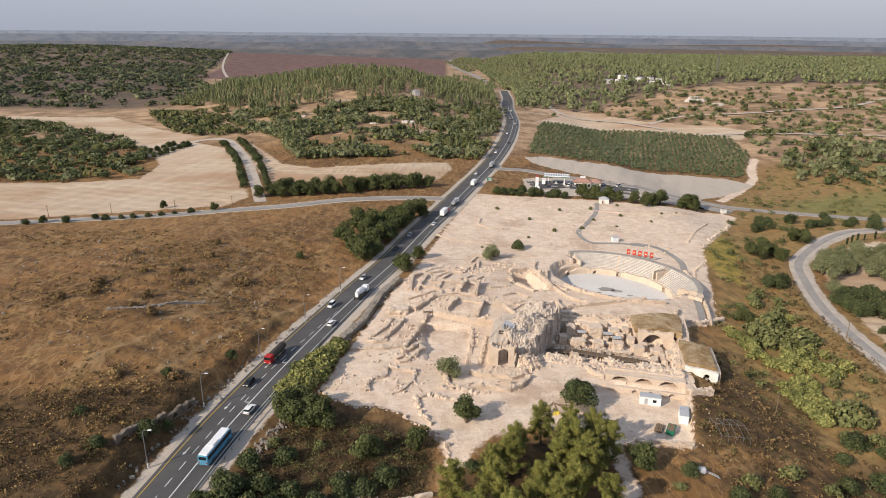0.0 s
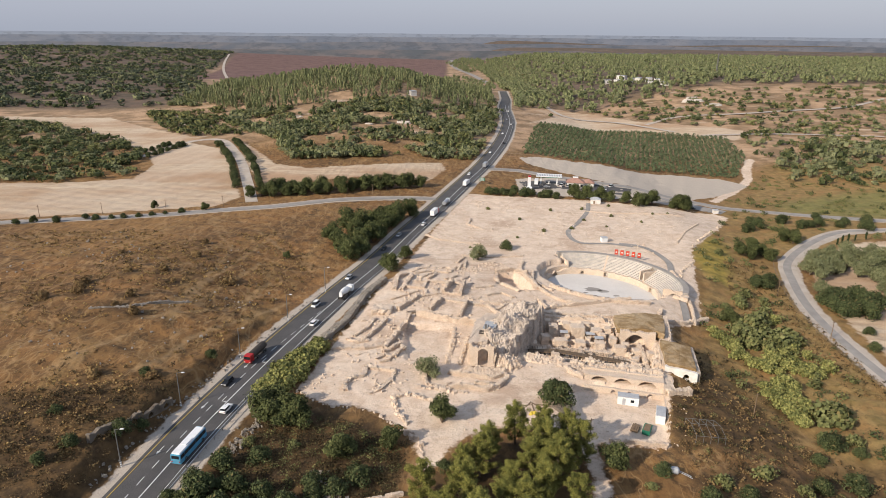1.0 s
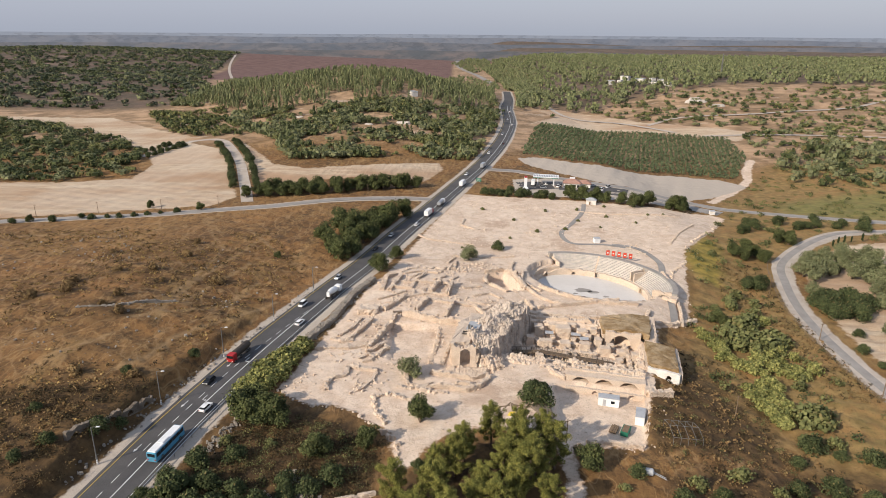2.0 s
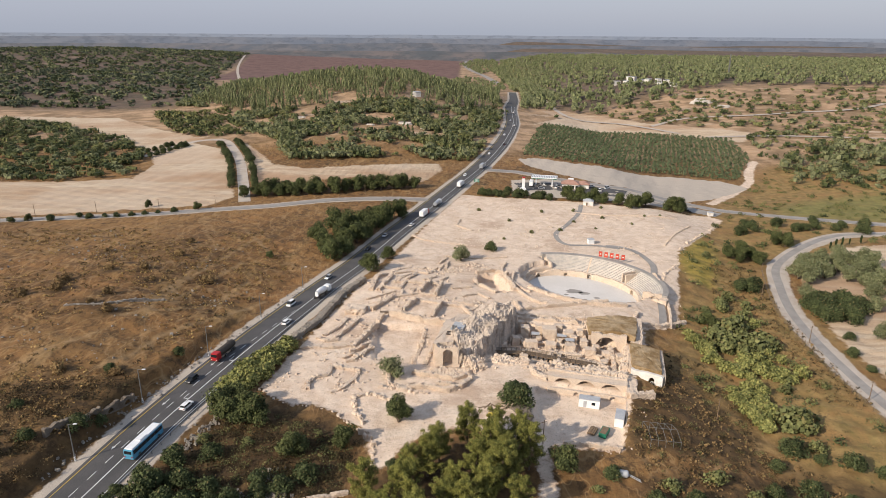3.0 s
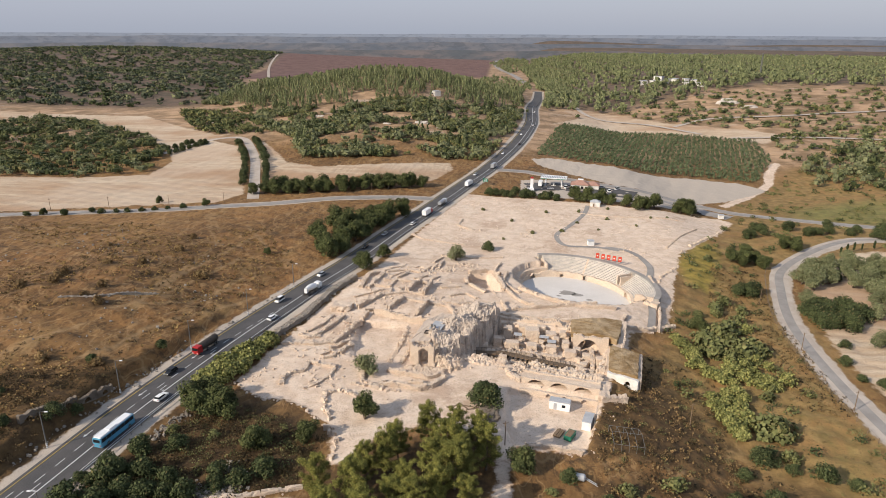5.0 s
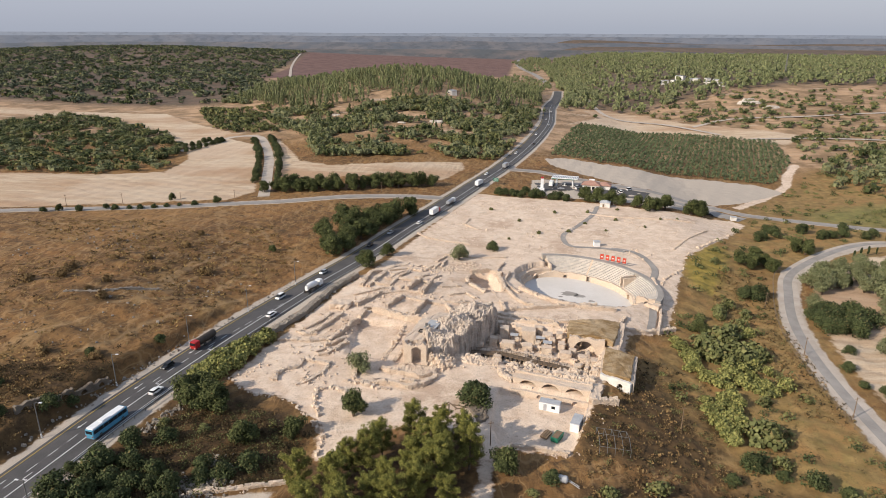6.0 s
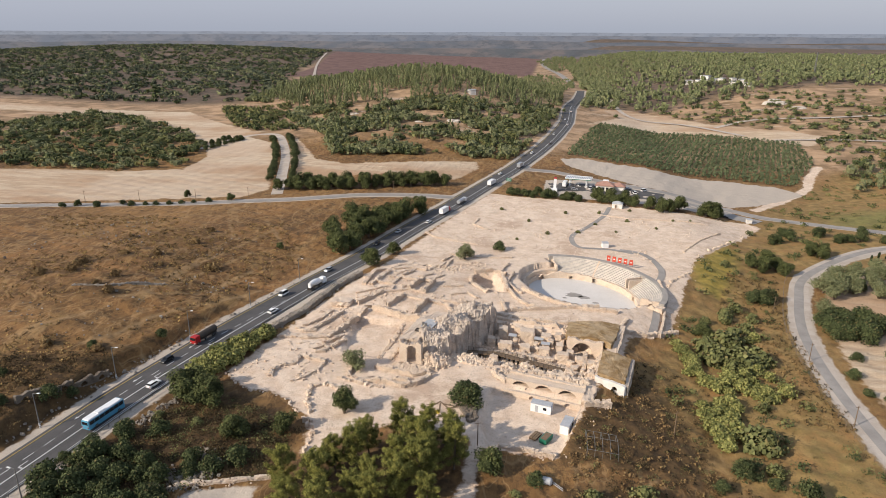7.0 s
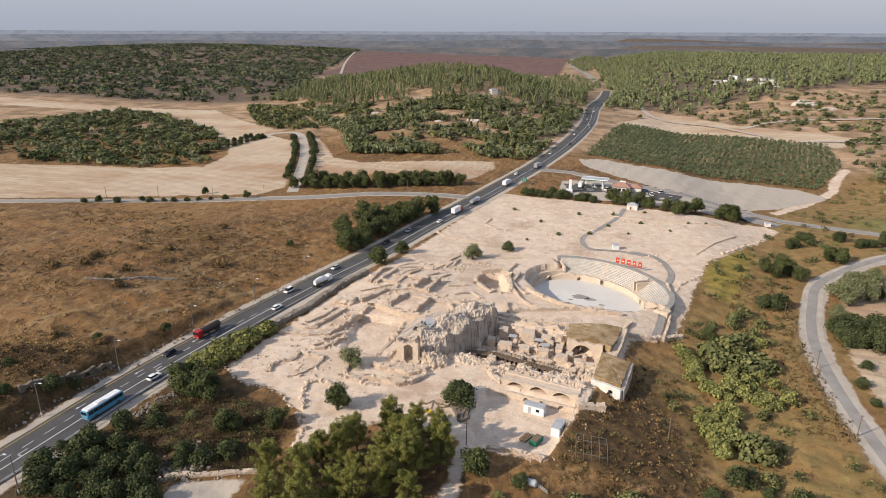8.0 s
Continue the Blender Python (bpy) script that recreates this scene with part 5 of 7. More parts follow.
def arch_wall(name, path, bottom, top, thick, openings, mat, parent=None, label="", ruin=0.15):
    """A wall with arched openings: (middle along the wall, width, height, sill)."""
    mat = "ashlar" if mat == "masonry" else mat
    p, s = resample(path, 0.3)
    d = np.gradient(p, axis=0)
    d /= np.linalg.norm(d, axis=1)[:, None] + 1e-9
    n = np.stack([-d[:, 1], d[:, 0]], 1) * thick / 2
    spans = []
    for i in range(len(s)):
        lo, sill = None, None
        for mid, wide, tall, start in openings:
            u = (s[i] - mid) / (wide / 2)
            if abs(u) < 1:
                rise = min(wide / 2, tall)
                lo, sill = bottom + start + tall - rise + rise * math.sqrt(max(0.0, 1 - u * u)), bottom + start
        spans.append((lo, sill))
    crest = [top + ruin * 2 * noise.noise((s[i] * 0.4, bottom, top)) + wall_rng.uniform(-ruin, ruin) * 0.4 for i in range(len(s))]
    o = Solid()

    def cell(i, z0, z1):
        a, b = (p[i] - n[i], p[i] + n[i]), (p[i + 1] - n[i + 1], p[i + 1] + n[i + 1])
        v = [(*a[0], z0[0]), (*b[0], z0[1]), (*b[1], z0[1]), (*a[1], z0[0]), (*a[0], z1[0]), (*b[0], z1[1]), (*b[1], z1[1]), (*a[1], z1[0])]
        o.add(v, [(0, 3, 2, 1), (4, 5, 6, 7), (0, 1, 5, 4), (2, 3, 7, 6), (1, 2, 6, 5), (3, 0, 4, 7)])

    for i in range(len(s) - 1):
        (l0, s0), (l1, s1) = spans[i], spans[i + 1]
        if l0 is None and l1 is None:
            cell(i, (bottom, bottom), (crest[i], crest[i + 1]))
        else:
            a = l0 if l0 is not None else l1 - 0.25
            b = l1 if l1 is not None else l0 - 0.25
            cell(i, (min(a, crest[i] - 0.2), min(b, crest[i + 1] - 0.2)), (crest[i], crest[i + 1]))
            sill = s0 if s0 is not None else s1
            if sill > bottom + 0.05:
                cell(i, (bottom, bottom), (sill, sill))
    return o.done(name, mat, parent, label)


# ---- the arena and its seats ----


def arena_point(theta, offset):
    a = radians(theta)
    u, v = (ARENA[2] + offset) * math.cos(a), (ARENA[3] + offset) * math.sin(a)
    c, s = math.cos(radians(ARENA[4])), math.sin(radians(ARENA[4]))
    return (ARENA[0] + u * c - v * s, ARENA[1] + u * s + v * c)


def arc(t0, t1, offset, steps=40):
    return [arena_point(t0 + (t1 - t0) * i / steps, offset) for i in range(steps + 1)]


def band(name, t0, t1, inner, outer, z0, z1, mat, parent, label="", steps=28):
    a, b = arc(t0, t1, inner, steps), arc(t0, t1, outer, steps)
    v, f = [], []
    for p, q in zip(a, b):
        j = wall_rng.uniform(-0.03, 0.03)
        v += [(*p, z0), (*p, z1 + j), (*q, z1 + j), (*q, z0)]
    for i in range(steps):
        k = 4 * i
        f += [(k, k + 4, k + 5, k + 1), (k + 1, k + 5, k + 6, k + 2), (k + 2, k + 6, k + 7, k + 3)]
    f += [(0, 1, 2, 3), (4 * steps + 3, 4 * steps + 2, 4 * steps + 1, 4 * steps)]
    return make(name, v, f, mat, parent, label)


arena = tagged(new("amphitheatre"), "partly restored oval stone amphitheatre with tiered benches", "amphitheatre")
floor = Solid()
rim = arc(0, 360, 0.3, 72)[:-1]
floor.add([(*q, -16.33) for q in rim] + [(ARENA[0], ARENA[1], -16.33)], [(i, (i + 1) % 72, 72) for i in range(72)])
floor.done("arena_floor", "arena_sand", arena, "pale levelled sand floor")
blot = Solid()
for cx, cy, r in ((72.5, 262.5, 3.4), (76.5, 260.5, 2.4), (81, 255.5, 1.3), (68.5, 258.8, 1.0)):
    k = 16
    blot.add([(cx + r * (1 + 0.25 * math.sin(3 * i)) * math.cos(6.283 * i / k), cy + 0.75 * r * (1 + 0.2 * math.cos(5 * i)) * math.sin(6.283 * i / k), -16.32 + 0.004) for i in range(k)], [tuple(range(k))])
blot.done("damp_patch", "old_asphalt", arena, "grey damp patch")
arch_wall("arena_wall", arc(0, 152, 0.7, 60), -17.0, -13.7, 1.3, [(18, 2.0, 2.6, 0.6), (43, 1.8, 2.6, 0.6), (54, 1.2, 1.6, 0.6)], "masonry", arena, "pale plastered arena wall with dark doorways", 0.3)
arch_wall("arena_wall", arc(152, 360, 0.7, 80), -17.0, -14.5, 1.3, [(7, 2.6, 2.3, 0.6), (58, 2.2, 2.2, 0.6), (80, 1.0, 1.4, 0.6)], "masonry", arena, "crumbling low arena wall", 0.5)
TIERS = 11
for t0, t1 in ((18, 66), (71.5, 109), (110.5, 149)):
    for k in range(TIERS):
        band("bench", t0, t1, 1.5 + 0.70 * k, 2.2 + 0.70 * k, -17.5, -13.4 + 0.44 * k, "seat_stone", arena)
for k in range(TIERS * 2):
    band("stair_step", 109, 110.5, 1.5 + 0.35 * k, 1.85 + 0.35 * k, -17.5, -13.5 + 0.22 * k, "masonry", arena, steps=2)
band("passage_floor", 66, 71.5, 1.4, 9.6, -17.5, -13.6, "seat_stone", arena, steps=4)
for t in (66.4, 71.1, 149.3, 17.7):
    q = [arena_point(t, 1.4), arena_point(t, 9.3)]
    arch_wall("flank_wall", q, -17.5, -9.6 if t < 100 else -10.5, 0.7, [], "masonry", arena)
band("upper_walk", 12, 152, 9.2, 11.4, -17.5, -8.75, "old_asphalt", arena, "grey paved upper walkway")
band("bank", 150, 352, 1.3, 5.2, -17.5, -12.7, "masonry", arena, "bare stone bank", steps=60)
for t0, t1 in ((152, 236), (238, 300)):
    rubble_wall(arc(t0, t1, 6.0, 30), 1.6, 1.0, base=-12.4)
rubble_wall(arc(196, 262, 11.5, 20), 1.0, 0.9)
ruin_gate = tagged(new("ruined_gate"), "broken stone gate chambers at the end of the benches", "ruin")
arch_wall("chamber_wall", [arena_point(6, 2.0), arena_point(7, 12.0)], -17, -10.3, 1.0, [(3.0, 2.0, 2.4, 2.6), (7.0, 2.2, 2.6, 2.6)], "masonry", ruin_gate, ruin=0.6)
arch_wall("chamber_wall", [arena_point(16, 2.0), arena_point(16, 11.0)], -17, -9.4, 1.0, [(4.0, 2.4, 3.0, 3.6)], "masonry", ruin_gate, ruin=0.6)
rock_mass("pier", [arena_point(6, 9), arena_point(12, 9), arena_point(12, 12), arena_point(6, 12)], -15, -9.6, "masonry", parent=ruin_gate)
rock_mass("pier", [arena_point(8, 3), arena_point(14, 3), arena_point(14, 5), arena_point(8, 5)], -17, -11.5, "masonry", parent=ruin_gate)
ribbon("viewing_walk", [(98.5, 221), (101.5, 233), (103.3, 245), (104.5, 257), (110.0, 276.6), (110.3, 287.2), (108.0, 299.5), (102.9, 307.0), (95.2, 309.4)], -1.4, 1.4, "old_asphalt", 0.25, "grey concrete walkway beside the benches")
rubble_wall([(101, 220), (104.2, 232), (106, 244), (107.4, 256), (107, 266)], 1.5, 0.7, ruin=0.2)
for t0, t1, off, tall in ((205, 335, 1.6, 0.7), (200, 345, 4.9, 1.2), (255, 330, 8.0, 1.4), (230, 290, 3.2, 0.5)):
    rubble_wall(arc(t0, t1, off, 30), tall, 1.1, base=-12.75 if off < 5 else None)
banner_proto = tagged(new("banner_stand"), "red printed banner on a frame above the stone benches", "banner", "red banners")
Solid().box(0, 0, 0.3, 1.55, 0.09, 2.5).done("banner", "banner_red", banner_proto)
Solid().box(0, -0.06, 1.3, 0.7, 0.02, 0.5).done("emblem", "white_paint", banner_proto, "plain pale emblem")
Solid().box(-0.72, 0.08, -0.3, 0.06, 0.06, 3.1).box(0.72, 0.08, -0.3, 0.06, 0.06, 3.1).done("post", "steel", banner_proto)
for i in range(5):
    q = (88.0 + 2.35 * i, 287.0 - 1.15 * i)
    copy_thing(banner_proto, pose(q[0], q[1], max(-8.75, up(*q)), 0, 0, -14 + wall_rng.uniform(-8, 8)))
for o in list(banner_proto.children):
    bpy.data.objects.remove(o)
bpy.data.objects.remove(banner_proto)

# ---- the crag with the arched niche ----
tower = tagged(new("ruined_tower"), "massive broken tower of rough masonry with an arched niche", "ruin")
crag_field("crag", [(20, 184.5), (24, 180), (28.5, 180.5), (33, 189), (38, 199), (43.5, 211), (42, 218), (34, 219), (27, 208), (22, 198), (18.5, 190)], -13.0,
           lambda x, y: -2.6 + 1.1 * math.sin(y * 0.55) + 1.9 * math.exp(-((x - 20 - 0.58 * (y - 182)) / 3.0) ** 2) - 2.6 * smooth(212, 219, y) - 1.2 * smooth(190, 178, y), "rough_rock", "grey weathered core of broken masonry", tower, 0.8, 1.3)
rock_mass("terrace", [(14.6, 181), (21, 182), (25, 197), (29, 209), (22, 210), (17.5, 196)], -10.0, lambda x, y: -1.7 - 2.6 * smooth(196, 209, y), "masonry", "pale stone terrace", tower, 0.35, 0.03)
arch_wall("niche_wall", [(15.6, 179.4), (22.8, 178.3)], -10.2, -1.2, 1.4, [(4.0, 2.9, 6.4, 1.6)], "masonry", tower, "dressed stone front with a tall arch", 0.9)
arch_wall("niche_side", [(15.6, 180.2), (16, 183)], -10.2, -1.5, 1.0, [], "masonry", tower)
crag_field("buttress", [(22.6, 177.2), (28, 175.2), (32.5, 177.5), (33, 183), (26, 185)], -11, lambda x, y: -3.8 - 0.45 * (x - 22.5), "masonry", "", tower, 0.7, 2.0, blocks=0.8)
crag_field("plinth", [(12.5, 172.5), (19, 170.5), (26.5, 172), (28, 177.5), (14, 178.8)], -10, lambda x, y: -7.6 - 0.14 * (178 - y), "masonry", "", tower, 0.4, 1.4)
hatch = tagged(new("roof_hatch"), "grey metal hatch frame and panel on the tower", "metal hatch")
Solid().box(20.6, 189.2, -1.7, 3.4, 0.15, 0.35, -8).box(20.3, 187.3, -1.7, 3.4, 0.15, 0.35, -8).box(18.9, 188.5, -1.7, 0.15, 2, 0.35, -8).box(22.1, 188.0, -1.7, 0.15, 2, 0.35, -8).box(20.5, 188.3, -1.7, 0.12, 2, 0.3, -8).done("frame", "dark_steel", hatch)
Solid().box(22.6, 193.4, -1.65, 4.0, 6.0, 0.3, -14).done("panel", "tarp", hatch, "pale grey sheet")
Solid().box(20.9, 190.6, -1.65, 0.7, 0.5, 1.9, -8).box(21.8, 190.9, -1.65, 0.5, 0.5, 1.5, -8).done("box", "steel", hatch)

# ---- the court with its columns and the ruins behind the road ----
for pts, tall, thick in (
    ([(-2.2, 214.3), (5.2, 211), (12.1, 208.4), (19.6, 206.7)], 2.9, 1.3),
    ([(-5.2, 213), (-6.6, 206), (-8.6, 199.6), (-11.8, 189)], 1.9, 1.3),
    ([(-9.5, 218), (-2.8, 229)], 1.9, 1.3), ([(2.1, 217), (6.3, 227)], 2.2, 1.2), ([(13, 211.5), (16, 224)], 2.4, 1.0),
    ([(6.9, 233), (10.2, 245.5)], 2.4, 1.4), ([(13.5, 231), (15.4, 243)], 2.4, 1.0), ([(-12.4, 236.8), (-12.2, 251.4), (-8.7, 257)], 1.6, 1.5),
):
    rubble_wall(pts, tall, thick)
for pts, tall, thick in (
    ([(6.3, 227), (16, 224), (24, 222)], 0.9, 0.9), ([(-2.8, 229), (6.9, 233), (13.5, 231)], 0.9, 0.9), ([(-4, 246), (10.2, 245.5), (15.4, 243)], 0.9, 1.0),
    ([(-5, 258), (2, 262), (9, 259)], 0.8, 0.9), ([(1, 250), (4, 257)], 1.1, 0.9), ([(-1, 238), (0.5, 247)], 1.0, 0.9), ([(-8, 240), (-1, 238)], 1.0, 0.9),
):
    rubble_wall(pts, tall, thick)
for pts, tall, thick in (
    ([(-13.3, 210.2), (-15.8, 203.2), (-19.7, 194.6)], 1.3, 1.0), ([(-17.5, 211), (-19.5, 204), (-23, 198)], 0.9, 1.0), ([(-28.6, 188.9), (-24.2, 190.1), (-18.4, 189.8), (-13.2, 191.8)], 1.0, 2.2),
    ([(-13.8, 182.5), (-11.5, 185), (-9.6, 184.2), (-9.8, 181.4), (-12.5, 180.6)], 0.9, 0.9), ([(-7.2, 192.3), (-9.6, 188.6), (-12, 186.5)], 1.3, 1.0), ([(-7.2, 192.3), (-5.5, 189.5)], 1.1, 0.9),
    ([(-21, 163.6), (-21.6, 167), (-20.4, 170.2), (-16.6, 172.2), (-16.7, 177.3)], 0.9, 1.3), ([(-16.7, 177.3), (-11.4, 176.1), (-7.5, 174.7)], 1.0, 1.3), ([(-7.5, 174.7), (-8.2, 170.1), (-11.1, 164.3), (-13.5, 162.4)], 0.7, 1.1),
    ([(-8.2, 184), (-6, 190)], 1.4, 1.0), ([(-25, 196), (-21.5, 194), (-18, 195)], 0.7, 1.0),
    ([(24, 222), (28, 214), (33, 219)], 1.2, 1.0), ([(24, 232), (30, 236), (34, 232)], 0.7, 0.9), ([(20, 240), (27, 243)], 0.7, 0.9),
):
    rubble_wall(pts, tall, thick)
for pts, tall, thick in (
    ([(30, 262), (29, 252), (31, 246), (37, 239)], 1.3, 1.1), ([(30, 263), (38, 266), (43, 262)], 2.0, 1.2), ([(42, 259), (44, 250), (45, 243)], 1.8, 1.0),
    ([(34, 256), (39, 250)], 1.0, 0.8), ([(46.3, 265.6), (44.7, 254.4), (45.5, 244.3), (48.5, 236.4), (52.7, 230.7), (58.2, 227.9)], 1.2, 0.7), ([(2.5, 167.5), (1.5, 172.5)], 1.1, 0.8), ([(2.5, 167.5), (6.5, 165.5), (9, 168)], 0.6, 0.9),
):
    rubble_wall(pts, tall, thick)
for pts, tall, thick in (
    ([(16, 287), (30, 285), (44, 288)], 0.6, 1.0), ([(-2, 318), (4, 312), (14, 309), (26, 306)], 0.6, 1.1), ([(22, 352), (20, 340), (28, 332)], 0.6, 1.0), ([(108, 226), (96, 218), (86, 216)], 1.6, 1.3),
    ([(40, 219.5), (52, 218), (64, 216.5), (84, 217)], 1.0, 1.6), ([(48, 224), (60, 228), (70, 231), (80, 234)], 1.3, 1.4), ([(46, 222), (44, 230)], 1.2, 1.0), ([(86, 217), (90, 226)], 1.2, 1.2),
):
    rubble_wall(pts, tall, thick)
for pts, tall, thick in (
    ([(0.2, 231.7), (-0.0, 235.8)], 0.8, 0.8), ([(3.9, 231.6), (4.3, 237.3)], 0.8, 0.8), ([(10.0, 259.9), (12.4, 268.0)], 0.8, 0.8), ([(13.5, 264.8), (14.9, 273.3)], 0.8, 0.8), ([(16.3, 267.5), (17.1, 278.5)], 0.8, 0.8), ([(8.0, 249.3), (12.5, 254.3)], 0.8, 0.8), ([(14.8, 249.2), (17.4, 254.4)], 0.8, 0.8), ([(13.4, 275.7), (16.2, 283.6)], 0.8, 0.8), ([(-12.6, 227.7), (-7.8, 231.1), (-3.0, 234.7)], 0.8, 0.8),
    ([(-6.6, 260.4), (-3.4, 264.8), (0.5, 267.9)], 0.5, 0.9), ([(-2.0, 252.8), (1.1, 257.1), (4.7, 260.9)], 0.5, 0.9), ([(25.6, 218.4), (28.2, 221.6), (30.8, 224.9)], 0.5, 0.9), ([(5.6, 265.9), (7.7, 268.2), (10.8, 265.6)], 0.5, 0.9), ([(30.4, 257.2), (35.5, 255.0), (40.9, 239.4)], 0.5, 0.9), ([(7.9, 228.5), (12.1, 225.3)], 0.5, 0.9), ([(21.7, 226.7), (27.6, 224.9), (31.4, 228.3)], 0.5, 0.9),
    ([(-9.5, 236.5), (-8.1, 243.6), (-6.2, 254.3)], 1.3, 1.4),
    ([(9.2, 174.2), (12.8, 173.0), (17.2, 172.4), (21.6, 171.0), (25.7, 173.4)], 1.5, 1.2), ([(9.5, 166.1), (14.5, 165.9), (19.7, 164.2), (23.7, 166.6), (26.4, 171.4)], 1.5, 1.2), ([(16.8, 168.0), (21.1, 166.7)], 1.5, 1.2),
):
    rubble_wall(pts, tall, thick)
for pts in ([(90.4, 372.4), (106.2, 368.2), (126.3, 368.3), (149.2, 370.7)], [(125.4, 312.2), (137.4, 334.2), (152.4, 356.5)]):
    rubble_wall(pts, 0.5, 0.7, ruin=0.3, label="low kerb of pale stones across the bare terrace")
rubble_wall([(-39, 176), (-34.3, 191), (-27.2, 210), (-23, 233), (-17.4, 248)], 1.9, 2.2, "grey_rubble", ruin=0.35, label="long rough retaining bank of grey field stones beside the road")
rock_mass("ruined_block", [(-19, 214.5), (-12, 215), (-11.2, 219.5), (-18.5, 220.5)], -10, -5.6, "masonry", "square ruined room of pale masonry near the road", rough=0.45)
stair = tagged(new("wooden_stair"), "dark wooden stair down into the court", "stair")
for k in range(9):
    Solid().box(-4.6, 216.4 - 0.55 * k, -6.9 - 0.28 * k, 3.2, 0.5, 0.12, 8).done("tread", "wood", stair)
for dx in (-1.6, 1.6):
    Solid().rod((-4.6 + dx, 216.6, -6.0), (-4.6 + dx, 211.6, -8.5), 0.06).rod((-4.6 + dx, 216.6, -7.0), (-4.6 + dx, 211.6, -9.5), 0.1).done("handrail", "dark_steel", stair)
for i, (x, y) in enumerate([(10.8, 203), (10.8, 199.5), (10.5, 196.5), (10.0, 193), (9.6, 190), (9.2, 187), (8.6, 184), (8.2, 181), (15.2, 195), (14.5, 192), (13.9, 189), (13.3, 186), (12.7, 183), (13, 198.5)]):
    tall = wall_rng.uniform(1.0, 3.0)
    col = tagged(new("column"), "broken pale stone column stump in the court", "column", "court columns")
    Solid().box(x, y, -9.8, 1.3, 1.3, 0.5, 12).done("base", "masonry", col)
    v, f = tube([(x, y, -9.4), (x + 0.02, y, -9.4 + tall * 0.5), (x, y + 0.03, -9.4 + tall)], [0.42, 0.4, 0.36], 10)
    make("shaft", v, f, "masonry", col)
rubble_wall([(11.2, 206), (10.6, 196), (8.6, 180.5)], 0.5, 1.2)
rubble_wall([(15.4, 198), (12.4, 180)], 0.5, 1.0)

# ---- the sunken baths ----
arch_wall_group = tagged(new("bath_wall"), "tall pale bath wall with bricked arches", "ruin")
arch_wall("wall", [(38.8, 216.4), (45, 215), (60.5, 213.2), (70, 211)], -13, -7.4, 1.4, [(8.0, 2.6, 3.0, 1.9), (12.5, 2.2, 2.6, 0.8), (20, 1.4, 2.0, 0.6), (26, 2.0, 2.4, 0.8)], "masonry", arch_wall_group, ruin=0.7)
for x, y, w, d, t in ((46, 208.5, 3.2, 3.0, -8.0), (54.5, 207.5, 5.0, 3.6, -7.8), (61, 206.5, 3.6, 3.0, -8.6), (42.5, 203, 2.6, 2.6, -9.4), (47.5, 200.5, 4.5, 2.6, -9.6), (54, 199.5, 3.4, 2.8, -9.8), (60.5, 198.5, 3.6, 2.4, -9.7),
                      (65.5, 201, 2.4, 2.8, -9.2), (66.5, 195, 3.8, 2.6, -9.4), (72, 194, 3.0, 2.4, -10.0), (38, 199, 2.4, 2.2, -10.0), (57.5, 203, 1.6, 2.2, -10.2), (50.5, 204.5, 1.5, 2.0, -10.0), (70, 189, 2.4, 2.0, -10.6), (40, 195.5, 3.4, 1.8, -10.6)):
    rock_mass("ruined_pier", [(x - w / 2, y - d / 2), (x + w / 2, y - d / 2 - 0.3), (x + w / 2, y + d / 2), (x - w / 2, y + d / 2 + 0.2)], -13, t, "masonry", "square ruined pier of pale masonry in the baths", rough=0.16, slope=0.04)
for pts, tall in (([(34, 190), (42, 188), (50, 187.5)], 1.8), ([(52, 184.5), (60, 183.5), (70, 180)], 1.9), ([(44, 197), (52, 196), (60, 195)], 1.5), ([(62, 191), (70, 186.5), (74, 185)], 1.6), ([(50, 187.5), (52, 184.5)], 2.0), ([(56, 195), (57, 190)], 1.2), ([(74, 199), (73, 188), (71, 178)], 3.0), ([(44, 185), (52, 181.5)], 1.3), ([(33, 186.5), (40, 183.5), (48, 183)], 2.2), ([(61, 199), (62, 194)], 1.6), ([(48, 203), (47, 198)], 1.5), ([(67, 209), (66, 203)], 2.2), ([(42, 209), (41, 203)], 2.0)):
    rubble_wall(pts, tall, 1.1, base=-12.4)
for pts, tall, thick in (
    ([(46.9, 203.7), (52.3, 202.2), (58.2, 200.2)], 1.9, 1.0), ([(56.7, 208.3), (61.2, 207.9), (64.5, 207.4)], 1.9, 1.0), ([(64.9, 196.8), (67.4, 194.7), (69.6, 192.5)], 1.9, 1.0), ([(51.6, 180.2), (53.6, 188.3), (56.2, 189.9)], 1.9, 1.0), ([(43.1, 178.4), (43.4, 190.7), (44.4, 195.7)], 1.9, 1.0), ([(67.5, 203.8), (71.2, 202.9)], 1.9, 1.0), ([(37.7, 193.4), (41.6, 182.0)], 1.9, 1.0), ([(58.6, 194.6), (63.2, 193.3)], 1.9, 1.0), ([(71.0, 189.8), (74.0, 194.1)], 1.9, 1.0), ([(43.8, 208.2), (45.5, 200.7)], 1.9, 1.0), ([(53.6, 198.3), (53.5, 192.9)], 1.9, 1.0), ([(60.7, 206.5), (60.1, 199.8)], 1.9, 1.0),
):
    rubble_wall(pts, tall, thick, base=-12.4)
for (x, y), w in (((49.5, 205.8), 2.8), ((58.5, 204.6), 3.2), ((60.8, 201.3), 3.0)):
    shed_roof = tagged(new("shelter_roof"), "small grey shelter roof over a dig trench", "shelter roof", "dig shelters")
    Solid().box(x, y, -9.5, w, 2.2, 0.14, -6).done("sheet", "tarp", shed_roof)
    for dx, dy in ((-1, -1), (1, -1), (1, 1), (-1, 1)):
        Solid().box(x + dx * w * 0.44, y + dy * 0.9, -12.6, 0.1, 0.1, 3.1).done("post", "dark_steel", shed_roof)
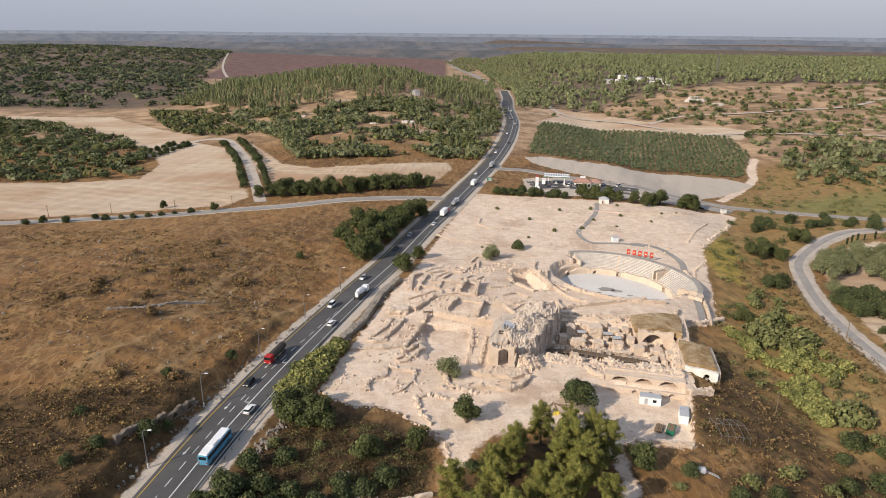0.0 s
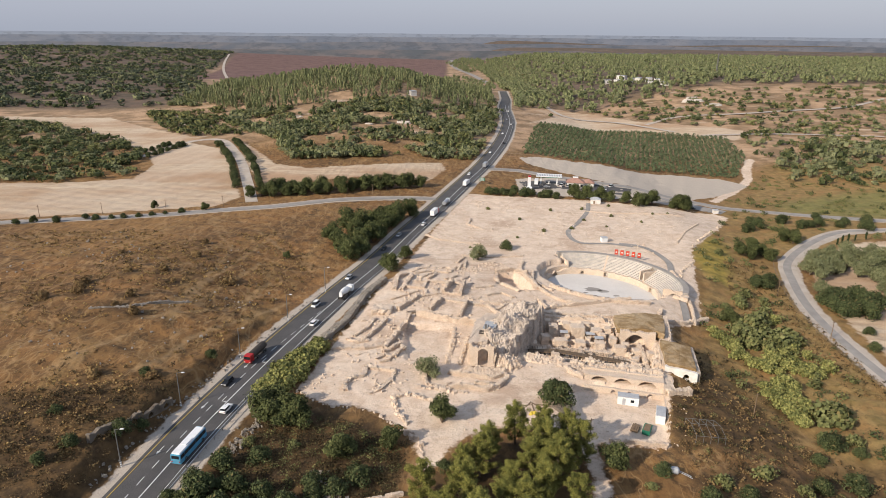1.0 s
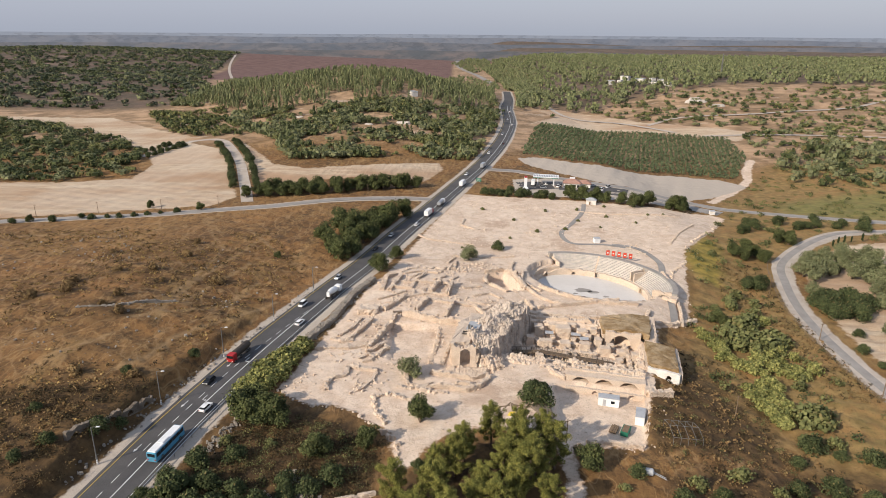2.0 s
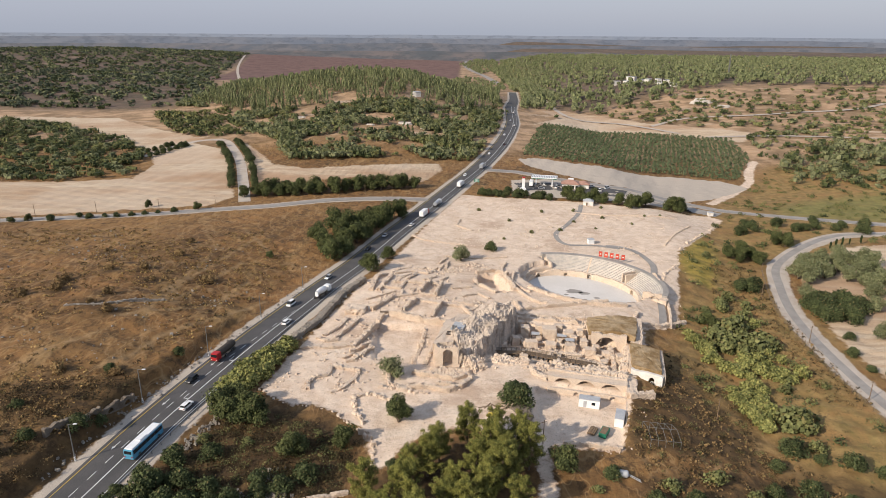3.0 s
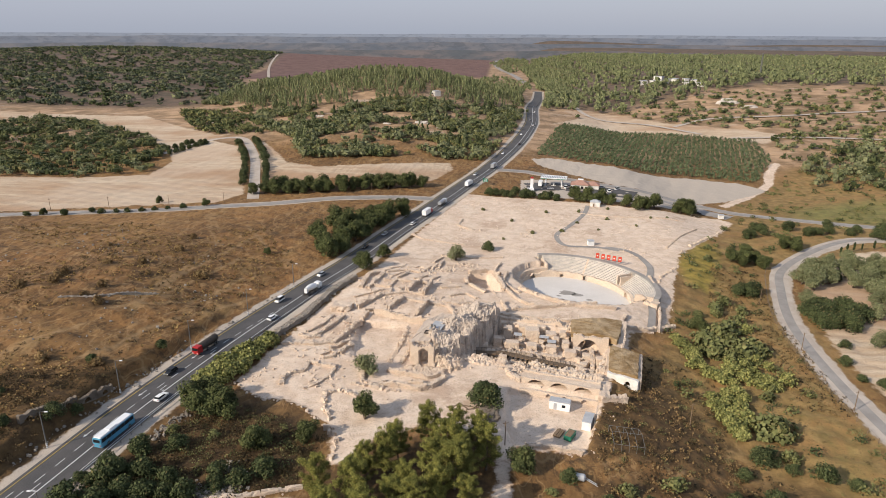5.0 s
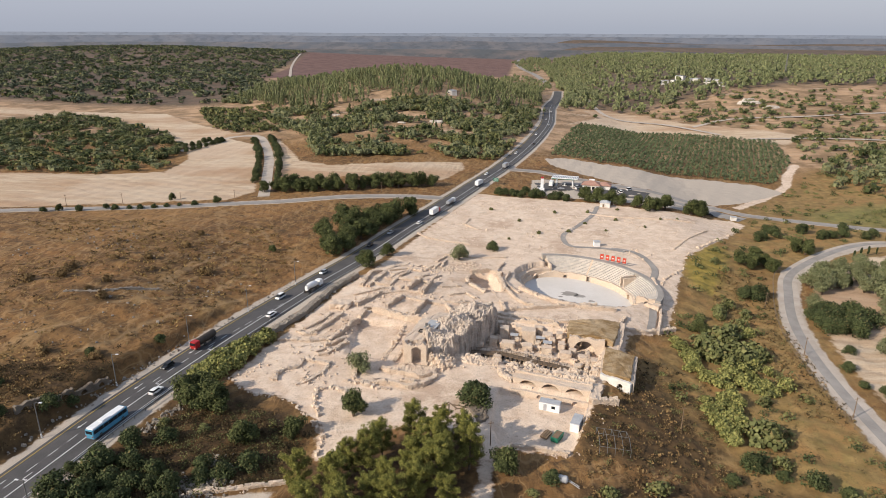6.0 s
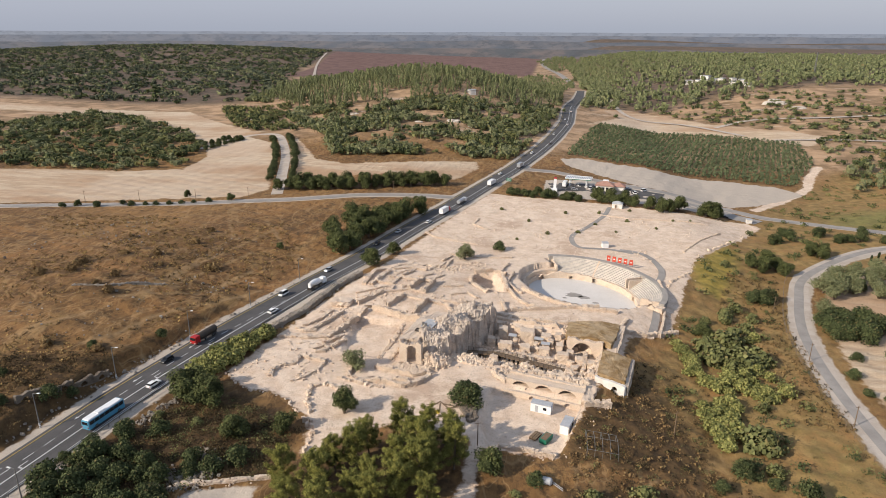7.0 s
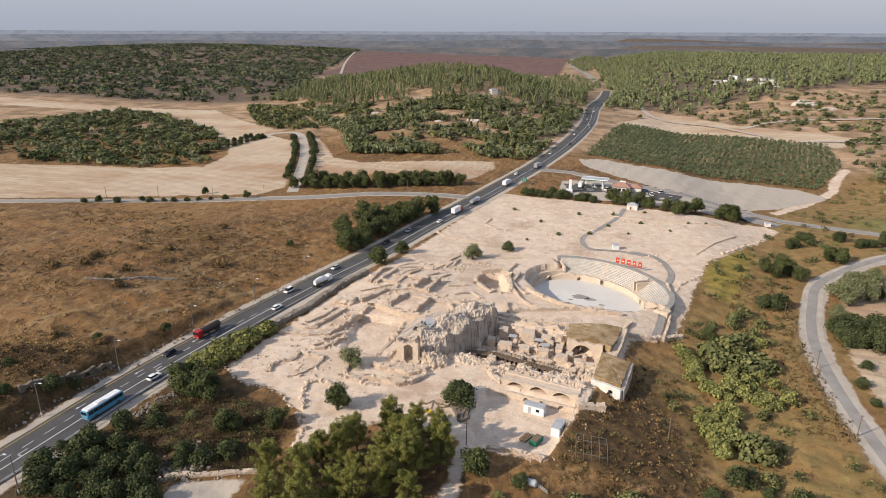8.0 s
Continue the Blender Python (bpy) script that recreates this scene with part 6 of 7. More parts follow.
walkway = tagged(new("footbridge"), "dark steel and timber footbridge over the baths", "footbridge")
deck_path, _ = resample([(30.5, 193.2), (45, 193.6), (57.5, 189), (67, 185.8)], 1.6)
for a, b in zip(deck_path, deck_path[1:]):
    m, d = (a + b) / 2, b - a
    turn = math.degrees(math.atan2(d[1], d[0]))
    Solid().box(m[0], m[1], -10.75, np.linalg.norm(d) + 0.02, 2.3, 0.22, turn).done("deck", "wood", walkway)
    e = np.array([-d[1], d[0]]) / np.linalg.norm(d)
    for s in (-1.15, 1.15):
        q, r = a + e * s, b + e * s
        o = Solid().rod((*q, -10.7), (*q, -9.45), 0.06)
        for h in (-9.45, -9.85, -10.25):
            o.rod((*q, h), (*r, h), 0.05 if h > -9.5 else 0.03)
        o.done("railing", "dark_steel", walkway)
    Solid().box(m[0], m[1], -12.8, 0.3, 1.6, 2.1, turn).done("support", "dark_steel", walkway)

for outline, crest in (([(29.5, 183), (38, 179.5), (46, 181), (47, 185.5), (36, 187.5), (30, 187.5)], -8.2), ([(45.5, 175.5), (51, 176.5), (52, 183), (47, 184)], -8.4), ([(52, 183.5), (58, 182), (60, 185.5), (53, 187)], -9.4), ([(62, 181), (70, 178.5), (71, 182.5), (64, 184.5)], -9.2)):
    heap = crag_field("ruined_mass", outline, -12.8, lambda x, y: crest, "masonry", "", None, 0.55, 1.0)
    tagged(heap, "broken mass of pale masonry beside the baths", "ruin", "broken masonry")
for x, y, w, d, t in ((37, 205, 2.2, 2.4, -8.8), (44, 212, 3.0, 2.0, -7.6), (51, 211, 2.6, 2.2, -8.4), (58, 210.5, 3.0, 2.4, -8.0), (65, 207, 2.4, 2.2, -8.2), (44.5, 191, 2.4, 1.6, -10.2), (62.5, 203.5, 2.0, 1.8, -9.0), (69, 197.5, 2.4, 1.8, -9.6), (53, 192, 1.8, 1.4, -10.6), (75.5, 190, 2.6, 2.6, -9.0)):
    rock_mass("ruined_pier", [(x - w / 2, y - d / 2), (x + w / 2, y - d / 2 - 0.3), (x + w / 2, y + d / 2), (x - w / 2, y + d / 2 + 0.2)], -13, t, "masonry", "square ruined pier of pale masonry in the baths", rough=0.18, slope=0.04)

# ---- vaulted hall with its grassy roof ----
vault = tagged(new("vaulted_hall"), "half-ruined vaulted hall with dry grass on the roof", "ruin")
arch_wall("front", [(68, 201.6), (79.5, 199.2)], -13, -6.6, 1.2, [(5.2, 6.6, 4.9, 0.4)], "masonry", vault, "pale front with one broad arch", 0.4)
rock_mass("roof", [(67.5, 203), (68.5, 213), (77, 214.5), (86.5, 214.5), (84, 204), (82, 197.5), (79.5, 200)], -8.3, lambda x, y: -6.4 + 0.5 * math.sin((x - 68) / 16 * 3.1), "grass_roof", "flat roof overgrown with dry grass", vault, 0.35)
arch_wall("back", [(68.5, 212.5), (85.5, 213.5)], -13, -8.2, 1.0, [], "masonry", vault)
arch_wall("side", [(68.2, 203), (68.8, 212)], -13, -8.2, 1.0, [], "masonry", vault)
arch_wall("inner_side", [(78.5, 200.4), (80.5, 212)], -13, -8.2, 1.2, [], "masonry", vault)
rock_mass("east_wall", [(78.8, 192), (82.5, 191), (85, 200), (88.2, 214), (84.4, 214.6), (82, 203)], -15.5, lambda x, y: -6.6 - 0.09 * (214 - y), "masonry", "thick weathered outer wall", vault, 0.5, 0.03)
crag_field("south_wall", [(72, 179.5), (77, 178.4), (81, 191), (77, 193.5)], -13, lambda x, y: -8.2, "masonry", "", vault, 0.5, 1.0)
chamber = tagged(new("whitewashed_vault"), "small vaulted building with whitewashed arches and grassy roof", "ruin")
rock_mass("roof", [(76.2, 178.3), (83.7, 173.3), (87.4, 189), (79, 193.2)], -8.0, lambda x, y: -6.3 + 0.4 * math.sin((x - 76) / 3.4), "grass_roof", "dry grass roof", chamber, 0.25)
arch_wall("white_front", [(75.8, 177.6), (83.9, 172.2)], -14.5, -6.9, 1.0, [(2.0, 2.8, 3.6, 2.4), (6.6, 1.4, 1.6, 5.0)], "plaster", chamber, "whitewashed front with two arches", 0.2)
rock_mass("east_side", [(83, 173.6), (84.8, 172.6), (88.4, 189), (86.8, 190)], -16.5, -6.8, "rough_rock", "", chamber, 0.35)
arch_wall("west_side", [(76, 178.4), (78.4, 192.4)], -13.5, -7.6, 0.9, [], "masonry", chamber)
arch_wall("rear", [(79, 192.6), (87, 188.8)], -14.5, -7.6, 0.9, [], "masonry", chamber)
# ---- the hall with three wide arches over the work yard ----
hall = tagged(new("arched_hall"), "long pale hall front with three broad arches", "ruin")
arch_wall("front_wall", [(49, 169), (59.5, 166.6), (71, 163.6)], -11.4, -8.9, 0.9, [(8.6, 1.0, 1.5, 0.6), (13.2, 0.9, 1.2, 1.0), (19.0, 1.2, 1.8, 0.6)], "masonry", hall, "plastered lower wall with small arched doors", 0.15)
arch_wall("arcade", [(49.7, 172), (60.1, 169.7), (71.9, 166.7)], -11.4, -6.7, 1.0, [(4.4, 5.8, 4.2, 0.2), (11.2, 6.0, 4.2, 0.2), (18.2, 6.0, 4.2, 0.2)], "masonry", hall, "wall with three broad arches", 0.12)
arch_wall("rear_arcade", [(50.4, 175.4), (60.8, 173), (72.6, 170)], -11.4, -6.3, 1.0, [], "masonry", hall, "", 0.3)
rock_mass("roof", [(49.6, 172.2), (60, 169.9), (72, 166.9), (72.8, 170.2), (61, 173.2), (50.3, 175.6)], -7.6, -6.9, "masonry", "flat stone roof behind the arches", hall, 0.2)
crag_field("rear_terrace", [(51.5, 177.6), (62, 175.2), (74, 172), (75.8, 176.5), (64, 180), (53, 182)], -12.5, lambda x, y: -7.4 - 0.1 * (y - 175), "masonry", "", hall, 0.4, 1.2)
rock_mass("end_pier", [(70.9, 163), (74, 162.5), (76, 171.5), (72.6, 172)], -13, -7.2, "masonry", "", hall, 0.4)
rubble_wall([(45.5, 176), (49.4, 172)], 1.6, 1.2)
arch_wall("yard_wall", [(71.4, 163.4), (69.4, 155), (66.4, 141), (63.6, 138.2)], -15, -9.0, 0.8, [], "masonry", None, "", 0.25)
tagged(bpy.data.objects["yard_wall"], "pale stone wall round the work yard", "wall")
rubble_wall([(63.4, 138.4), (57, 139.4), (50, 140.2)], 1.2, 0.9)
rubble_wall([(72, 163), (79, 165)], 2.0, 1.4)

# ---- places far off ----
OUTCROPS = [(-138, 644, 3), (-33, 621, 4.5), (-14, 610, 2.5), (322, 838, 9), (338, 814, 7), (326, 856, 5), (-64, 608, 2.2), (-152, 655, 1.6)]
VILLAGE = [(283, 1040), (262, 1050), (296, 1030), (272, 1030), (285, 1010), (300, 1012), (306, 972), (318, 980), (322, 955), (312, 1000), (-31, 748), (292, 1080)]
FAR_ROAD = [(100, 1400), (95, 1504), (76, 1756), (37, 2043), (22, 2338), (40, 2600)]
FAR_TRACKS = [[(145, 1000), (144, 946), (153, 814), (208, 757), (252, 695)], [(234, 738), (276, 765), (342, 769), (419, 789), (499, 810), (578, 860)], [(275, 675), (364, 677), (460, 670)], [(-283, 715), (-258, 658)], [(-700, 2200), (-574, 1751), (-420, 1300)]]

# ---- vehicles ----
ROAD_LINE = np.array(curve_points(HIGHWAY, 2.0))


def on_road(y, offset):
    """Place and heading on the highway at a given northing."""
    i = int(np.argmin(abs(ROAD_LINE[:, 1] - y)))
    d = ROAD_LINE[min(i + 2, len(ROAD_LINE) - 1)] - ROAD_LINE[max(i - 2, 0)]
    d /= np.linalg.norm(d)
    p = ROAD_LINE[i] + np.array([d[1], -d[0]]) * offset
    e = [ROAD_LINE[i] + np.array([d[1], -d[0]]) * k for k in (-8.0, 4.6)]
    z = 0.5 * up(*p) + 0.5 * max(up(*e[0]), up(*e[1]), up(*ROAD_LINE[i])) + 0.2
    return p[0], p[1], z, math.degrees(math.atan2(d[1], d[0]))


def loft(profile, half, inset=0.12):
    """A body from a side profile (x, z), narrowed towards its top."""
    zs = [p[1] for p in profile]
    lo, hi = min(zs), max(zs)
    v, n = [], len(profile)
    for s in (-1, -0.86, 0.86, 1):
        for x, z in profile:
            t = (z - lo) / (hi - lo)
            w = half * (1 - inset * t * t)
            v.append((x * (1.0 if abs(s) < 0.9 else 0.985), s * w, z - (0.05 * (hi - lo) * t if abs(s) > 0.9 else 0)))
    f = []
    for k in range(3):
        for i in range(n):
            f.append((k * n + i, k * n + (i + 1) % n, (k + 1) * n + (i + 1) % n, (k + 1) * n + i))
    f += [tuple(range(n - 1, -1, -1)), tuple(range(3 * n, 4 * n))]
    return v, f


def wheels(root, xs, half, r=0.33):
    for x in xs:
        for s in (-1, 1):
            w = Solid().rod((x, s * half, r), (x, s * (half - 0.24), r), r, 12).done("wheel", "rubber", root)
            Solid().rod((x, s * (half + 0.012), r), (x, s * half, r), r * 0.58, 10).done("rim", "steel", w)


def car(paint, label, where, flip=False, van=False):
    root = tagged(new("car"), label, "car", "road traffic")
    roof = 1.95 if van else 1.46
    body = [(-2.15, 0.35), (-2.2, 0.85), (-2.05, 1.0), (0.95, 1.0), (2.05, 0.86), (2.2, 0.6), (2.15, 0.35)]
    cabin = [(-1.95, 0.98), (-1.75, roof), (0.35 if not van else 0.9, roof), (1.1 if not van else 1.55, 0.98)]
    make("body", *loft(body, 0.9, 0.06), paint, root)
    make("cabin", *loft(cabin, 0.82, 0.16), "glass", root, "dark window glass")
    make("roof", *loft([(-1.72, roof - 0.03), (-1.66, roof + 0.04), (0.28 if not van else 0.8, roof + 0.04), (0.36 if not van else 0.92, roof - 0.03)], 0.70, 0.05), paint, root)
    for s in (-1, 1):
        Solid().box(2.14, s * 0.62, 0.62, 0.1, 0.34, 0.16).done("headlight", "white_paint", root)
        Solid().box(-2.17, s * 0.66, 0.7, 0.08, 0.26, 0.18).done("tail_light", "red_paint", root)
        Solid().box(0.85, s * 0.95, 0.98, 0.12, 0.2, 0.14).done("mirror", paint, root)
    wheels(root, (-1.35, 1.38), 0.92)
    x, y, z, a = where
    root.matrix_basis = pose(x, y, z, 0, 0, a + (180 if flip else 0))
    return root


def truck(load, paint, label, where, flip=False):
    root = tagged(new("truck"), label, "truck", "road traffic")
    make("cab", *loft([(3.2, 0.6), (5.3, 0.6), (5.4, 1.6), (5.15, 2.9), (3.2, 2.95)], 1.2, 0.06), paint, root)
    Solid().box(5.22, 0, 1.75, 0.3, 2.0, 0.85).done("windscreen", "glass", root)
    Solid().box(-0.9, 0, 0.65, 8.6, 0.9, 0.3).done("chassis", "dark_steel", root)
    if load == "tank":
        Solid().rod((-5.0, 0, 2.0), (2.9, 0, 2.0), 1.15, 16).done("tank", "silver_paint" if paint != "red_paint" else "dark_steel", root, "cylindrical tank")
    elif load == "mixer":
        v, f = tube([(0, 0, -4.2), (0, 0, -2.6), (0, 0, -0.5), (0, 0, 1.6), (0, 0, 2.6)], [0.6, 1.1, 1.3, 1.1, 0.6], 14)
        make("drum", [(z, x, y + 2.3 + (-0.09 * z)) for x, y, z in v], f, "white_paint", root, "white mixer drum")
        Solid().box(-4.3, 0, 1.2, 0.8, 1.2, 1.8).done("chute", "white_paint", root)
    else:
        Solid().box(-1.2, 0, 0.95, 8.2, 2.45, 2.75, 0, 0.99).done("cargo_box", "white_paint" if load == "box" else "silver_paint", root)
    wheels(root, (-4.2, -3.0, 0.6, 4.2), 1.2, 0.5)
    for s in (-1, 1):
        Solid().box(5.36, s * 0.85, 0.8, 0.1, 0.4, 0.22).done("headlight", "white_paint", root)
    x, y, z, a = where
    root.matrix_basis = pose(x, y, z, 0, 0, a + (180 if flip else 0))
    return root


def bus(where):
    root = tagged(new("bus"), "long blue coach with a white roof on the highway", "bus", "road traffic")
    make("body", *loft([(-5.9, 0.4), (-6.0, 1.9), (-5.9, 2.9), (5.8, 2.9), (6.0, 1.6), (5.95, 0.4)], 1.27, 0.03), "blue_paint", root)
    make("roof", *loft([(-5.7, 2.86), (-5.6, 3.2), (5.3, 3.2), (5.6, 2.86)], 1.12, 0.08), "white_paint", root, "white roof")
    Solid().box(-1.0, 0, 3.18, 2.6, 1.6, 0.22).done("roof_unit", "white_paint", root)
    for s in (-1, 1):
        for k in range(7):
            Solid().box(-4.8 + 1.6 * k, s * 1.25, 1.65, 1.5, 0.05, 1.0).done("window", "glass", root)
        Solid().box(5.98, s * 0.9, 0.75, 0.08, 0.4, 0.25).done("headlight", "white_paint", root)
        Solid().box(-6.0, s * 0.95, 0.9, 0.08, 0.3, 0.3).done("tail_light", "red_paint", root)
    Solid().box(5.93, 0, 1.45, 0.14, 2.1, 1.2).done("windscreen", "glass", root)
    Solid().box(-5.96, 0, 1.8, 0.12, 1.9, 0.8).done("rear_window", "glass", root)
    wheels(root, (-3.6, 3.9), 1.27, 0.5)
    x, y, z, a = where
    root.matrix_basis = pose(x, y, z, 0, 0, a)


bus(on_road(134.5, 2.1))
car("white_paint", "white estate car driving on the highway", on_road(151.9, 2.0))
car("black_paint", "black hatchback driving on the highway", on_road(163.5, -4.9), True)
truck("tank", "red_paint", "red-cabbed tanker lorry on the highway", on_road(181, -4.9), True)
car("white_paint", "white saloon car driving on the highway", on_road(206.5, 2.0))
car("white_paint", "white van driving on the highway", on_road(219.5, -4.6), True, True)
truck("mixer", "white_paint", "white concrete mixer lorry on the highway", on_road(232, 1.9))
car("silver_paint", "silver saloon car driving on the highway", on_road(249, -4.6), True)
car("black_paint", "dark saloon car driving on the highway", on_road(290, -4.6), True)
car("silver_paint", "silver car driving on the highway", on_road(313, -4.2), True)
car("white_paint", "white car driving on the highway", on_road(336, 2.0))
truck("box", "red_paint", "white box lorry with a red cab on the highway", on_road(357, 1.9))
truck("tank", "white_paint", "white tanker lorry on the highway", on_road(380, 1.9))
truck("box", "white_paint", "white box lorry on the highway", on_road(430, 1.9))
car("white_paint", "white car driving on the highway", on_road(462, -3.8), True)
truck("grey", "white_paint", "grey box lorry on the highway", on_road(489, 1.9))
for y, o, c in ((540, -3.6, "white_paint"), (585, 1.9, "black_paint"), (631, -3.4, "white_paint"), (690, 1.9, "white_paint"), (722, -3.2, "silver_paint"), (790, 1.9, "white_paint")):
    car(c, "distant car driving on the highway", on_road(y, o), o < 0)


def arrow(y, offset, bent):
    x, yy, z, a = on_road(y, offset)
    o = Solid().box(-1.0, 0, 0.03, 2.4, 0.2, 0.012)
    if bent:
        o.box(0.4, 0.45, 0.03, 0.25, 0.9, 0.012).add([(0.1, 0.8, 0.045), (0.75, 0.8, 0.045), (0.42, 1.5, 0.045)], [(0, 1, 2)])
    else:
        o.add([(-2.0, -0.5, 0.045), (-2.0, 0.5, 0.045), (-3.2, 0, 0.045)], [(0, 2, 1)])
    ob = o.done("lane_arrow", "white_line", road)
    ob.matrix_basis = pose(x, yy, z, 0, 0, a + (180 if bent else 0))


for y in (112, 135, 156, 178):
    arrow(y, -1.5, True)
    arrow(y - 1.5, -4.9, False)


def street_lamp(x, y, toward, tall=10.2):
    root = tagged(new("street_lamp"), "grey steel street lamp with a curved arm", "street lamp", "street lamps")
    v, f = tube([(0, 0, -0.3), (0, 0, tall * 0.5), (0, 0, tall)], [0.17, 0.14, 0.10], 8)
    make("pole", v, f, "steel", root)
    Solid().rod((0, 0, tall), (1.2, 0, tall + 0.15), 0.05).done("arm", "steel", root)
    Solid().box(1.6, 0, tall + 0.06, 0.95, 0.34, 0.16, 0, 0.7).done("lamp_head", "white_paint", root, "pale lamp head")
    o = Solid()
    for k in range(3):
        o.box(0, 0, 0.1 + 0.5 * k, 0.34, 0.34, 0.25)
    o.done("striped_base", "white_paint", root, "white painted base bands")
    root.matrix_basis = pose(x, y, up(x, y), 0, 0, toward)


for x, y in ((-68.4, 127.4), (-64.1, 152.7), (-56.2, 180.3), (-47.8, 208), (-39.5, 236)):
    street_lamp(x, y, 5)
street_lamp(-50.5, 101, 175)


def utility_pole(x, y, tall, label="weathered wooden utility pole beside the field"):
    root = tagged(new("utility_pole"), label, "utility pole", "utility poles")
    v, f = tube([(0, 0, -0.3), (0, 0, tall)], [0.15, 0.1], 7)
    make("pole", v, f, "wood", root)
    Solid().box(0, 0, tall - 0.6, 1.5, 0.12, 0.12).done("crossarm", "wood", root)
    root.matrix_basis = pose(x, y, up(x, y), 0, 0, 20)


for x, y in ((-150, 352), (-121, 362), (-182, 344), (-212, 336), (-38, 395), (151, 258), (149.5, 215), (148, 176), (96, 160), (44.5, 140)):
    utility_pole(x, y, 7.0)

# ---- filling station ----
station = tagged(new("filling_station_canopy"), "white slatted filling station canopy with a green edge", "canopy")
ux, uy = Vector((math.cos(radians(-10)), math.sin(radians(-10)), 0)), Vector((-math.sin(radians(-10)), math.cos(radians(-10)), 0))
mid_canopy = Vector((80, 443, 0))


def on_canopy(u, v):
    return mid_canopy + ux * u + uy * v


Solid().box(80, 443, -4.5, 17, 8.5, 0.35, -10).done("roof", "tarp", station)
for u, v, wide, deep in ((0, -4.3, 17.4, 0.3), (0, 4.3, 17.4, 0.3), (-8.6, 0, 0.3, 8.9), (8.6, 0, 0.3, 8.9)):
    q = on_canopy(u, v)
    Solid().box(q.x, q.y, -4.75, wide, deep, 0.95, -10).done("fascia", "white_paint", station)
q = on_canopy(0, -4.48)
Solid().box(q.x, q.y, -4.7, 17.2, 0.06, 0.35, -10).done("green_band", "green_paint", station, "green edge band")
for k in range(14):
    q = on_canopy(-7.6 + 1.17 * k, 0)
    Solid().box(q.x, q.y, -4.1, 0.42, 8.2, 0.22, -10).done("roof_rib", "white_paint", station)
for u, v in ((-5.5, -2.8), (5.5, -2.8), (-5.5, 2.8), (5.5, 2.8)):
    q = on_canopy(u, v)
    Solid().box(q.x, q.y, -11.2, 0.7, 0.7, 6.8, -10).done("column", "white_paint", station)
for u in (-5.5, 0, 5.5):
    q = on_canopy(u, 0)
    pump = tagged(new("fuel_pump"), "white fuel pump on a low island under the canopy", "fuel pump", "fuel pumps")
    Solid().box(q.x, q.y, up(q.x, q.y), 3.2, 1.2, 0.25, -10).done("island", "plaster", pump)
    Solid().box(q.x, q.y, up(q.x, q.y) + 0.25, 0.9, 0.6, 1.7, -10, 0.95).done("cabinet", "white_paint", pump)
    Solid().box(q.x, q.y - 0.32, up(q.x, q.y) + 1.2, 0.6, 0.06, 0.5, -10).done("display", "glass", pump)
shop = tagged(new("station_shop"), "low shop building under two red tiled roofs", "building")


def hip_roof(x, y, z, lx, ly, rise, turn, parent):
    """A hipped tile roof with a ridge and eaves."""
    c, w = math.cos(radians(turn)), math.sin(radians(turn))
    r = max(0.3, lx / 2 - ly / 2)
    p = [(-lx / 2, -ly / 2, 0), (lx / 2, -ly / 2, 0), (lx / 2, ly / 2, 0), (-lx / 2, ly / 2, 0), (-r, 0, rise), (r, 0, rise)]
    p += [(a, b, -0.25) for a, b, _ in p[:4]]
    v = [(x + a * c - b * w, y + a * w + b * c, z + h) for a, b, h in p]
    make("roof", v, [(0, 1, 5, 4), (1, 2, 5), (2, 3, 4, 5), (3, 0, 4), (6, 7, 1, 0), (7, 8, 2, 1), (8, 9, 3, 2), (9, 6, 0, 3), (9, 8, 7, 6)], "roof_tile", parent, "red tiled hip roof")


Solid().box(97.5, 439.2, -11.2, 11, 8, 4.0, -10).done("wall", "plaster", shop)
Solid().box(106.5, 440.6, -11.2, 8, 7, 3.4, -10).done("wing_wall", "plaster", shop)
hip_roof(97.5, 439.2, -7.2, 12.6, 9.6, 2.3, -10, shop)
hip_roof(106.5, 440.6, -7.8, 9.2, 8.4, 2.0, -10, shop)
Solid().box(98, 441, -5.3, 3.6, 1.6, 0.9, -10).done("roof_unit", "white_paint", shop, "white cooling unit on the roof")
for k in range(4):
    Solid().box(93.4 + 2.6 * k, 435.9 - 0.46 * k, -10.4, 1.7, 0.14, 2.0, -10).done("window", "glass", shop)
sign_tower = tagged(new("station_tower"), "white stepped station tower with a red cap", "tower")
Solid().box(63.5, 424, -11, 4.2, 4.2, 3.0).done("base", "white_paint", sign_tower)
Solid().box(64, 425.5, -11, 2.0, 2.0, 9.5, 0, 0.9).done("shaft", "white_paint", sign_tower)
Solid().box(64, 425.5, -1.6, 1.8, 1.8, 1.0).done("cap", "red_paint", sign_tower)
Solid().box(61.5, 417.5, -11, 5.5, 4.0, 3.0).done("annex", "white_paint", sign_tower)
hut = tagged(new("ticket_hut"), "small white gabled hut beside the path", "hut")
Solid().box(101.5, 392.5, -11, 6, 4.5, 3.0, -10).done("wall", "plaster", hut)
Solid().box(101.5, 392.5, -8, 6.6, 5.0, 1.2, -10, 0.3).done("roof", "tarp", hut)
Solid().box(100.2, 390.2, -10.8, 0.9, 0.15, 2.0, -10).done("door", "wood", hut)
for x, y, paint, a in ((88, 437, "white_paint", 60), (92, 436, "silver_paint", 70), (113, 443, "silver_paint", 20), (123, 440, "white_paint", 40), (77, 432, "silver_paint", 5), (166, 401, "black_paint", -15), (116, 431, "white_paint", 100)):
    car(paint, "parked car near the filling station", (x, y, up(x, y) + 0.1, a), van=paint == "white_paint")
truck("box", "green_paint", "parked lorry with a green cab at the pumps", (71, 441, up(71, 441) + 0.1, 80))
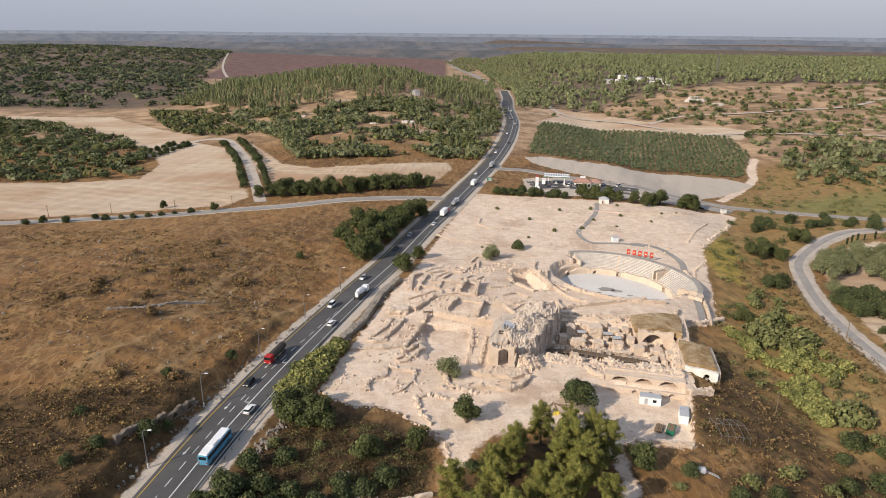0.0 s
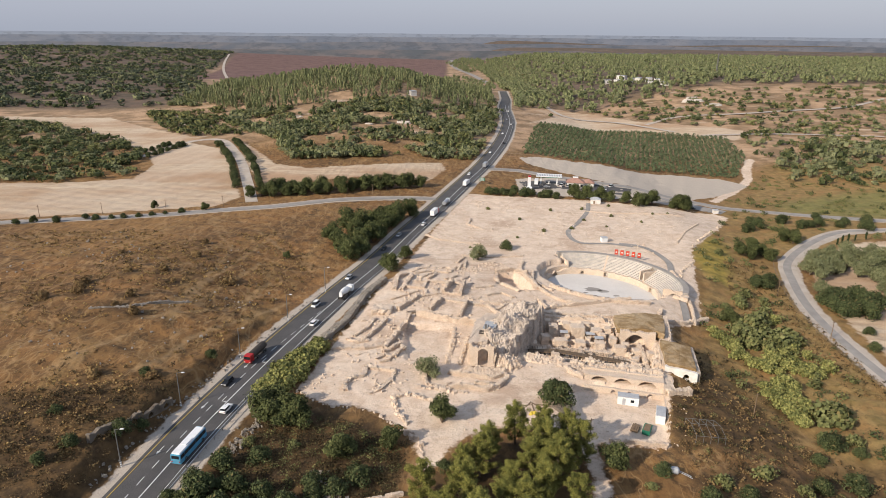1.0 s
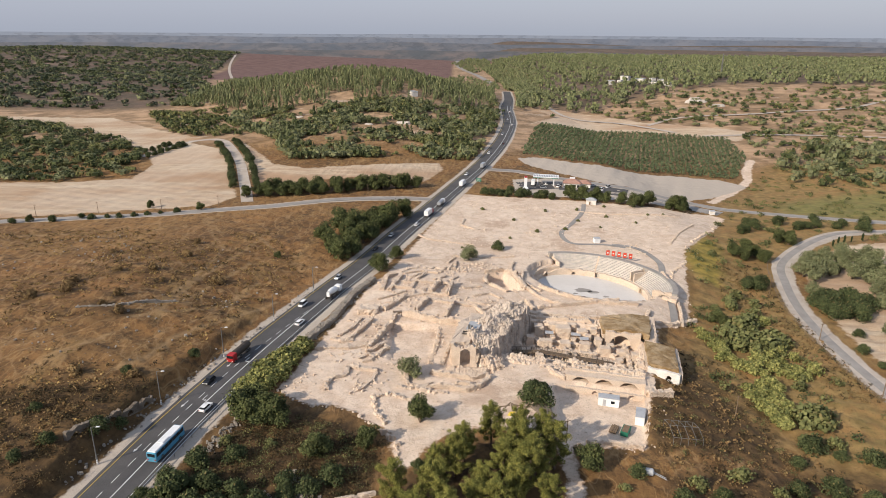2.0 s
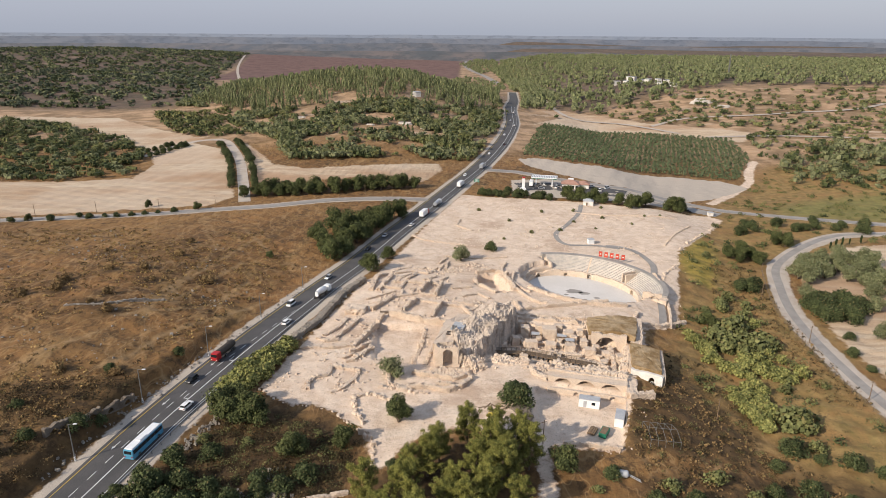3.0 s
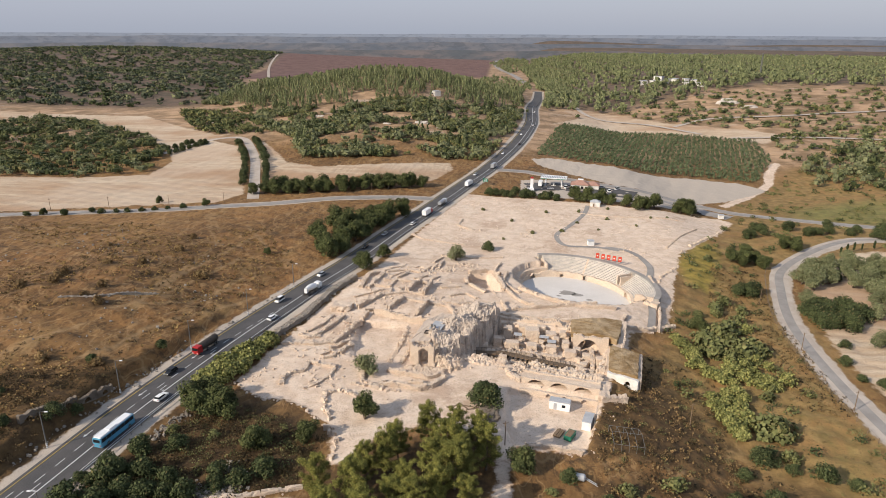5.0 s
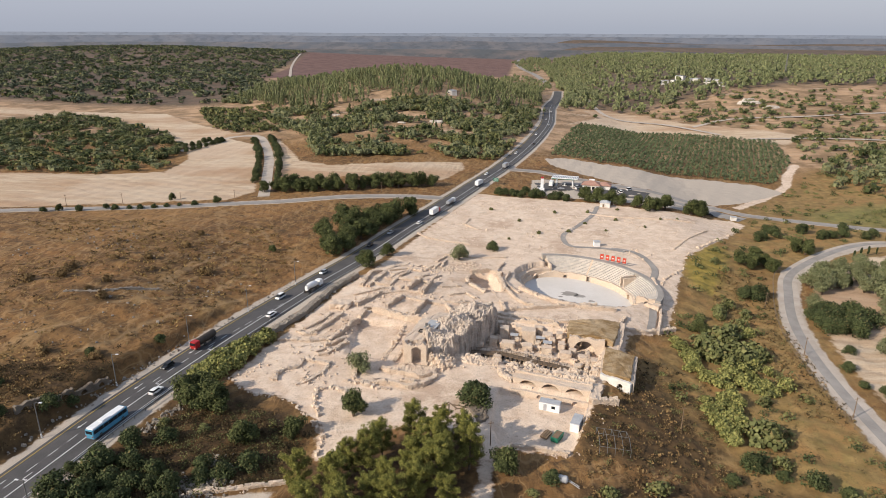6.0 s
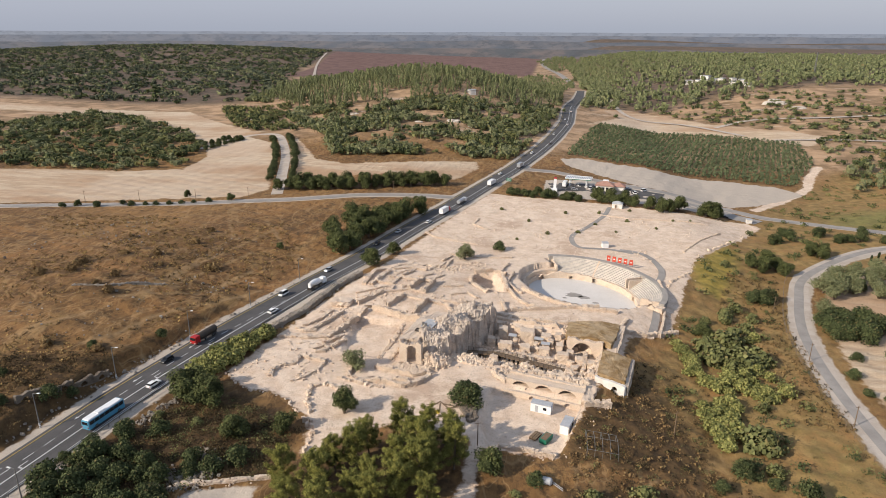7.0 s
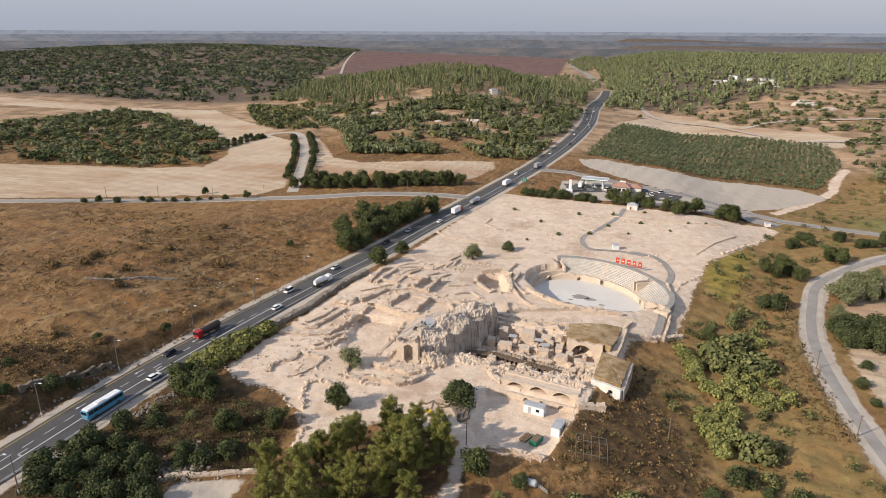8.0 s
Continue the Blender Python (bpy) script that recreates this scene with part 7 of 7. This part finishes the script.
for x, y in ((88.5, 313.4),):
    kiosk = tagged(new("kiosk"), "small white site kiosk on pale ground", "kiosk", "")
    Solid().box(x, y, up(x, y) - 0.1, 3.0, 2.4, 2.4, 8).done("wall", "white_paint", kiosk)
    Solid().box(x, y, up(x, y) + 2.3, 3.4, 2.8, 0.25, 8, 0.9).done("roof", "tarp", kiosk)
    Solid().box(x - 0.4, y - 1.22, up(x, y), 0.8, 0.06, 1.9, 8).done("door", "dark_steel", kiosk)
gatehouse = tagged(new("gatehouse"), "small pale gatehouse at the road junction", "hut")
Solid().box(178, 394, up(178, 394) - 0.2, 3, 2.4, 2.6).done("wall", "plaster", gatehouse)
Solid().box(178, 394, up(178, 394) + 2.3, 3.5, 2.9, 0.3, 0, 0.92).done("roof", "tarp", gatehouse)
sign = tagged(new("road_sign"), "green direction sign beside the highway", "road sign")
Solid().box(33, 437, -7.2, 3.6, 0.12, 2.4, -15).done("panel", "green_paint", sign)
for k in range(3):
    Solid().box(33, 436.92, -6.9 + 0.7 * k, 2.4, 0.04, 0.22, -15).done("text_bar", "white_line", sign)
for dx in (-1.2, 1.2):
    Solid().box(33 + dx, 437.1 - 0.3 * dx, -11, 0.12, 0.12, 4.5).done("post", "steel", sign)

# ---- work yard ----


def container(x, y, turn, lx, ly, label):
    root = tagged(new("site_container"), label, "container", "site containers")
    Solid().box(0, 0, 0.15, lx, ly, 2.5).done("body", "white_paint", root)
    Solid().box(0, 0, 2.65, lx + 0.15, ly + 0.15, 0.14, 0, 0.97).done("roof", "tarp", root)
    Solid().box(-lx * 0.2, -ly / 2 - 0.03, 0.25, 0.9, 0.06, 2.0).done("door", "tarp", root)
    Solid().box(lx * 0.2, -ly / 2 - 0.03, 1.2, 1.0, 0.06, 0.8).done("window", "glass", root)
    for k in range(5):
        Solid().box(-lx / 2 + lx * (k + 0.5) / 5, ly / 2 + 0.02, 0.3, 0.12, 0.06, 2.2).done("rib", "white_paint", root)
    root.matrix_basis = pose(x, y, up(x, y) - 0.1, 0, 0, turn)


container(60.2, 161.6, -14, 5.8, 2.5, "white site container standing against the arched hall")
container(67.0, 153.6, 72, 5.2, 2.4, "white site container standing on the yard")
skip = tagged(new("rubble_skip"), "green metal skip with brown planks beside it", "skip")
Solid().box(0, 0, 0.1, 3.6, 1.9, 1.3, 0, 1.08).done("tub", "green_paint", skip)
Solid().box(0, 0, 1.38, 3.3, 1.6, 0.1).done("fill", "wood", skip)
for k in range(4):
    Solid().box(-0.2, 2.3 + 0.5 * k, 0.1, 3.4, 0.42, 0.5 + 0.12 * (k % 3)).done("plank_stack", "wood", skip)
skip.matrix_basis = pose(61.6, 147.6, up(61.6, 147.6), 0, 0, 62)
cage = tagged(new("wire_cage"), "rusty open greenhouse frame over a pit in the scrub", "metal frame")
for k in range(5):
    x = 71.5 + 1.9 * k
    z = up(x, 144)
    Solid().rod((x, 140, z - 0.3), (x, 140, z + 2.2), 0.06).rod((x, 148, z - 0.3), (x, 148, z + 2.2), 0.06).rod((x, 140, z + 2.2), (x, 144, z + 3.2), 0.06).rod((x, 144, z + 3.2), (x, 148, z + 2.2), 0.06).done("hoop", "steel", cage)
for y, h in ((140, 2.2), (144, 3.2), (148, 2.2)):
    Solid().rod((71.5, y, up(71.5, 144) + h), (79.1, y, up(79.1, 144) + h), 0.05).done("rail", "steel", cage)
truss = tagged(new("lattice_truss"), "pale fallen lattice truss lying in the brush", "truss")
(tx, ty), (wx, wy) = (61.5, 129.5), (65.6, 125.8)
zt = up(tx, ty)
for s in (0, 0.7):
    Solid().rod((tx, ty + s, zt + 0.5), (wx, wy + s, zt + 0.3), 0.07).done("chord", "tarp", truss)
for k in range(9):
    t = k / 9
    Solid().rod((tx + (wx - tx) * t, ty + (wy - ty) * t, zt + 0.45), (tx + (wx - tx) * (t + 0.1), ty + (wy - ty) * (t + 0.1) + 0.7, zt + 0.45), 0.05).done("brace", "tarp", truss)
trailer = tagged(new("water_tank"), "pale green plastic tank lying in dry grass", "tank")
v, f = tube([(0, 0, -1.6), (0, 0, -1.3), (0, 0, 1.3), (0, 0, 1.6)], [0.6, 0.9, 0.9, 0.6], 12)
make("tank", [(z, x, y + 0.8) for x, y, z in v], f, "tarp", trailer)
trailer.matrix_basis = pose(61.5, 128.2, up(61.5, 128.2), 0, 0, -10)

# ---- banks and stones ----
bank_ruin = tagged(new("bank_ruin"), "half-buried vault fronts in the roadside bank", "ruin")
for path, foot, middle in (
    ([(-76.5, 129.7), (-75.0, 134.3)], -3.1, 2.4),
    ([(-75.0, 134.3), (-72.2, 138.0)], -3.4, 2.3),
    ([(-72.2, 138.0), (-70.3, 143.0)], -4.5, 2.7),
    ([(-70.3, 143.0), (-68.2, 148.2)], -5.7, 2.8),
    ([(-68.2, 148.2), (-66.7, 153.0)], -6.2, 2.5),
):
    arch_wall("vault_front", path, foot - 0.8, foot + 1.7, 1.1, [(middle, 1.6, 1.3, 0.7)], "dark_rubble", bank_ruin, "", 0.5)
rubble_wall([(-99, 199), (-92, 206), (-83, 211)], 0.6, 1.0, "grey_rubble", label="low line of field stones on the brown slope")
rubble_wall([(-110, 196), (-99, 199)], 0.4, 0.8, "grey_rubble", label="low line of field stones on the brown slope")
rubble_wall([(-22, 113.5), (-15, 115), (-8, 117.5), (-2, 119.5)], 0.9, 0.9, label="low pale stone wall above a paved patch")


def stones(name, count, spots, lo, hi, mat, label, seed, sink=0.15):
    """Loose stones over the land, as one object."""
    rng = random.Random(seed)
    heap = Solid()
    for _ in range(count):
        x, y = spots(rng)
        if arena_offset(np.array([x]), np.array([y]))[0][0] < 12 or min(polygon_distance(np.array([x]), np.array([y]), o)[0] for o in (YARD, COURT)) < 0:
            continue
        s = lo + (hi - lo) * rng.random() ** 2.2
        heap.box(x, y, up(x, y) - sink * s, s * rng.uniform(0.8, 1.6), s * rng.uniform(0.7, 1.2), s * rng.uniform(0.6, 1.1), rng.random() * 180, rng.uniform(0.5, 0.85), rng, 0.12 * s)
    tagged(heap.done(name, mat), label, "stones", kind="stuff")


def along(lines, spread):
    def pick(rng):
        line = rng.choice(lines)
        i = rng.randrange(len(line) - 1)
        t = rng.random()
        (ax, ay), (bx, by) = line[i], line[i + 1]
        return ax + (bx - ax) * t + rng.gauss(0, spread), ay + (by - ay) * t + rng.gauss(0, spread)
    return pick


def over(outline, clumps=0, radius=5.0, seed=3):
    r0 = random.Random(seed)
    xs, ys = [p[0] for p in outline], [p[1] for p in outline]

    def inside(rng):
        while True:
            x, y = rng.uniform(min(xs), max(xs)), rng.uniform(min(ys), max(ys))
            if polygon_distance(np.array([x]), np.array([y]), outline)[0] < -0.5:
                return x, y
    cores = [inside(r0) for _ in range(clumps)]

    def pick(rng):
        if not cores:
            return inside(rng)
        x, y = rng.choice(cores)
        return x + rng.gauss(0, radius), y + rng.gauss(0, radius)
    return pick


DIG = [(-30, 166), (-30, 185), (-16, 250), (-4, 275), (40, 275), (34, 222), (20, 210), (12, 178), (0, 166), (-20, 160)]
BORDERS = [[(-35, 163), (-28, 156.5), (-12, 152.5), (-3, 144), (1.5, 139), (2.5, 130)], [(-7.5, 160.5), (-2, 161.5), (5, 158)], [(-7, 160), (-5, 152), (-2, 147)], [(0, 166), (8, 164), (14, 163)], [(100, 225), (112, 268), (124, 285)], [(130, 305), (150, 335), (168, 362)]]
stones("border_stones", 330, along(BORDERS, 0.25), 0.5, 1.3, "masonry", "rows of pale boulders edging the paths", 1)
stones("dig_stones", 1500, over(DIG, 45, 2.6), 0.15, 0.8, "masonry", "pale fallen stones across the excavation", 2)
stones("loose_stones", 1700, over(RUINS, 90, 5.0, 8), 0.12, 0.48, "masonry", "small loose stones on pale earth", 3)
stones("bath_stones", 900, over(BATHS + [], 26, 3.0, 5), 0.25, 1.1, "masonry", "fallen blocks among the bath ruins", 4)
NORTH = [(2, 332), (25, 398), (108, 368), (165, 372), (128, 306), (110, 300), (60, 297), (10, 285)]
stones("north_stones", 1000, over(NORTH, 34, 4.5, 12), 0.15, 0.7, "masonry", "pale stones scattered in groups over bare earth", 13)
stones("slope_rocks", 380, over([(-200, 310), (-80, 305), (-55, 250), (-66, 190), (-85, 130), (-200, 120)], 40, 5.0, 6), 0.2, 0.9, "grey_rubble", "grey field stones on the brown slope", 5)
stones("verge_rocks", 600, along([[(-72, 118), (-66, 150), (-58, 178), (-50, 205), (-40, 240)], [(-38, 180), (-28, 210), (-22, 235)], [(-46, 130), (-40, 155)]], 1.0), 0.2, 0.8, "grey_rubble", "rough stones on the road verge", 6)
stones("scree", 420, over([(-27, 113), (-24, 124), (-16, 126), (-12, 119), (-18, 112)], 5, 2.2, 7), 0.3, 1.0, "grey_rubble", "grey rubble heap in dry brush", 7)
stones("debris", 420, over([(37.0, 156.9), (42.3, 158.1), (43.6, 151.0), (41.0, 148.8), (39.2, 152.3)]), 0.4, 1.1, "dark_rubble", "dark rubble heap beside the yard", 8)


def outcrop(x, y, r):
    k = [(x + r * 1.8 * math.cos(a), y + r * 0.6 * math.sin(a)) for a in (0, 0.8, 1.6, 2.4, 3.1, 3.9, 4.7, 5.5)]
    rock_mass("limestone_outcrop", k, up(x, y) - 2, lambda u, v: up(x, y) + 0.5 + 0.28 * r, "seat_stone", "white limestone outcrop on the scrubby hillside", rough=0.8, slope=0.25, category="rock")


for x, y, r in OUTCROPS:
    outcrop(x, y, r)
for i, (x, y) in enumerate(VILLAGE):
    house = tagged(new("house"), "distant white flat-roofed house among pines", "house", "far houses")
    w = 7 + 4 * ((i * 7) % 3)
    Solid().box(x, y, up(x, y) - 1, w, 7, 5.5 + (i % 2) * 1.5, 12 * i).done("wall", "plaster", house)
    Solid().box(x, y, up(x, y) + 4.5 + (i % 2) * 1.5, w + 0.6, 7.6, 0.4, 12 * i, 0.97).done("roof", "tarp", house)
    for k in range(3):
        Solid().box(x - w * 0.3 + w * 0.3 * k, y - 3.9, up(x, y) + 1.5, 1.2, 0.5, 1.4, 0).done("window", "glass", house)
mast = tagged(new("radio_mast"), "tall steel lattice mast above the far forest", "mast")
mx, my = 468, 1140
mz = up(mx, my)
for a in range(3):
    dx, dy = math.cos(a * 2.094), math.sin(a * 2.094)
    Solid().rod((mx + 1.6 * dx, my + 1.6 * dy, mz), (mx + 0.7 * dx, my + 0.7 * dy, mz + 36.0), 0.3).done("leg", "steel", mast)
for k in range(10):
    r = 1.6 - 0.09 * k
    o = Solid()
    for a in range(3):
        p, q = a * 2.094, (a + 1) * 2.094
        o.rod((mx + r * math.cos(p), my + r * math.sin(p), mz + 3.60 * k), (mx + r * math.cos(q), my + r * math.sin(q), mz + 3.60 * k + 3.60), 0.2)
    o.done("lattice", "steel", mast)

# ---- far roads and ridges ----
ribbon("far_road", FAR_ROAD, -7, 7, "old_asphalt", 0.6, "distant pale road winding through far fields", step=40)
for line in FAR_TRACKS:
    ribbon("far_track", line, -3.0, 3.0, "dirt_road", 0.5, "pale dirt track over the far slope", step=12)


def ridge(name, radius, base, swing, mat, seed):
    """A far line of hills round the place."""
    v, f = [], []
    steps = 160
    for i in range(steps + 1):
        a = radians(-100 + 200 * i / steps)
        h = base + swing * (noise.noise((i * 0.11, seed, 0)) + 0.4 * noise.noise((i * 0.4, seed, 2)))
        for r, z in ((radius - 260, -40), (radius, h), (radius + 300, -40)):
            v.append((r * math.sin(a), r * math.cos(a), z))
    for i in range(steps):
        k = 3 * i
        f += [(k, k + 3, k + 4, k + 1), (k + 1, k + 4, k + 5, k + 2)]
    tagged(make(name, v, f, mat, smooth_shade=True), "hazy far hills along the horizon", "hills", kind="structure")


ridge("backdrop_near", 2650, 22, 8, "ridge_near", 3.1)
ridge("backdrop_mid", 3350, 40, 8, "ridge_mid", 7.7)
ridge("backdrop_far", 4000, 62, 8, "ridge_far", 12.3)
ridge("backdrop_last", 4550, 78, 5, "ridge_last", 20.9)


# ---- rails, fences and odds and ends ----
guard = tagged(new("guard_rail"), "low steel guard rail along the highway verge", "guard rail")
for y in range(104, 176, 4):
    a, b = on_road(y, 5.3), on_road(y + 4, 5.3)
    Solid().box(a[0], a[1], a[2] - 0.5, 0.14, 0.14, 1.25, a[3]).done("post", "steel", guard)
    Solid().rod((a[0], a[1], a[2] + 0.6), (b[0], b[1], b[2] + 0.6), 0.13, 5).done("rail", "tarp", guard)
lane = np.array(curve_points(CURVED_ROAD, 5.0))
lane_fence = tagged(new("wire_fence"), "wire fence on thin posts beside the curving lane", "fence")
tops = []
for p, d in zip(lane, np.gradient(lane, axis=0)):
    if 140 < p[1] < 305 and p[0] < 185:
        d = d / np.linalg.norm(d)
        q = p + np.array([d[1], -d[0]]) * 6.0
        z = up(*q)
        Solid().box(q[0], q[1], z - 0.3, 0.14, 0.14, 2.2).done("post", "wood", lane_fence)
        tops.append((q[0], q[1], z))
for a, b in zip(tops, tops[1:]):
    for h in (0.7, 1.2, 1.75):
        Solid().rod((a[0], a[1], a[2] + h), (b[0], b[1], b[2] + h), 0.025, 4).done("wire", "steel", lane_fence)
sheet = tagged(new("yellow_sheet"), "crumpled yellow tarpaulin among planks by the pines", "tarpaulin")
crag_field("sheet", [(31, 152.2), (32.8, 152.4), (32.6, 153.6), (31.2, 153.5)], up(32, 153) - 0.1, lambda x, y: up(32, 153) + 0.5, "yellow_tarp", "", sheet, 0.3, 0.6, 0.3)
for i in range(7):
    board = tagged(new("timber_board"), "loose weathered timber board on the ground", "board", "loose boards")
    x, y = 30 + 1.1 * i, 156.5 + 0.8 * math.sin(2.2 * i)
    Solid().box(x, y, up(x, y) + 0.02, 3.4, 0.35, 0.14, 20 + 37 * i).done("plank", "wood", board)
